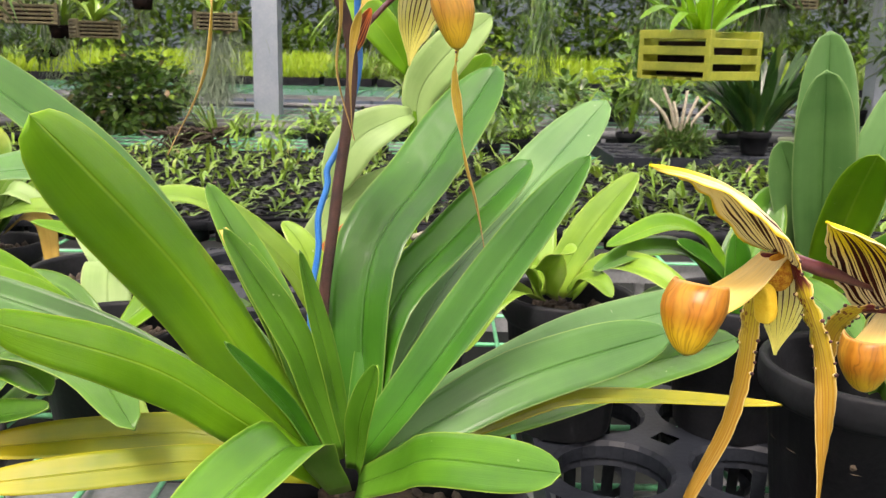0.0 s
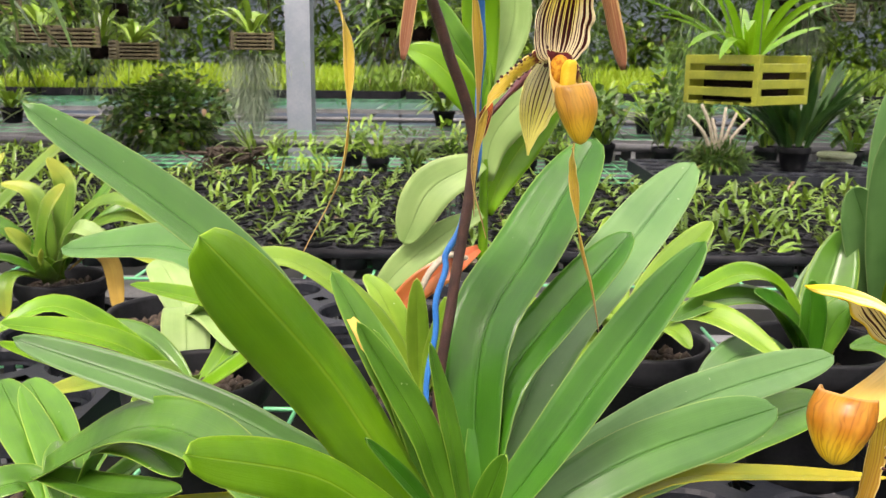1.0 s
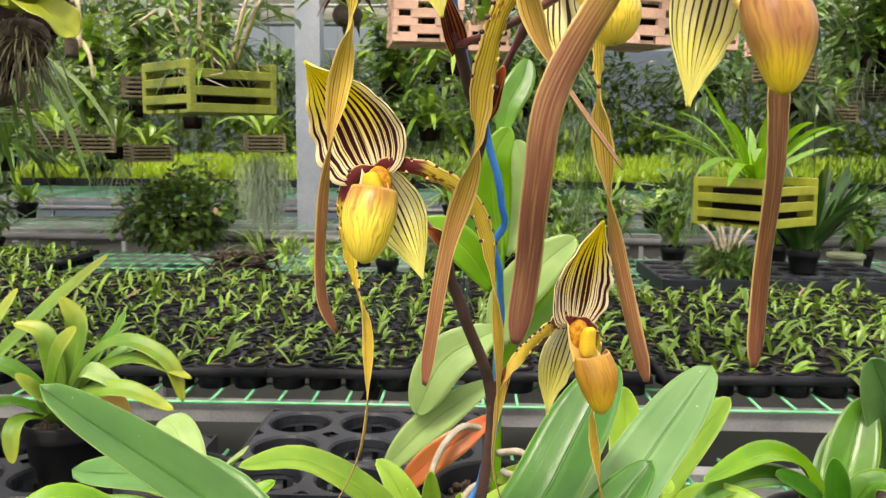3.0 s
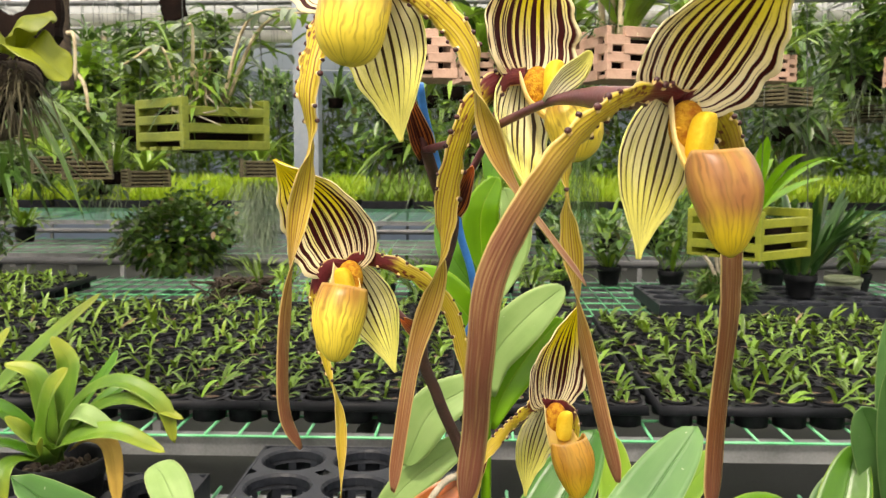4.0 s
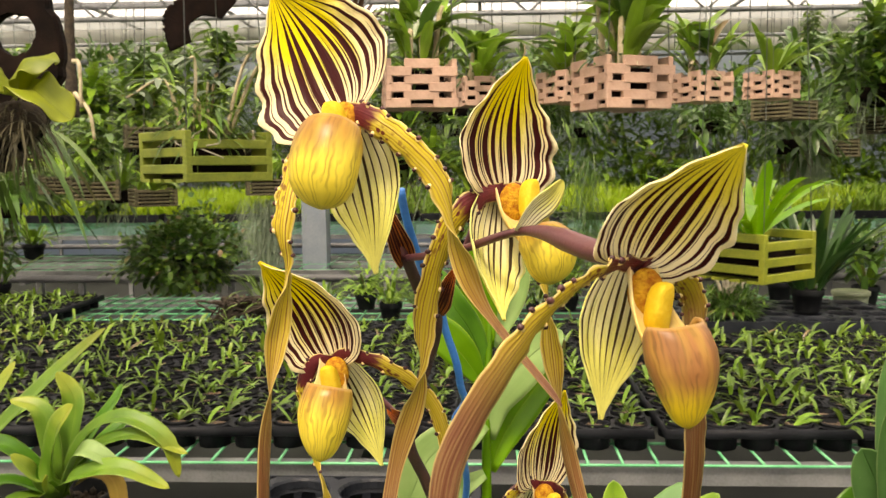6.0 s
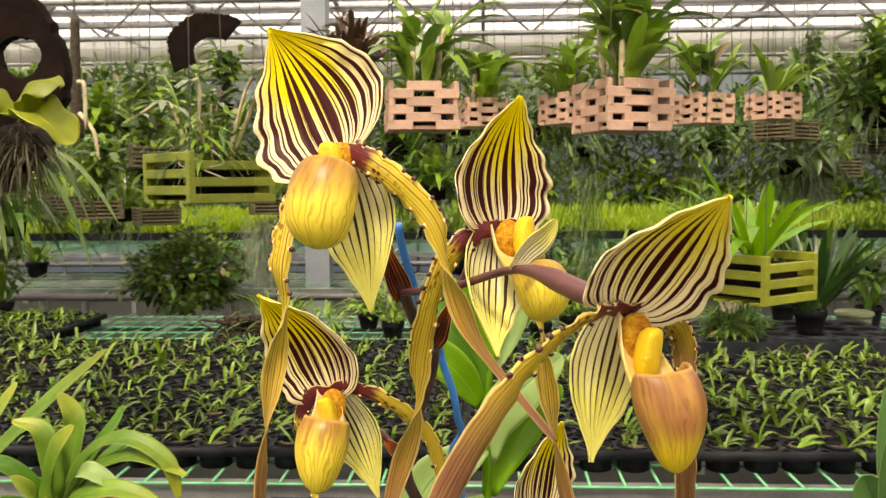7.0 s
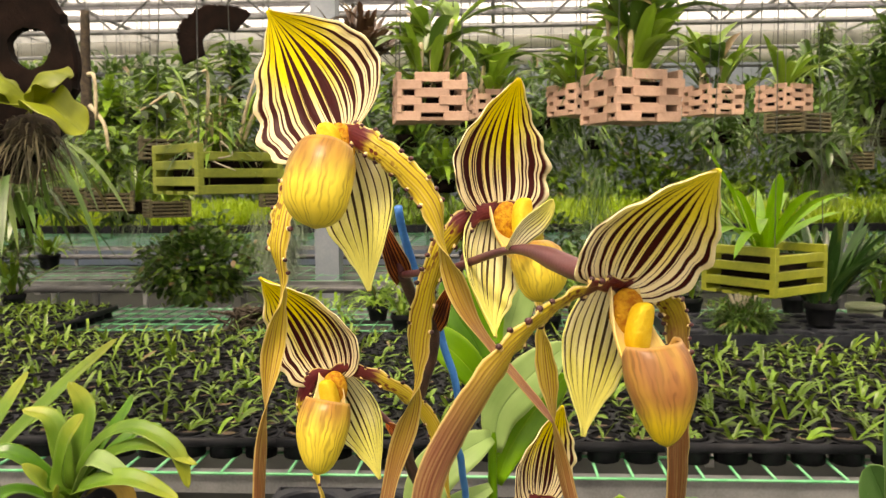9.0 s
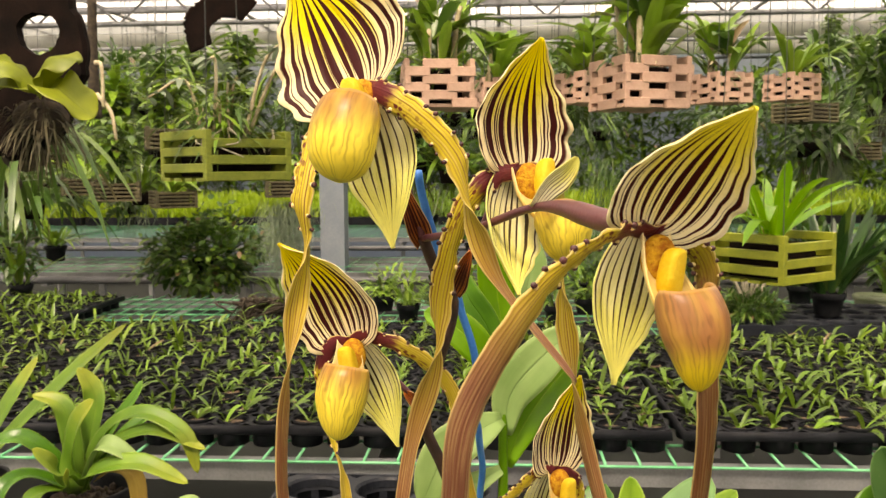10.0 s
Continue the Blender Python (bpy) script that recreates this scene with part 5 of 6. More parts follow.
def flower(plant, o, dorsal, syn, mouth, toe, stalk, left, right, dorsal_width, syn_width, pouch_width, petal_width=0.0085, turns=(1.5, -1.5), hood=None, taper=0.55, stout=0.0018, wart=0.00078, tones=(PETAL, PETAL), slipper=POUCH, plump=0.0, sway=0.0, ears=0.05, hue=DORSAL, under=None, label="striped yellow and maroon slipper orchid flower"):
    o, d, s, m, p = (Vector(q) for q in (o, dorsal, syn, mouth, toe))
    up = (d - s).normalized()
    front = (m + p) / 2 - o
    front = (front - up * front.dot(up)).normalized()
    fl = part("flower", tube("flower", stalk + [o], lambda f: 0.0014 + stout * max(0.0, min(1.0, (f - 0.5) / 0.15)) * (1 - 0.35 * max(0.0, (f - 0.7) / 0.3)), OVARY, 10, 40), plant, label)

    def add(name, data, material, text=""):
        return part(name, mesh_of(name, *data[:2], material, data[2]), fl, text)

    add("dorsal_sepal", sepal_data(o, d, dorsal_width, hood or front, 0.30, 0.018, sway=sway), hue, "pointed dorsal sepal striped maroon on yellow and cream")
    add("synsepal", sepal_data(o - front * 0.003, s, syn_width, under or front, 0.35, 0.010, SYNSEPAL_SHAPE, heart=0.0), SYNSEPAL, "pale yellow lower sepal with dark green veins")
    warts = []
    for pts, turn, tone in ((left, turns[0], tones[0]), (right, turns[1], tones[1])):
        data, edge = petal_data([o + front * 0.001, *pts], petal_width, Vector(under) if under else front, turn, taper)
        add("petal", data, tone, "long hanging twisted petal, yellow brown with maroon veins")
        for k, pair in enumerate(edge):
            for q, other in (pair, pair[::-1]):
                if (k + (q is pair[0])) % 2 == 0 and rng.uniform() < 0.85:
                    out = (q - other).normalized()
                    size = wart * rng.uniform(0.75, 1.25)
                    warts.append((*ball_data(q - out * 0.0008, size * 0.8, (1.2, 0.7, 1.2), 8, 5), 1))
                    warts.append((*ball_data(q - out * 0.0001, size * 0.95, (1.15, 0.75, 1.0), 9, 6), 0))
    tagged(part("wart_fringe", merged_mesh("wart_fringe", warts, [WART, CREAM]), fl, "small dark warts along the petal edges"), kind="stuff")
    add("pouch", pouch_data(m, p, o, pouch_width, front, plump, ears), slipper, "inflated amber and yellow slipper pouch")
    add("pouch_shank", shank_data(m, p, o, pouch_width, front), SHANK, "cream infolded lobes behind the pouch")
    side = up.cross(front).normalized()
    c = o + front * 0.005 - up * 0.003
    add("column", ball_data(c - up * 0.002 + side * 0.001, 0.0052 * pouch_width / 0.021, (1.0, 0.65, 1.4), 16, 12), COLUMN, "orange mottled throat")
    q = o + front * max(0.0078, min(0.02, 0.36 * ((m + p) / 2 - o).length)) - up * 0.0054
    stand = (up * 0.35 + Vector((0, 0, 0.65))).normalized()
    ahead = (front - stand * front.dot(stand)).normalized()
    rot = Matrix((stand.cross(ahead), ahead, stand)).transposed()
    big = pouch_width / 0.021
    v, f, u = ball_data((0, 0, 0), 1.0, (1, 1, 1), 20, 14)
    boxy = lambda c: math.copysign(abs(c) ** 0.6, c)
    v = [q + rot @ Vector((0.0036 * big * boxy(x) * (1 - 0.12 * z) + 0.0010 * big, 0.0030 * big * boxy(y) + 0.0012 * big * z * z, 0.0074 * big * boxy(z))) for x, y, z in v]
    add("staminode", (v, f, u), STAMINODE, "golden yellow shield in the flower's centre")
    return fl


# the main plant
main = potted("large flowering slipper orchid with strap leaves in a black pot", 0.03, 0.68, 0.805, 0.085, 0.14)
for base, mid, tip, width, mat, shape in (
    ((0.0, 0.655, 0.985), (-0.055, 0.615, 1.095), (-0.089, 0.567, 1.163), 0.042, LEAF_MID, dict(face=(0.35, -0.85, 0.5), fold=-0.9, peak=0.68)),
    ((0.0, 0.665, 0.985), (-0.104, 0.66, 1.135), (-0.190, 0.643, 1.207), 0.034, LEAF_BLUE, dict(face=(0.4, -0.5, 0.8))),
    ((0.004, 0.645, 0.985), (-0.048, 0.565, 1.068), (-0.075, 0.498, 1.109), 0.027, LEAF_MID, dict(face=(0.25, -0.75, 0.65), wave=0.05, fold=-0.3)),
    ((0.004, 0.66, 0.985), (-0.018, 0.668, 1.05), (-0.036, 0.672, 1.094), 0.018, LEAF, dict(face=(0.5, -0.8, 0.4), blunt=1.5)),
    ((-0.002, 0.675, 0.985), (-0.135, 0.70, 1.042), (-0.248, 0.72, 1.070), 0.024, LEAF_BLUE, dict(face=(0.1, -0.8, 0.7))),
    ((0.004, 0.665, 0.985), (-0.024, 0.672, 1.062), (-0.058, 0.682, 1.122), 0.024, LEAF, dict(face=(0.5, -0.8, 0.4), blunt=1.7)),
    ((0.010, 0.660, 0.985), (-0.012, 0.650, 1.055), (-0.040, 0.640, 1.108), 0.020, LEAF, dict(face=(0.5, -0.8, 0.4), blunt=1.4)),
    ((0.014, 0.660, 0.99), (0.005, 0.650, 1.045), (-0.006, 0.642, 1.098), 0.012, LEAF, dict(face=(0.5, -0.8, 0.4), blunt=1.3)),
    ((0.028, 0.668, 0.98), (0.140, 0.695, 1.008), (0.256, 0.722, 0.995), 0.013, LEAF_YELLOW, dict(face=(0, -0.4, 0.9), fold=0.5, blunt=1.5)),
    ((0.020, 0.645, 0.98), (0.058, 0.598, 1.018), (0.106, 0.56, 1.032), 0.028, LEAF, dict(face=(0, -0.75, 0.7), fold=0.12)),
    ((0.008, 0.640, 0.98), (-0.004, 0.585, 1.03), (-0.035, 0.52, 1.02), 0.036, LEAF, dict(face=(0, -0.4, 0.9))),
    ((0.0, 0.655, 0.98), (-0.06, 0.63, 0.998), (-0.145, 0.60, 1.0), 0.020, LEAF_YELLOW, dict(face=(0, -0.7, 0.7), fold=0.15)),
    ((-0.002, 0.665, 0.98), (-0.08, 0.675, 0.992), (-0.20, 0.70, 0.968), 0.024, LEAF_YELLOW, dict(face=(0, -0.7, 0.7))),
    ((0.006, 0.650, 0.985), (-0.012, 0.628, 1.03), (-0.032, 0.605, 1.066), 0.010, LEAF_DEEP, dict(face=(0.8, -0.5, 0.2), fold=0.6, blunt=1.4)),
    ((0.018, 0.650, 0.985), (0.022, 0.638, 1.02), (0.030, 0.63, 1.048), 0.016, LEAF, dict(face=(-0.4, -0.9, 0.3), blunt=1.5)),
    ((0.0, 0.68, 0.985), (-0.150, 0.755, 1.115), (-0.254, 0.80, 1.105), 0.036, LEAF_BLUE, dict(face=(0.1, -0.6, 0.8))),
    ((0.012, 0.70, 0.985), (0.02, 0.74, 1.04), (0.022, 0.76, 1.09), 0.026, LEAF_DEEP, dict(face=(-0.2, -0.9, 0.3))),
):
    b, m_, t_ = Vector(base), Vector(mid), Vector(tip)
    shape = dict(dict(peak=0.6, blunt=3.2, base=0.6, wave=0.015, fold=0.5), **shape)
    width *= 0.88
    leaf(main, [b, b.lerp(m_, 0.5) * 0.7 + (b * 0.25 + m_ * 0.5 + (2 * m_ - (b + t_) / 2) * 0.25) * 0.3, m_, t_], width, mat, **shape)

for pts, width, mat, shape in (
    ([(0.016, 0.690, 0.985), (0.019, 0.715, 1.076), (0.051, 0.760, 1.123), (0.091, 0.808, 1.180)], 0.043, LEAF_DEEP, dict(face=(-0.35, -0.8, 0.5))),
    ([(0.018, 0.685, 0.985), (0.031, 0.710, 1.048), (0.064, 0.745, 1.083), (0.112, 0.783, 1.125)], 0.030, LEAF_DEEP, dict(face=(-0.35, -0.8, 0.5))),
    ([(0.020, 0.695, 0.985), (0.061, 0.765, 1.051), (0.105, 0.830, 1.087), (0.176, 0.894, 1.156)], 0.044, LEAF_WAX, dict(face=(-0.3, -0.8, 0.55))),
    ([(0.018, 0.660, 0.985), (0.056, 0.668, 1.037), (0.085, 0.678, 1.077), (0.132, 0.690, 1.139)], 0.027, LEAF_DEEP, dict(face=(-0.5, -0.8, 0.35), fold=0.6, blunt=2.0)),
    ([(0.024, 0.660, 0.985), (0.065, 0.675, 1.005), (0.110, 0.690, 1.023), (0.187, 0.718, 1.038)], 0.033, LEAF_BLUE, dict(face=(-0.2, -0.85, 0.6), fold=0.25)),
    ([(0.026, 0.690, 0.985), (0.083, 0.720, 1.006), (0.157, 0.770, 1.022), (0.269, 0.840, 1.028)], 0.030, LEAF_WAX, dict(face=(-0.2, -0.8, 0.7))),
    ([(0.026, 0.690, 0.980), (0.108, 0.730, 0.987), (0.186, 0.790, 0.991), (0.273, 0.850, 0.992)], 0.040, LEAF, dict(face=(-0.1, -0.7, 0.8))),
):
    leaf(main, pts, width, mat, **dict(dict(peak=0.6, blunt=3.0, base=0.6, wave=0.015, fold=0.45), **shape))

leaf(main, [(-0.046, 0.662, 1.103), (-0.040, 0.655, 1.098), (-0.036, 0.652, 1.092), (-0.028, 0.65, 1.087)], 0.007, LEAF_DEAD, name="torn_edge", label="dry torn brown patch on a leaf", face=(0.3, -0.9, 0.3), wave=0.12, nu=6, nv=10)
spike = [(0.004, 0.69, 0.98), (-0.004, 0.70, 1.042), (0.004, 0.695, 1.11), (0.013, 0.69, 1.186), (-0.001, 0.67, 1.236), (-0.008, 0.652, 1.268), (0.006, 0.63, 1.318), (0.001, 0.61, 1.336), (-0.003, 0.595, 1.351)]
part("flower_spike", tube("flower_spike", spike, (0.0032, 0.0022), SCAPE, 10, 60), main, "dark purple hairy flower stem, zigzag at each flower")
wire = [(-0.0103, 0.697, 1.0319), (-0.0099, 0.697, 1.0548), (-0.0059, 0.697, 1.0842), (-0.0048, 0.697, 1.104), (-0.0006, 0.697, 1.1209), (0.0004, 0.697, 1.1302), (0.0079, 0.697, 1.1449), (0.0111, 0.697, 1.1609), (0.0159, 0.697, 1.1766), (0.0153, 0.697, 1.196), (0.0158, 0.6932, 1.2184), (0.0167, 0.6819, 1.2383), (0.015, 0.6688, 1.2563), (0.0125, 0.66, 1.27), (0.0165, 0.655, 1.281), (0.015, 0.65, 1.291), (0.011, 0.645, 1.309), (0.007, 0.64, 1.324), (0.002, 0.63, 1.338), (-0.003, 0.62, 1.356), (-0.006, 0.61, 1.376)]
part("support_wire", tube("support_wire", [p + Vector((0.0004 * math.sin(i * 0.5), 0, 0)) for i, p in enumerate(spline(wire, 150))], 0.0017, BLUE_WIRE, 10), main, "wavy blue plastic coated support wire")
for a, b, w in (((-0.003, 0.597, 1.349), (-0.010, 0.585, 1.372), 0.009), ((0.006, 0.622, 1.326), (0.014, 0.61, 1.345), 0.009), ((-0.006, 0.652, 1.270), (-0.017, 0.648, 1.279), 0.008), ((0.012, 0.69, 1.188), (0.022, 0.693, 1.208), 0.009)):
    a, b = Vector(a), Vector(b)
    leaf(main, [a, a.lerp(b, 0.5) + Vector((0, -0.002, 0)), b], w, BRACT, name="bract", label="small red brown bract", face=(0.3, -1, 0), fold=0.7, base=0.75, peak=0.3, blunt=1.0, nu=8, nv=12, thick=0.0005)

flower(main, (-0.017, 0.545, 1.401), (-0.041, 0.552, 1.441), (-0.007, 0.534, 1.353), (-0.017, 0.524, 1.396), (-0.020, 0.518, 1.373),
       [(-0.003, 0.596, 1.35), (-0.008, 0.59, 1.37), (-0.013, 0.572, 1.39)],
       [(-0.029, 0.54, 1.392), (-0.034, 0.53, 1.369), (-0.034, 0.535, 1.353), (-0.037, 0.535, 1.336), (-0.043, 0.54, 1.299), (-0.045, 0.545, 1.269), (-0.041, 0.55, 1.254)],
       [(-0.010, 0.535, 1.400), (0.003, 0.53, 1.391), (0.013, 0.53, 1.379), (0.018, 0.535, 1.36), (0.026, 0.54, 1.34), (0.05, 0.55, 1.308)], 0.050, 0.027, 0.021, taper=0.3, tones=(PETAL_LATE, PETAL_LATE), plump=1.0, sway=0.02, ears=0.0)
flower(main, (0.032, 0.58, 1.376), (0.040, 0.575, 1.421), (0.032, 0.545, 1.337), (0.044, 0.558, 1.364), (0.047, 0.552, 1.347),
       [(0.006, 0.622, 1.326), (0.011, 0.62, 1.338), (0.025, 0.60, 1.365)],
       [(0.024, 0.57, 1.374), (0.013, 0.565, 1.362), (0.006, 0.565, 1.337), (0.003, 0.57, 1.31), (-0.006, 0.575, 1.277), (-0.014, 0.58, 1.228)],
       [(0.042, 0.585, 1.374), (0.049, 0.60, 1.36), (0.049, 0.60, 1.338), (0.053, 0.60, 1.298), (0.059, 0.60, 1.268), (0.07, 0.60, 1.225)], 0.046, 0.027, 0.020, 0.0090, taper=0.2, tones=(PETAL_LATE, PETAL_LATE), plump=0.6, sway=-0.06)
flower(main, (0.061, 0.478, 1.362), (0.077, 0.452, 1.388), (0.053, 0.478, 1.325), (0.0668, 0.468, 1.3495), (0.0702, 0.465, 1.3268),
       [(-0.003, 0.595, 1.351), (0.016, 0.57, 1.356), (0.038, 0.54, 1.365), (0.053, 0.50, 1.363)],
       [(0.055, 0.47, 1.362), (0.044, 0.455, 1.359), (0.032, 0.445, 1.349), (0.019, 0.445, 1.327), (0.016, 0.45, 1.307), (0.015, 0.46, 1.288), (0.013, 0.465, 1.271)],
       [(0.068, 0.482, 1.361), (0.077, 0.492, 1.352), (0.078, 0.492, 1.337), (0.078, 0.49, 1.311), (0.076, 0.49, 1.286), (0.075, 0.49, 1.26)], 0.031, 0.0185, 0.0172, 0.0066, taper=0.10, turns=(0.15, -0.1), hood=(0.0034, -0.024, -0.02), under=(0.0034, -0.024, -0.02), wart=0.0007, tones=(PETAL_MAUVE, PETAL_MAROON), slipper=POUCH_AMBER, hue=DORSAL_LEMON)
flower(main, (-0.038, 0.635, 1.304), (-0.064, 0.618, 1.347), (-0.018, 0.632, 1.259), (-0.0362, 0.616, 1.2975), (-0.0402, 0.611, 1.268),
       [(-0.006, 0.652, 1.272), (-0.013, 0.65, 1.276), (-0.030, 0.645, 1.295)],
       [(-0.045, 0.635, 1.303), (-0.052, 0.64, 1.291), (-0.050, 0.645, 1.262), (-0.043, 0.645, 1.229), (-0.046, 0.645, 1.18), (-0.065, 0.645, 1.14)],
       [(-0.030, 0.63, 1.307), (-0.010, 0.62, 1.302), (0.006, 0.62, 1.286), (0.013, 0.625, 1.249), (0.014, 0.633, 1.205), (0.012, 0.635, 1.179), (0.019, 0.64, 1.149)], 0.042, 0.027, 0.022, taper=0.82, plump=0.25, sway=0.05, ears=0.0)
flower(main, (0.052, 0.69, 1.23), (0.063, 0.675, 1.280), (0.041, 0.695, 1.181), (0.059, 0.675, 1.217), (0.0645, 0.672, 1.189),
       [(0.012, 0.69, 1.187), (0.02, 0.694, 1.20), (0.041, 0.70, 1.222)],
       [(0.044, 0.685, 1.23), (0.026, 0.675, 1.216), (0.018, 0.67, 1.204), (0.014, 0.675, 1.176), (0.014, 0.68, 1.152)],
       [(0.059, 0.69, 1.228), (0.065, 0.70, 1.215), (0.065, 0.70, 1.194), (0.064, 0.695, 1.173), (0.069, 0.695, 1.137), (0.076, 0.695, 1.112), (0.082, 0.695, 1.083)], 0.036, 0.026, 0.021, taper=0.85, slipper=POUCH_OCHRE)

leaf(main, [(0.036, 0.541, 1.3645), (0.041, 0.541, 1.371), (0.046, 0.543, 1.375), (0.050, 0.545, 1.380)], 0.009, SYNSEPAL, name="bract", label="pale yellow folded bract", face=(0.5, -0.8, -0.3), fold=0.5, blunt=1.3, nu=8, nv=12, thick=0.0005)

# the flowers that lean out of the neighbouring pot
spike2 = [(0.40, 0.87, 0.95), (0.44, 0.80, 1.03), (0.43, 0.72, 1.09), (0.38, 0.68, 1.10), (0.33, 0.66, 1.09)]
part("flower_spike", tube("flower_spike", spike2, (0.004, 0.0025), SCAPE, 10, 40), t5, "purple flower stem bending sideways")
flower(t5, (0.196, 0.60, 1.111), (0.129, 0.55, 1.152), (0.203, 0.61, 1.064), (0.155, 0.565, 1.107), (0.149, 0.559, 1.081),
       [(0.33, 0.66, 1.09), (0.27, 0.64, 1.085), (0.22, 0.61, 1.102)],
       [(0.190, 0.602, 1.106), (0.191, 0.61, 1.079), (0.190, 0.61, 1.056), (0.185, 0.61, 1.029), (0.172, 0.615, 0.99), (0.165, 0.62, 0.95)],
       [(0.198, 0.598, 1.113), (0.206, 0.59, 1.092), (0.215, 0.59, 1.069), (0.219, 0.59, 1.042), (0.223, 0.595, 1.0), (0.224, 0.60, 0.95)], 0.034, 0.024, 0.025, 0.0095, taper=0.3, turns=(0.25, -0.6), tones=(PETAL_BROWN, PETAL_BROWN), hood=(-0.5, -0.12, -0.85), slipper=POUCH_BROWN, hue=DORSAL_PALE)
flower(t5, (0.262, 0.63, 1.079), (0.205, 0.58, 1.128), (0.278, 0.65, 1.031), (0.236, 0.598, 1.078), (0.238, 0.60, 1.052),
       [(0.33, 0.66, 1.09), (0.30, 0.65, 1.085)],
       [(0.245, 0.63, 1.078), (0.240, 0.64, 1.062), (0.241, 0.64, 1.034), (0.243, 0.64, 0.99)],
       [(0.27, 0.63, 1.08), (0.285, 0.63, 1.06), (0.295, 0.63, 1.03), (0.30, 0.63, 0.98)], 0.036, 0.026, 0.022, 0.0095, taper=0.3, turns=(0.25, -0.4), tones=(PETAL_BROWN, PETAL_BROWN), hood=(-0.5, -0.5, -0.7), slipper=POUCH_BROWN)


# ---- hanging baskets ----
def slat_basket(label, x, y, z_top, side, height, material, turn, tiers=4, plant=None, hang=3.42, group="hanging slat baskets", strip=None):
    """A square basket of stacked slats on wires, with what grows in it."""
    t = thing("hanging_basket", label, "hanging basket", group, at=(x, y, z_top - height))
    m = pose(x, y, z_top - height, 0, 0, turn)
    step = height / tiers
    thick = side * 0.075
    if tiers == 4:
        # courses of short slats laid like bricks, so that the openings lie in a chequer
        courses = 6
        rise = height / courses
        half = bevel_box("slat", side * 0.36, thick, rise * 1.24, material, 0.0012)
        short = bevel_box("slat", side * 0.50, thick, rise * 1.24, material, 0.0012)
        for k in range(courses):
            z = (k + 0.5) * rise
            for s in (-1, 1):
                for turn_by, odd in ((0, k % 2), (90, (k + 1) % 2)):
                    spots = ((0, short),) if odd else ((-0.32 * side, half), (0.32 * side, half))
                    for along, piece in spots:
                        part("slat", piece, t, m=m @ pose(0, 0, z, 0, 0, turn_by) @ pose(along + rng.normal() * 0.0015, s * (side - thick) / 2 + rng.normal() * 0.0008, 0, 0, 0, rng.normal() * 0.8))
    else:
        bar = bevel_box("slat", side, thick, step * 0.56, material, 0.0015)
        for k in range(tiers):
            z = (k + 0.3) * step
            for s in (-1, 1):
                part("slat", bar, t, m=m @ pose(0, s * (side - thick) / 2, z))
                part("slat", bar, t, m=m @ pose(s * (side - thick) / 2, 0, z + step * 0.5, 0, 0, 90))
    block = bevel_box("corner_block", thick * (0.8 if tiers == 4 else 0.95), thick * (0.8 if tiers == 4 else 0.95), height, material, 0.0015)
    for sx in (-1, 1):
        for sy in (-1, 1):
            part("corner_block", block, t, m=m @ pose(sx * (side - thick) / 2, sy * (side - thick) / 2, height / 2))
    part("base_slats", merged_mesh("base_slats", [box_data(-side / 2, side / 2, q - thick, q + thick, 0.0, 0.006) for q in np.linspace(-side * 0.36, side * 0.36, 4)], [material], False), t, m=m)
    v, f, u = box_data(-side * 0.34, side * 0.34, -side * 0.34, side * 0.34, 0.008, height * 0.80)
    part("potting_mix", mesh_of("potting_mix", v, f, FIBRE, u, False), t, "dark fibre mix", m=m)
    for sx in (-1, 1):
        for sy in (-1, 1):
            a = m @ Vector((sx * side * 0.46, sy * side * 0.46, height))
            part("hanger_wire", tube("hanger_wire", [a, (x + (a.x - x) * 0.25, y + (a.y - y) * 0.25, hang - 0.25), (x, y, hang)], 0.0011, STEEL, 5), t, "thin wire hanger")
    if plant:
        part("plant", plant(m @ pose(0, 0, height * 0.86)), t, "green leafy orchid growing in the basket")
    return t


def at(m, chunks, mats):
    return merged_mesh("plant", [moved(c, m) for c in chunks], mats)


def strappy(n, length, width, spread=0.8, droop=0.6, mats=(LEAF_FAR_LIGHT,)):
    return lambda m: at(m, [tuft(n, length, width, spread, droop, base=0.02, rows=8)], list(mats))


def canes(n, height, leaf_len, wide=0.55, mats=(LEAF_FAR, LEAF_FAR_LIGHT, LEAF_FAR)):
    """Leafy upright and arching canes."""

    def build(m):
        chunks = []
        for _ in range(n):
            a, r, h = rng.uniform(0, 6.3), rng.uniform(0.1, wide), height * rng.uniform(0.55, 1.1)
            top = Vector((math.cos(a) * r * h, math.sin(a) * r * h, h))
            pts = [Vector((math.cos(a) * 0.02, math.sin(a) * 0.02, 0)), top * 0.5 + Vector((0, 0, h * 0.12)), top]
            chunks.append((*tube_data(pts, (0.0034, 0.002), 5, 8), 2))
            line = spline(pts, 16)
            bases = [line[k] for k in range(2, 17)]
            k = len(bases)
            ways = np.stack([rng.normal(size=k), rng.normal(size=k), rng.uniform(0.0, 0.8, k)], 1)
            chunks.append(foliage([tuple(b) for b in bases], ways, leaf_len * rng.uniform(0.6, 1.1, k), leaf_len * 0.26, 0.45, slot=int(rng.uniform() < 0.65)))
        return at(m, chunks, list(mats))

    return build


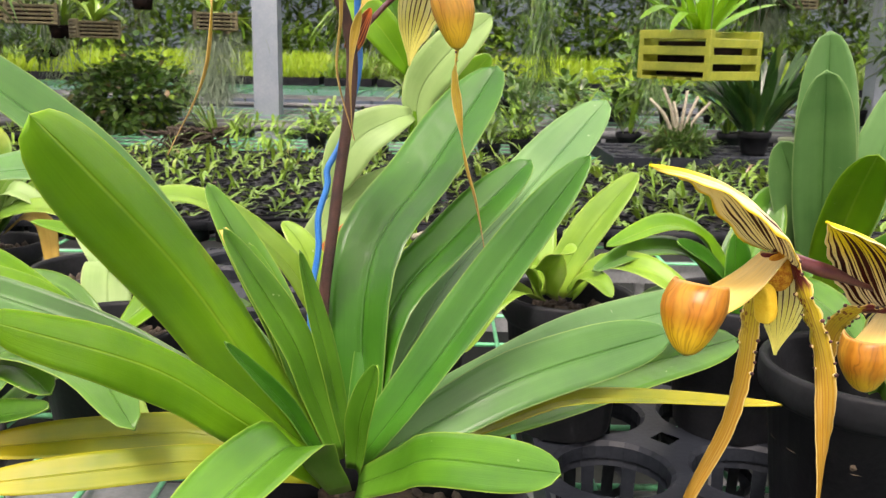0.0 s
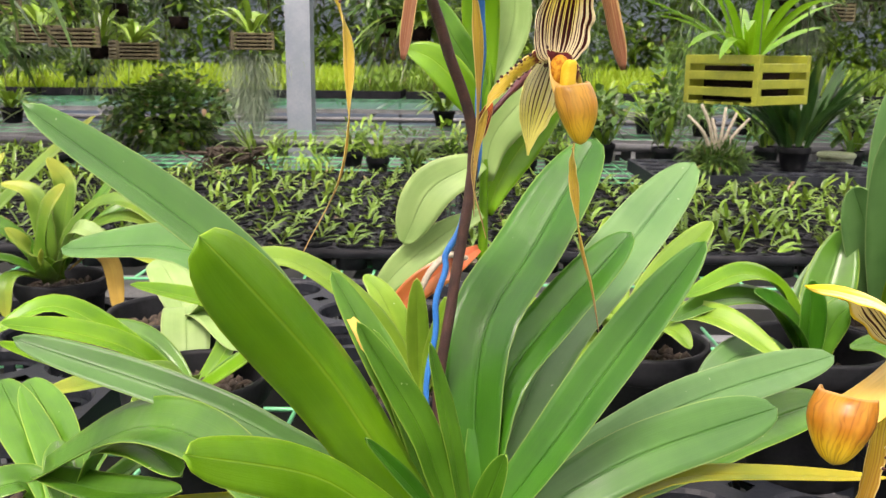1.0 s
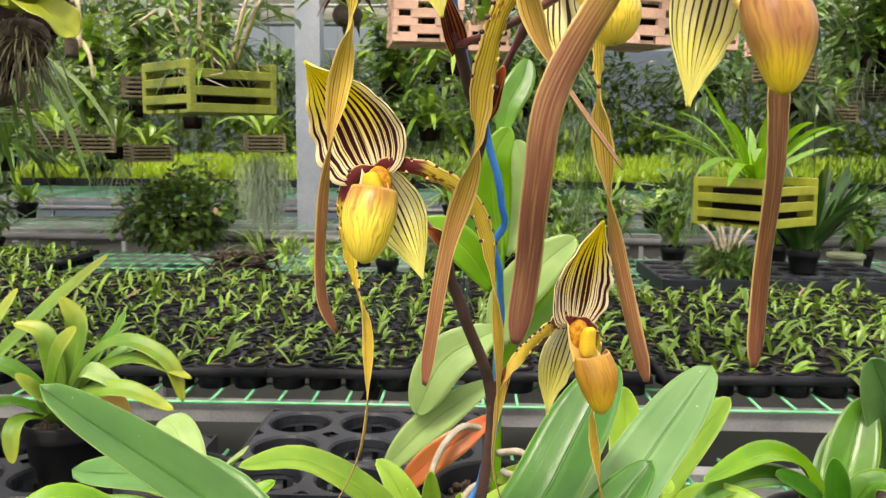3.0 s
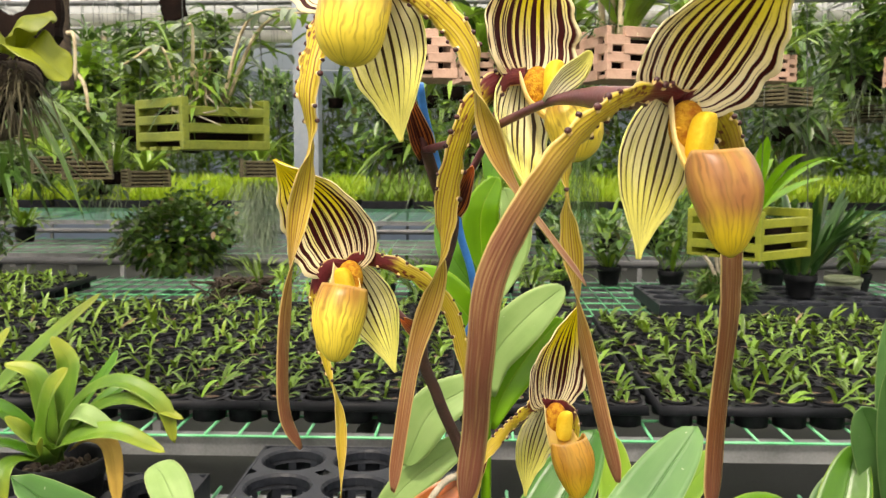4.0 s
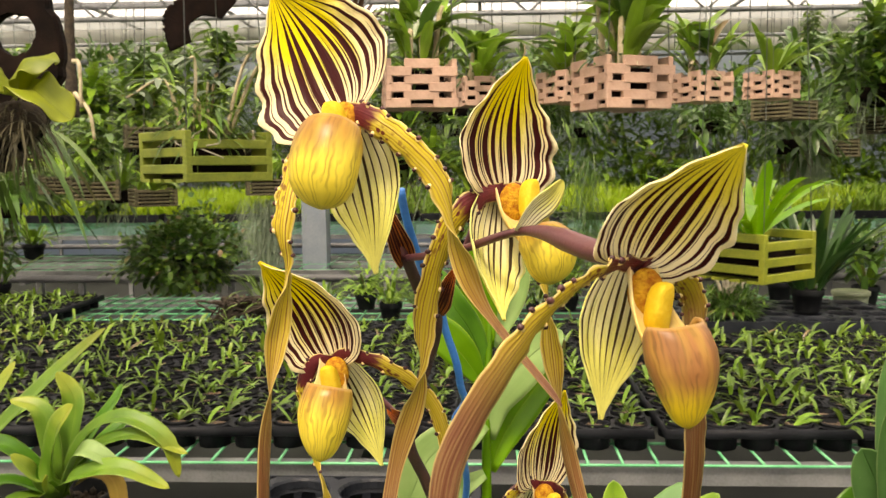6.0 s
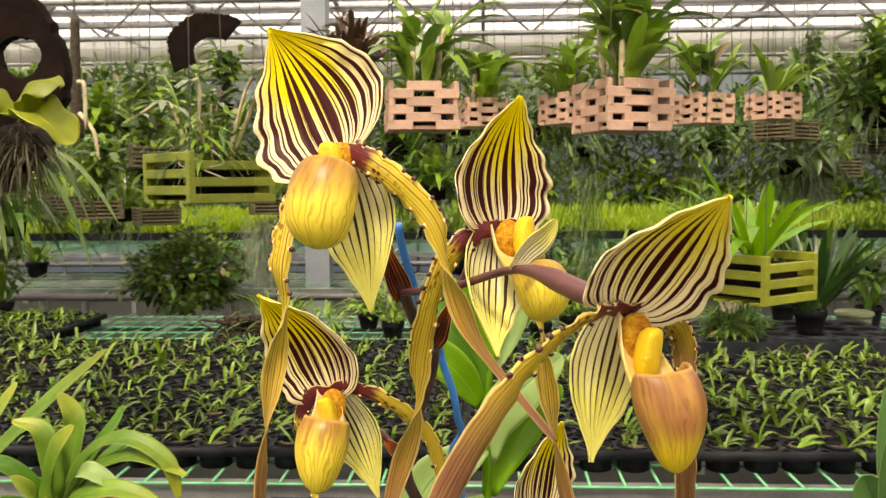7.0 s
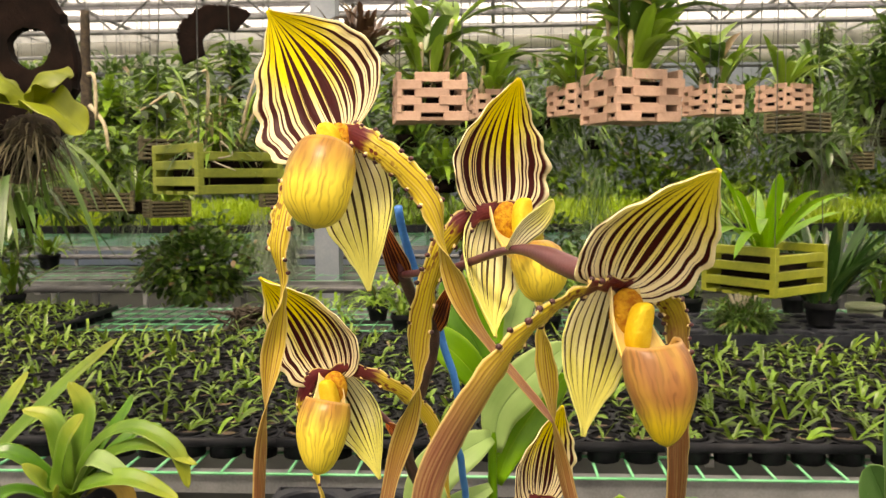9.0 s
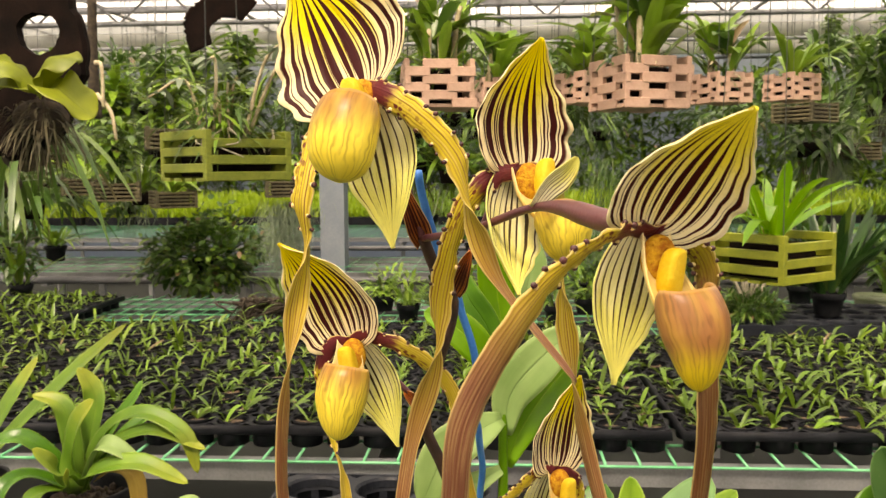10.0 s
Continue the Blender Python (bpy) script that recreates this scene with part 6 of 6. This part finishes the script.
def bulbs(n, height, leaf_len):
    """Pale tapering canes with strap leaves at their heads and round their feet."""

    def build(m):
        chunks = [tuft(13, leaf_len * 1.1, 0.026, 0.9, 0.5, base=0.03, rows=7), tuft(3, leaf_len * 0.5, 0.009, 1.0, 0.6, base=0.03, slot=2), cloud(70, (0, 0, 0.015), (0.05, 0.05, 0.025), 0.04, 0.007, 0.5, slot=1)]
        for k in range(n):
            a, h = 6.3 * k / n + rng.normal() * 0.4, height * rng.uniform(0.5, 1.1)
            lean = rng.uniform(0.05, 0.45) * h
            foot = Vector((math.cos(a) * 0.03, math.sin(a) * 0.03, -0.01))
            head = Vector((math.cos(a) * lean, math.sin(a) * lean, h))
            chunks.append((*tube_data([foot, foot.lerp(head, 0.55) + Vector((0, 0, 0.03)), head], (0.0065, 0.004), 7, 10), 2))
            chunks.append(tuft(6, leaf_len, 0.034, 1.0, 0.5, tuple(head - Vector((0, 0, 0.015))), 0.006, slot=int(rng.uniform() < 0.3), rows=7))
            if rng.uniform() < 0.6:
                chunks.append(tuft(2, leaf_len * 0.8, 0.03, 1.0, 0.7, tuple(foot.lerp(head, 0.5) + Vector((0, 0, 0.02))), 0.006, rows=7))
        roots = np.stack([rng.normal(size=6) * 0.025, rng.normal(size=6) * 0.025, np.zeros(6)], 1)
        chunks.append(foliage(roots, np.stack([rng.normal(size=6), rng.normal(size=6), rng.uniform(0.2, 1.0, 6)], 1), 0.06, 0.004, 0.8, slot=2))
        return at(m, chunks, [LEAF_FAR_LIGHT, LEAF_FAR, STRAW])

    return build


slat_basket("bright lime green plastic slat basket with a strappy orchid", 0.612, 2.19, 1.238, 0.185, 0.10, BASKET_GREEN, 38, 3, strappy(20, 0.36, 0.026, 1.0, 0.40, mats=(LEAF_MID,)))
def mixed_orchids(m):
    """A tangle of thin leafy canes, drooping leaves, dry bits and roots."""
    chunks = []
    for k in range(15):
        a, h = rng.uniform(0, 6.3), rng.uniform(0.08, 0.24)
        r = rng.uniform(0.3, 1.3) * h
        pts = [Vector((math.cos(a) * 0.04, math.sin(a) * 0.04, 0)), Vector((math.cos(a) * r * 0.5, math.sin(a) * r * 0.5, h * 0.75)), Vector((math.cos(a) * r, math.sin(a) * r, h * rng.uniform(0.5, 1.0)))]
        chunks.append((*tube_data(pts, (0.004, 0.002), 5, 10), int(rng.choice([1, 1, 2]))))
        line = spline(pts, 12)[4 : 13]
        ways = np.stack([rng.normal(size=len(line)), rng.normal(size=len(line)), rng.uniform(-0.3, 0.8, len(line))], 1)
        chunks.append(foliage([tuple(p) for p in line], ways, rng.uniform(0.04, 0.09, len(line)), 0.013, 0.4, slot=int(rng.choice([0, 1, 1, 3]))))
    chunks.append(tuft(22, 0.1, 0.008, 1.2, 0.7, base=0.05, slot=1))
    chunks.append(cloud(220, (0, 0, 0.03), (0.1, 0.1, 0.045), 0.05, 0.006, 0.6, slot=0))
    chunks.append(cloud(40, (0, 0, 0.02), (0.08, 0.08, 0.03), 0.035, 0.004, 0.3, slot=2))
    return at(m, chunks, [LEAF_FAR, LEAF_FAR_LIGHT, STRAW, LEAF_GREY])


olive = slat_basket("olive green plastic slat basket with a leafy orchid and roots", -0.485, 1.87, 1.449, 0.175, 0.088, BASKET_OLIVE, 47, 3, mixed_orchids)
for k in range(16):
    a = rng.uniform(0, 6.3)
    x, y = -0.485 + 0.088 * math.cos(a), 1.87 + 0.088 * math.sin(a)
    part("aerial_root", tube("aerial_root", [(x, y, 1.455), (x + rng.normal() * 0.012, y - 0.012, 1.43), (x + rng.normal() * 0.02, y - 0.012, 1.395 + rng.uniform(0, 0.03))], (0.0018, 0.0012), ROOT, 6, 12), olive, "pale wandering root")
for x, y, z, s, turn, plant in (
    (-0.095, 1.93, 1.578, 0.128, 10, bulbs(5, 0.11, 0.17)), (0.275, 1.88, 1.572, 0.132, 22, bulbs(6, 0.13, 0.19)), (0.56, 2.45, 1.605, 0.105, 25, bulbs(4, 0.1, 0.15)),
    (0.985, 3.25, 1.685, 0.128, 30, strappy(16, 0.3, 0.03)), (0.02, 2.5, 1.605, 0.105, 15, bulbs(5, 0.11, 0.15)), (0.225, 2.35, 1.60, 0.105, 35, bulbs(4, 0.1, 0.13)), (1.5, 3.3, 1.69, 0.15, 20, canes(10, 0.3, 0.12))):
    slat_basket("terracotta coloured slat basket hung on wires with a leafy orchid", x, y, z, s, s * 0.66, BASKET_CLAY, turn, 4, plant, group="terracotta hanging baskets")
for x, y, z, plant in ((-1.6, 4.5, 1.29, strappy(18, 0.3, 0.03)), (-1.66, 4.0, 1.34, canes(8, 0.3, 0.12)), (-1.03, 4.5, 1.34, strappy(16, 0.35, 0.035)), (-1.25, 3.6, 1.55, canes(10, 0.3, 0.12)), (-1.95, 4.3, 1.36, strappy(16, 0.35, 0.03)), (-2.3, 4.6, 1.5, canes(9, 0.3, 0.12)), (1.7, 4.6, 1.5, strappy(18, 0.3, 0.03)), (1.35, 4.2, 1.66, canes(10, 0.3, 0.1)), (2.1, 4.9, 1.62, strappy(20, 0.3, 0.03))):
    slat_basket("weathered dark slat basket hung on wires with a leafy orchid", x, y, z, 0.2, 0.085, BASKET_DARK, rng.uniform(10, 40), 5, plant, group="dark hanging baskets")

# grey hair-like moss under one basket, and on the right
for x, y, z, r, h in ((-1.03, 4.5, 1.25, 0.13, 0.30), (1.62, 4.6, 1.64, 0.12, 0.30), (0.9, 3.8, 1.4, 0.08, 0.4), (0.45, 3.9, 1.45, 0.09, 0.42)):
    n = 1500 if abs(x) > 1 else 500
    d = rng.uniform(0, 1, n)
    b = np.stack([x + rng.normal(size=n) * r * (0.55 - 0.3 * d), y + rng.normal(size=n) * r * 0.45, z - d * h], 1)
    w = np.stack([rng.normal(size=n), rng.normal(size=n), -0.6 + rng.normal(size=n) * 0.6], 1)
    tagged(part("hanging_moss", merged_mesh("hanging_moss", [foliage(b, w, rng.uniform(0.03, 0.1, n), 0.0026, 0.9)], [LEAF_GREY if x != 0.9 and x != 0.45 else LEAF_FAR])), "hanging curtain of thin grey green air plant strands", "air plant", "air plants", "stuff")


# ---- fern-fibre mounts hung on the left ----
def ring_mount(x, y, z, outer, inner, turn, sweep=(0, 360), tall=1.0, shift=(0.0, 0.0)):
    t = thing("fibre_mount", "dark curved tree fern fibre mount hung on a wire", "plant mount", "fibre mounts", at=(x, y, z))
    n, v, f, u = 72, [], [], []
    for k in range(n + 1):
        w = radians(sweep[0] + (sweep[1] - sweep[0]) * k / n)
        wob = 1 + 0.04 * math.sin(3 * w) + 0.02 * math.sin(7 * w + 1) + 0.015 * rng.normal() * (0 < k < n)
        c, s = math.cos(w), math.sin(w)
        for r, d in ((inner * wob, -0.012), (outer * wob * 0.96, -0.016), (outer * wob, -0.008), (outer * wob, 0.008), (outer * wob * 0.96, 0.016), (inner * wob, 0.012)):
            near = r == inner * wob
            v.append((r * c + (shift[0] if near else 0), d, r * s * (1.0 if near else tall) + (shift[1] if near else 0)))
            u.append((k / n, d))
    for k in range(n):
        f += [(k * 6 + a, k * 6 + (a + 1) % 6, (k + 1) * 6 + (a + 1) % 6, (k + 1) * 6 + a) for a in range(6)]
    part("fibre_ring", mesh_of("fibre_ring", v, f, FIBRE, u, False), t, "dark brown fibre ring", m=pose(x, y, z, 0, 0, turn))
    part("hanger_wire", tube("hanger_wire", [(x, y, z + outer * tall), (x, y, 3.42)], 0.0012, STEEL, 5), t)
    return t


mount = ring_mount(-0.685, 1.52, 1.545, 0.105, 0.03, 8, tall=1.35, shift=(0.04, 0.035))
root = Vector((-0.615, 1.47, 1.492))
for mid, tip, w, fold in (((-0.59, 1.44, 1.53), (-0.545, 1.43, 1.528), 0.062, -0.4), ((-0.575, 1.43, 1.495), (-0.53, 1.44, 1.452), 0.06, 0.5), ((-0.645, 1.44, 1.525), (-0.69, 1.43, 1.53), 0.06, -0.4), ((-0.65, 1.44, 1.50), (-0.72, 1.44, 1.475), 0.055, 0.4)):
    leaf(mount, [root, mid, tip], w, FROND, name="shield_frond", label="broad yellow green shield frond", base=0.7, peak=0.6, blunt=3.0, wave=0.07, fold=fold, nu=14, nv=30)
v, f, u = ball_data((-0.635, 1.495, 1.455), 0.036, (1.2, 0.6, 0.8), 14, 8)
part("moss_ball", mesh_of("moss_ball", v, f, BARK, u), mount, "brown sphagnum clump")
tagged(part("root_fringe", merged_mesh("root_fringe", [cloud(260, (-0.635, 1.49, 1.45), (0.045, 0.03, 0.034), 0.045, 0.0025, 1.0)], [BASKET_DARK]), mount, "hanging brown roots"), kind="stuff")

pole = thing("bark_mount", "grey brown bark pole mount hung on a wire with pale roots", "plant mount", at=(-1.03, 2.5, 1.66))
part("bark_pole", tube("bark_pole", [(-1.03, 2.5, 1.52), (-1.032, 2.5, 1.66), (-1.027, 2.5, 1.825)], (0.017, 0.011), BARK, 10, 20), pole, "rough grey brown bark pole")
for pts in ([(-1.01, 2.47, 1.66), (-0.985, 2.45, 1.645), (-0.985, 2.45, 1.54)], [(-1.01, 2.47, 1.58), (-0.965, 2.45, 1.53), (-0.955, 2.45, 1.46)]):
    part("root", tube("root", pts, (0.006, 0.004), STRAW, 7, 14), pole, "pale hanging root")
part("hanger_wire", tube("hanger_wire", [(-1.027, 2.5, 1.82), (-1.027, 2.5, 3.42)], 0.0012, STEEL, 5), pole)
ring_mount(-0.70, 2.6, 1.742, 0.115, 0.05, 15, (50, 205))

# a bronze-leaved plant hung in front of the post
bronze = thing("hanging_orchid", "bronze brown leaved orchid hung on a wire", "orchid", at=(-0.41, 3.1, 1.70))
part("leaves", merged_mesh("leaves", [tuft(46, 0.26, 0.026, 0.75, 0.35, (-0.41, 3.1, 1.74), 0.03, rows=7), cloud(60, (-0.41, 3.1, 1.84), (0.09, 0.08, 0.10), 0.10, 0.024, 0.4)], [LEAF_BRONZE]), bronze, "narrow bronze brown leaves")
part("root_ball", mesh_of("root_ball", *ball_data((-0.41, 3.1, 1.71), 0.05, (1, 1, 0.8))[:2], BARK), bronze)
part("hanger_wire", tube("hanger_wire", [(-0.41, 3.1, 1.72), (-0.41, 3.1, 3.42)], 0.0012, STEEL, 5), bronze)

# a fine-leaved plant hung at the far left
for x, y, z, n, l in ((-1.0, 2.1, 1.42, 60, 0.34), (-1.35, 2.6, 1.35, 50, 0.38)):
    t = thing("hanging_orchid", "hanging orchid with long narrow drooping leaves", "orchid", "long leaved hanging orchids", at=(x, y, z))
    part("leaves", merged_mesh("leaves", [tuft(n, l, 0.016, 1.2, 0.9, (x, y, z), 0.03, rows=9)], [LEAF_FAR]), t, "long narrow drooping leaves")
    part("root_ball", mesh_of("root_ball", *ball_data((x, y, z), 0.05, (1, 1, 0.8))[:2], BARK), t)
    part("hanger_wire", tube("hanger_wire", [(x, y, z), (x, y, 3.42)], 0.0012, STEEL, 5), t)


# ---- plants on the benches behind ----
def bench_plant(name, label, category, chunks, mats, x, y, z, pot_r=0.09, pot_h=0.12, group="plants on the far benches"):
    t = thing(name, label, category, group, at=(x, y, z))
    part("pot", pot_mesh(pot_r, pot_h), t, "black plastic pot", m=pose(x, y, z))
    part("leaves", merged_mesh("leaves", [moved(c, Matrix.Translation((x, y, z + pot_h - 0.01))) for c in chunks], mats), t)
    return t


bush = thing("bush", "rounded dark green bush of small leaves on the far bench", "bush", at=(-1.76, 5.42, 0.745))
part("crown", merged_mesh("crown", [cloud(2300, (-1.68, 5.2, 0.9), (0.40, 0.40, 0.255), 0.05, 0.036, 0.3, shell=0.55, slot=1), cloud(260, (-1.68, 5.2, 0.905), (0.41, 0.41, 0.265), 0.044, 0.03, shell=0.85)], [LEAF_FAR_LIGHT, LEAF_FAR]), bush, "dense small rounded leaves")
part("pot", pot_mesh(0.11, 0.12), bush, "black plastic pot", m=pose(-1.76, 5.42, 0.745))
for a in np.arange(0, 6.2, 0.5):
    part("twig", tube("twig", [(-1.76, 5.42, 0.85), (-1.76 + 0.3 * math.cos(a), 5.42 + 0.25 * math.sin(a), 0.98 + 0.1 * math.sin(a * 3))], (0.006, 0.002), BARK, 5), bush)

bench_plant("potted_plant", "dark green strappy plant in a black pot standing on a carrier", "plant", [tuft(95, 0.40, 0.034, 0.65, 0.25, base=0.05, rows=7)], [LEAF_DARK], 1.26, 3.62, 0.825, 0.062, 0.085)
drift = thing("driftwood_clump", "mossy clump with pale bare canes on the carrier", "orchid clump", at=(0.945, 3.55, 0.825))
part("moss", merged_mesh("moss", [cloud(900, (0.945, 3.55, 0.865), (0.13, 0.11, 0.065), 0.055, 0.009, 0.2, shell=0.3)], [LEAF_FAR]), drift)
for a, h in ((-1.0, 0.13), (-0.6, 0.17), (-0.25, 0.12), (0.15, 0.16), (0.5, 0.14), (0.9, 0.12)):
    part("cane", tube("cane", [(0.945 + a * 0.02, 3.54, 0.88), (0.945 + a * 0.06, 3.52, 0.90 + h * 0.5), (0.945 + a * 0.12, 3.53, 0.90 + h)], (0.0085, 0.0055), ROOT, 7, 8), drift, "pale bare cane")
tub = thing("storage_tub", "small pale green plastic tub standing on the mesh", "tub", at=(1.56, 3.95, 0.748))
part("body", merged_mesh("body", [lathe_data([(0.002, 0.0), (0.058, 0.0), (0.062, 0.006), (0.070, 0.095), (0.066, 0.095), (0.058, 0.01), (0.002, 0.008)], 28)], [TUB]), tub, m=pose(1.56, 3.95, 0.748))
part("lid", merged_mesh("lid", [lathe_data([(0.076, 0.090), (0.077, 0.104), (0.070, 0.108), (0.060, 0.104), (0.002, 0.105)], 28)], [TUB]), tub, "pale green lid", m=pose(1.56, 3.95, 0.748))
mound = thing("root_mound", "brown root clump with mossy shoots on the mesh", "root clump", at=(-0.9, 3.78, 0.75))
knots = []
for k in range(44):
    a = rng.uniform(0, 6.3)
    knots.append((*tube_data([(-0.95 + rng.normal() * 0.05, 3.78 + rng.normal() * 0.03, 0.80 + rng.uniform(0, 0.05)), (-0.95 + rng.normal() * 0.09, 3.76 + rng.normal() * 0.05, 0.83 + rng.uniform(0, 0.04)), (-0.95 + 0.17 * math.cos(a), 3.78 + 0.08 * math.sin(a), 0.76)], (0.007, 0.0025), 6, 10), 0))
tagged(part("root_tangle", merged_mesh("root_tangle", knots, [BARK]), mound, "tangle of brown roots"), kind="stuff")
part("grass_tuft", merged_mesh("grass_tuft", [tuft(40, 0.16, 0.012, 1.2, 0.4, (-0.85, 3.8, 0.83), 0.08)], [LEAF_SEEDLING]), mound)
tagged(part("moss", merged_mesh("moss", [cloud(160, (-0.7, 3.85, 0.84), (0.25, 0.16, 0.06), 0.07, 0.012)], [LEAF_SEEDLING]), mound), kind="stuff")

mats = [LEAF_FAR, LEAF_FAR_LIGHT, LEAF_SEEDLING]
k = 0
for x in np.arange(-0.55, 0.5, 0.16):
    bench_plant("potted_plant", "small bushy green plant in a black pot", "plant", [tuft(26, 0.22, 0.016, 1.1, 0.5, base=0.03, slot=k % 3), cloud(60, (0, 0, 0.08), (0.09, 0.09, 0.08), 0.05, 0.014, slot=(k + 1) % 3)], mats, x + rng.normal() * 0.03, 4.05 + rng.normal() * 0.15, 0.745, 0.05, 0.07, group="small bushy plants")
    k += 1
for x, y, h, n in ((0.92, 4.3, 0.42, 150), (0.42, 4.35, 0.26, 110), (1.42, 4.4, 0.36, 130), (0.66, 4.45, 0.30, 100), (-2.35, 4.4, 0.34, 120), (1.75, 4.25, 0.28, 110)):
    bench_plant("potted_shrub", "leafy dark green shrub in a black pot on the mesh", "shrub", [cloud(n, (0, 0, h * 0.55), (0.12, 0.12, h * 0.5), 0.075, 0.03, 0.3, shell=0.2, up=0.5, rows=5), tuft(14, h * 0.9, 0.022, 0.7, 0.3, base=0.03, slot=1)], mats, x, y, 0.745, 0.06, 0.09, group="leafy shrubs behind the trays")
for x in np.arange(-3.9, 4.0, 0.34):
    if -2.6 < x < -0.3 and rng.uniform() < 0.75 or abs(x + 1.75) < 1.15:
        continue
    y = 6.3 + rng.uniform(-0.35, 0.3)
    kind = k % 4
    chunk = [tuft(34, 0.34, 0.028, 1.0, 0.55, base=0.04, slot=kind % 3, rows=7)] if kind else [cloud(220, (0, 0, 0.14), (0.17, 0.15, 0.15), 0.06, 0.03, slot=0)]
    bench_plant("potted_plant", "leafy green plant in a black pot on the far bench", "plant", chunk, mats, x, y, 0.745, 0.08, 0.11)
    k += 1

# flats of lime green seedlings
for x in np.arange(-5.4, 5.6, 0.62):
    for y in (10.9, 11.6, 12.3):
        lush = -3.9 < x < -1.1 or 0.5 < x < 3.2 or (abs(x) > 2.4 and rng.uniform() < 0.5)
        t = thing("seedling_flat", "black flat full of lime green young plants" if lush else "black flat of mixed green young plants", "seedling flat", "flats on the rear bench", at=(x, y, 0.745))
        part("flat", bevel_box("flat", 0.56, 0.6, 0.09, TRAY, 0.006), t, "black plastic flat", m=pose(x, y, 0.79))
        n = 260
        b = np.stack([x + rng.uniform(-0.27, 0.27, n), y + rng.uniform(-0.28, 0.28, n), np.full(n, 0.83)], 1)
        w = np.stack([rng.normal(size=n) * 0.5, rng.normal(size=n) * 0.5, np.ones(n)], 1)
        tagged(part("young_growth", merged_mesh("young_growth", [foliage(b, w, rng.uniform(0.14, 0.3, n) * (1.5 if y > 11.5 else 1.0), 0.026, 0.2)], [FLAT_LIME if lush else LEAF_FAR_LIGHT]), t, "dense upright young leaves"), kind="stuff")

# hanging greenery further back
for k in range(210):
    y = rng.uniform(4.4, 10.5)
    x, z = rng.uniform(-0.62, 0.64) * y, 1.08 + rng.uniform(0, 0.15) * y
    clear_view = -0.34 * y < x < 0.27 * y and z < 1.13 + 0.045 * y
    if clear_view or (7.0 < y < 10.4 and -4.4 < x < 3.0) or (abs(x + 0.181 * y) < 0.24 and y < 6.2):
        continue
    s = rng.uniform(0.8, 1.25)
    if 0.26 * y < x < 0.50 * y and z < 1.12 + 0.07 * y:
        z += 0.09 * y
    t = thing("hanging_orchid", ("leafy green orchid in a dark basket hung on a wire", "strappy green orchid hung on a wire with trailing roots", "bushy dark green orchid hung on a wire")[k % 3], "orchid", "hanging orchids in the background", at=(x, y, z))
    if k % 3 == 0:
        c = canes(11, 0.36 * s, 0.14 * s)(pose(x, y, z))
    elif k % 3 == 1:
        c = strappy(34, 0.42 * s, 0.034, 1.1, 0.8, mats=(LEAF_FAR_LIGHT if k % 2 else LEAF_FAR,))(pose(x, y, z))
    else:
        c = at(pose(x, y, z), [cloud(230, (0, 0, 0.08), (0.24 * s, 0.22 * s, 0.2 * s), 0.09, 0.03)], [LEAF_FAR])
    part("leaves", c, t)
    part("basket", mesh_of("basket", *lathe_data([(0.035, -0.07), (0.05, -0.068), (0.06, 0.0), (0.055, 0.0), (0.045, -0.06), (0.001, -0.06)], 14)[:2], FIBRE), t, "dark basket", m=pose(x, y, z))
    n = 18
    b = np.stack([x + rng.normal(size=n) * 0.05, y + rng.normal(size=n) * 0.05, np.full(n, z - 0.06)], 1)
    w = np.stack([rng.normal(size=n) * 0.3, rng.normal(size=n) * 0.3, -np.ones(n)], 1)
    tagged(part("root_fringe", merged_mesh("roots", [foliage(b, w, rng.uniform(0.08, 0.28, n), 0.004, 0.0)], [LEAF_GREY if k % 2 else BASKET_DARK]), t, "trailing thin roots"), kind="stuff")
    part("hanger_wire", tube("hanger_wire", [(x, y, z), (x, y, 3.42)], 0.0015, STEEL, 5), t)

# a deep green hedge of foliage plants closes the far end
for y, n, z0, z1 in ((13.15, 4500, 0.8, 1.9), (13.75, 12500, 0.6, 2.8)):
    b = np.stack([rng.uniform(-8.6, 8.6, n), y + rng.normal(size=n) * 0.25, z0 + (z1 - z0) * rng.uniform(size=n) ** 0.9], 1)
    b[:, 2] -= 0.25 * (1 + np.sin(b[:, 0] * 2.3 + y)) * (b[:, 2] - z0) / (z1 - z0)
    w = np.stack([rng.normal(size=n), rng.normal(size=n) - 0.4, rng.uniform(-0.3, 1.2, n)], 1)
    tagged(part("hedge", merged_mesh("hedge", [foliage(b, w, rng.uniform(0.15, 0.42, n), rng.uniform(0.03, 0.09, n), 0.4, slot=0)], [LEAF_FAR_LIGHT])), "dense green wall of foliage plants at the end of the house", "foliage", kind="stuff")
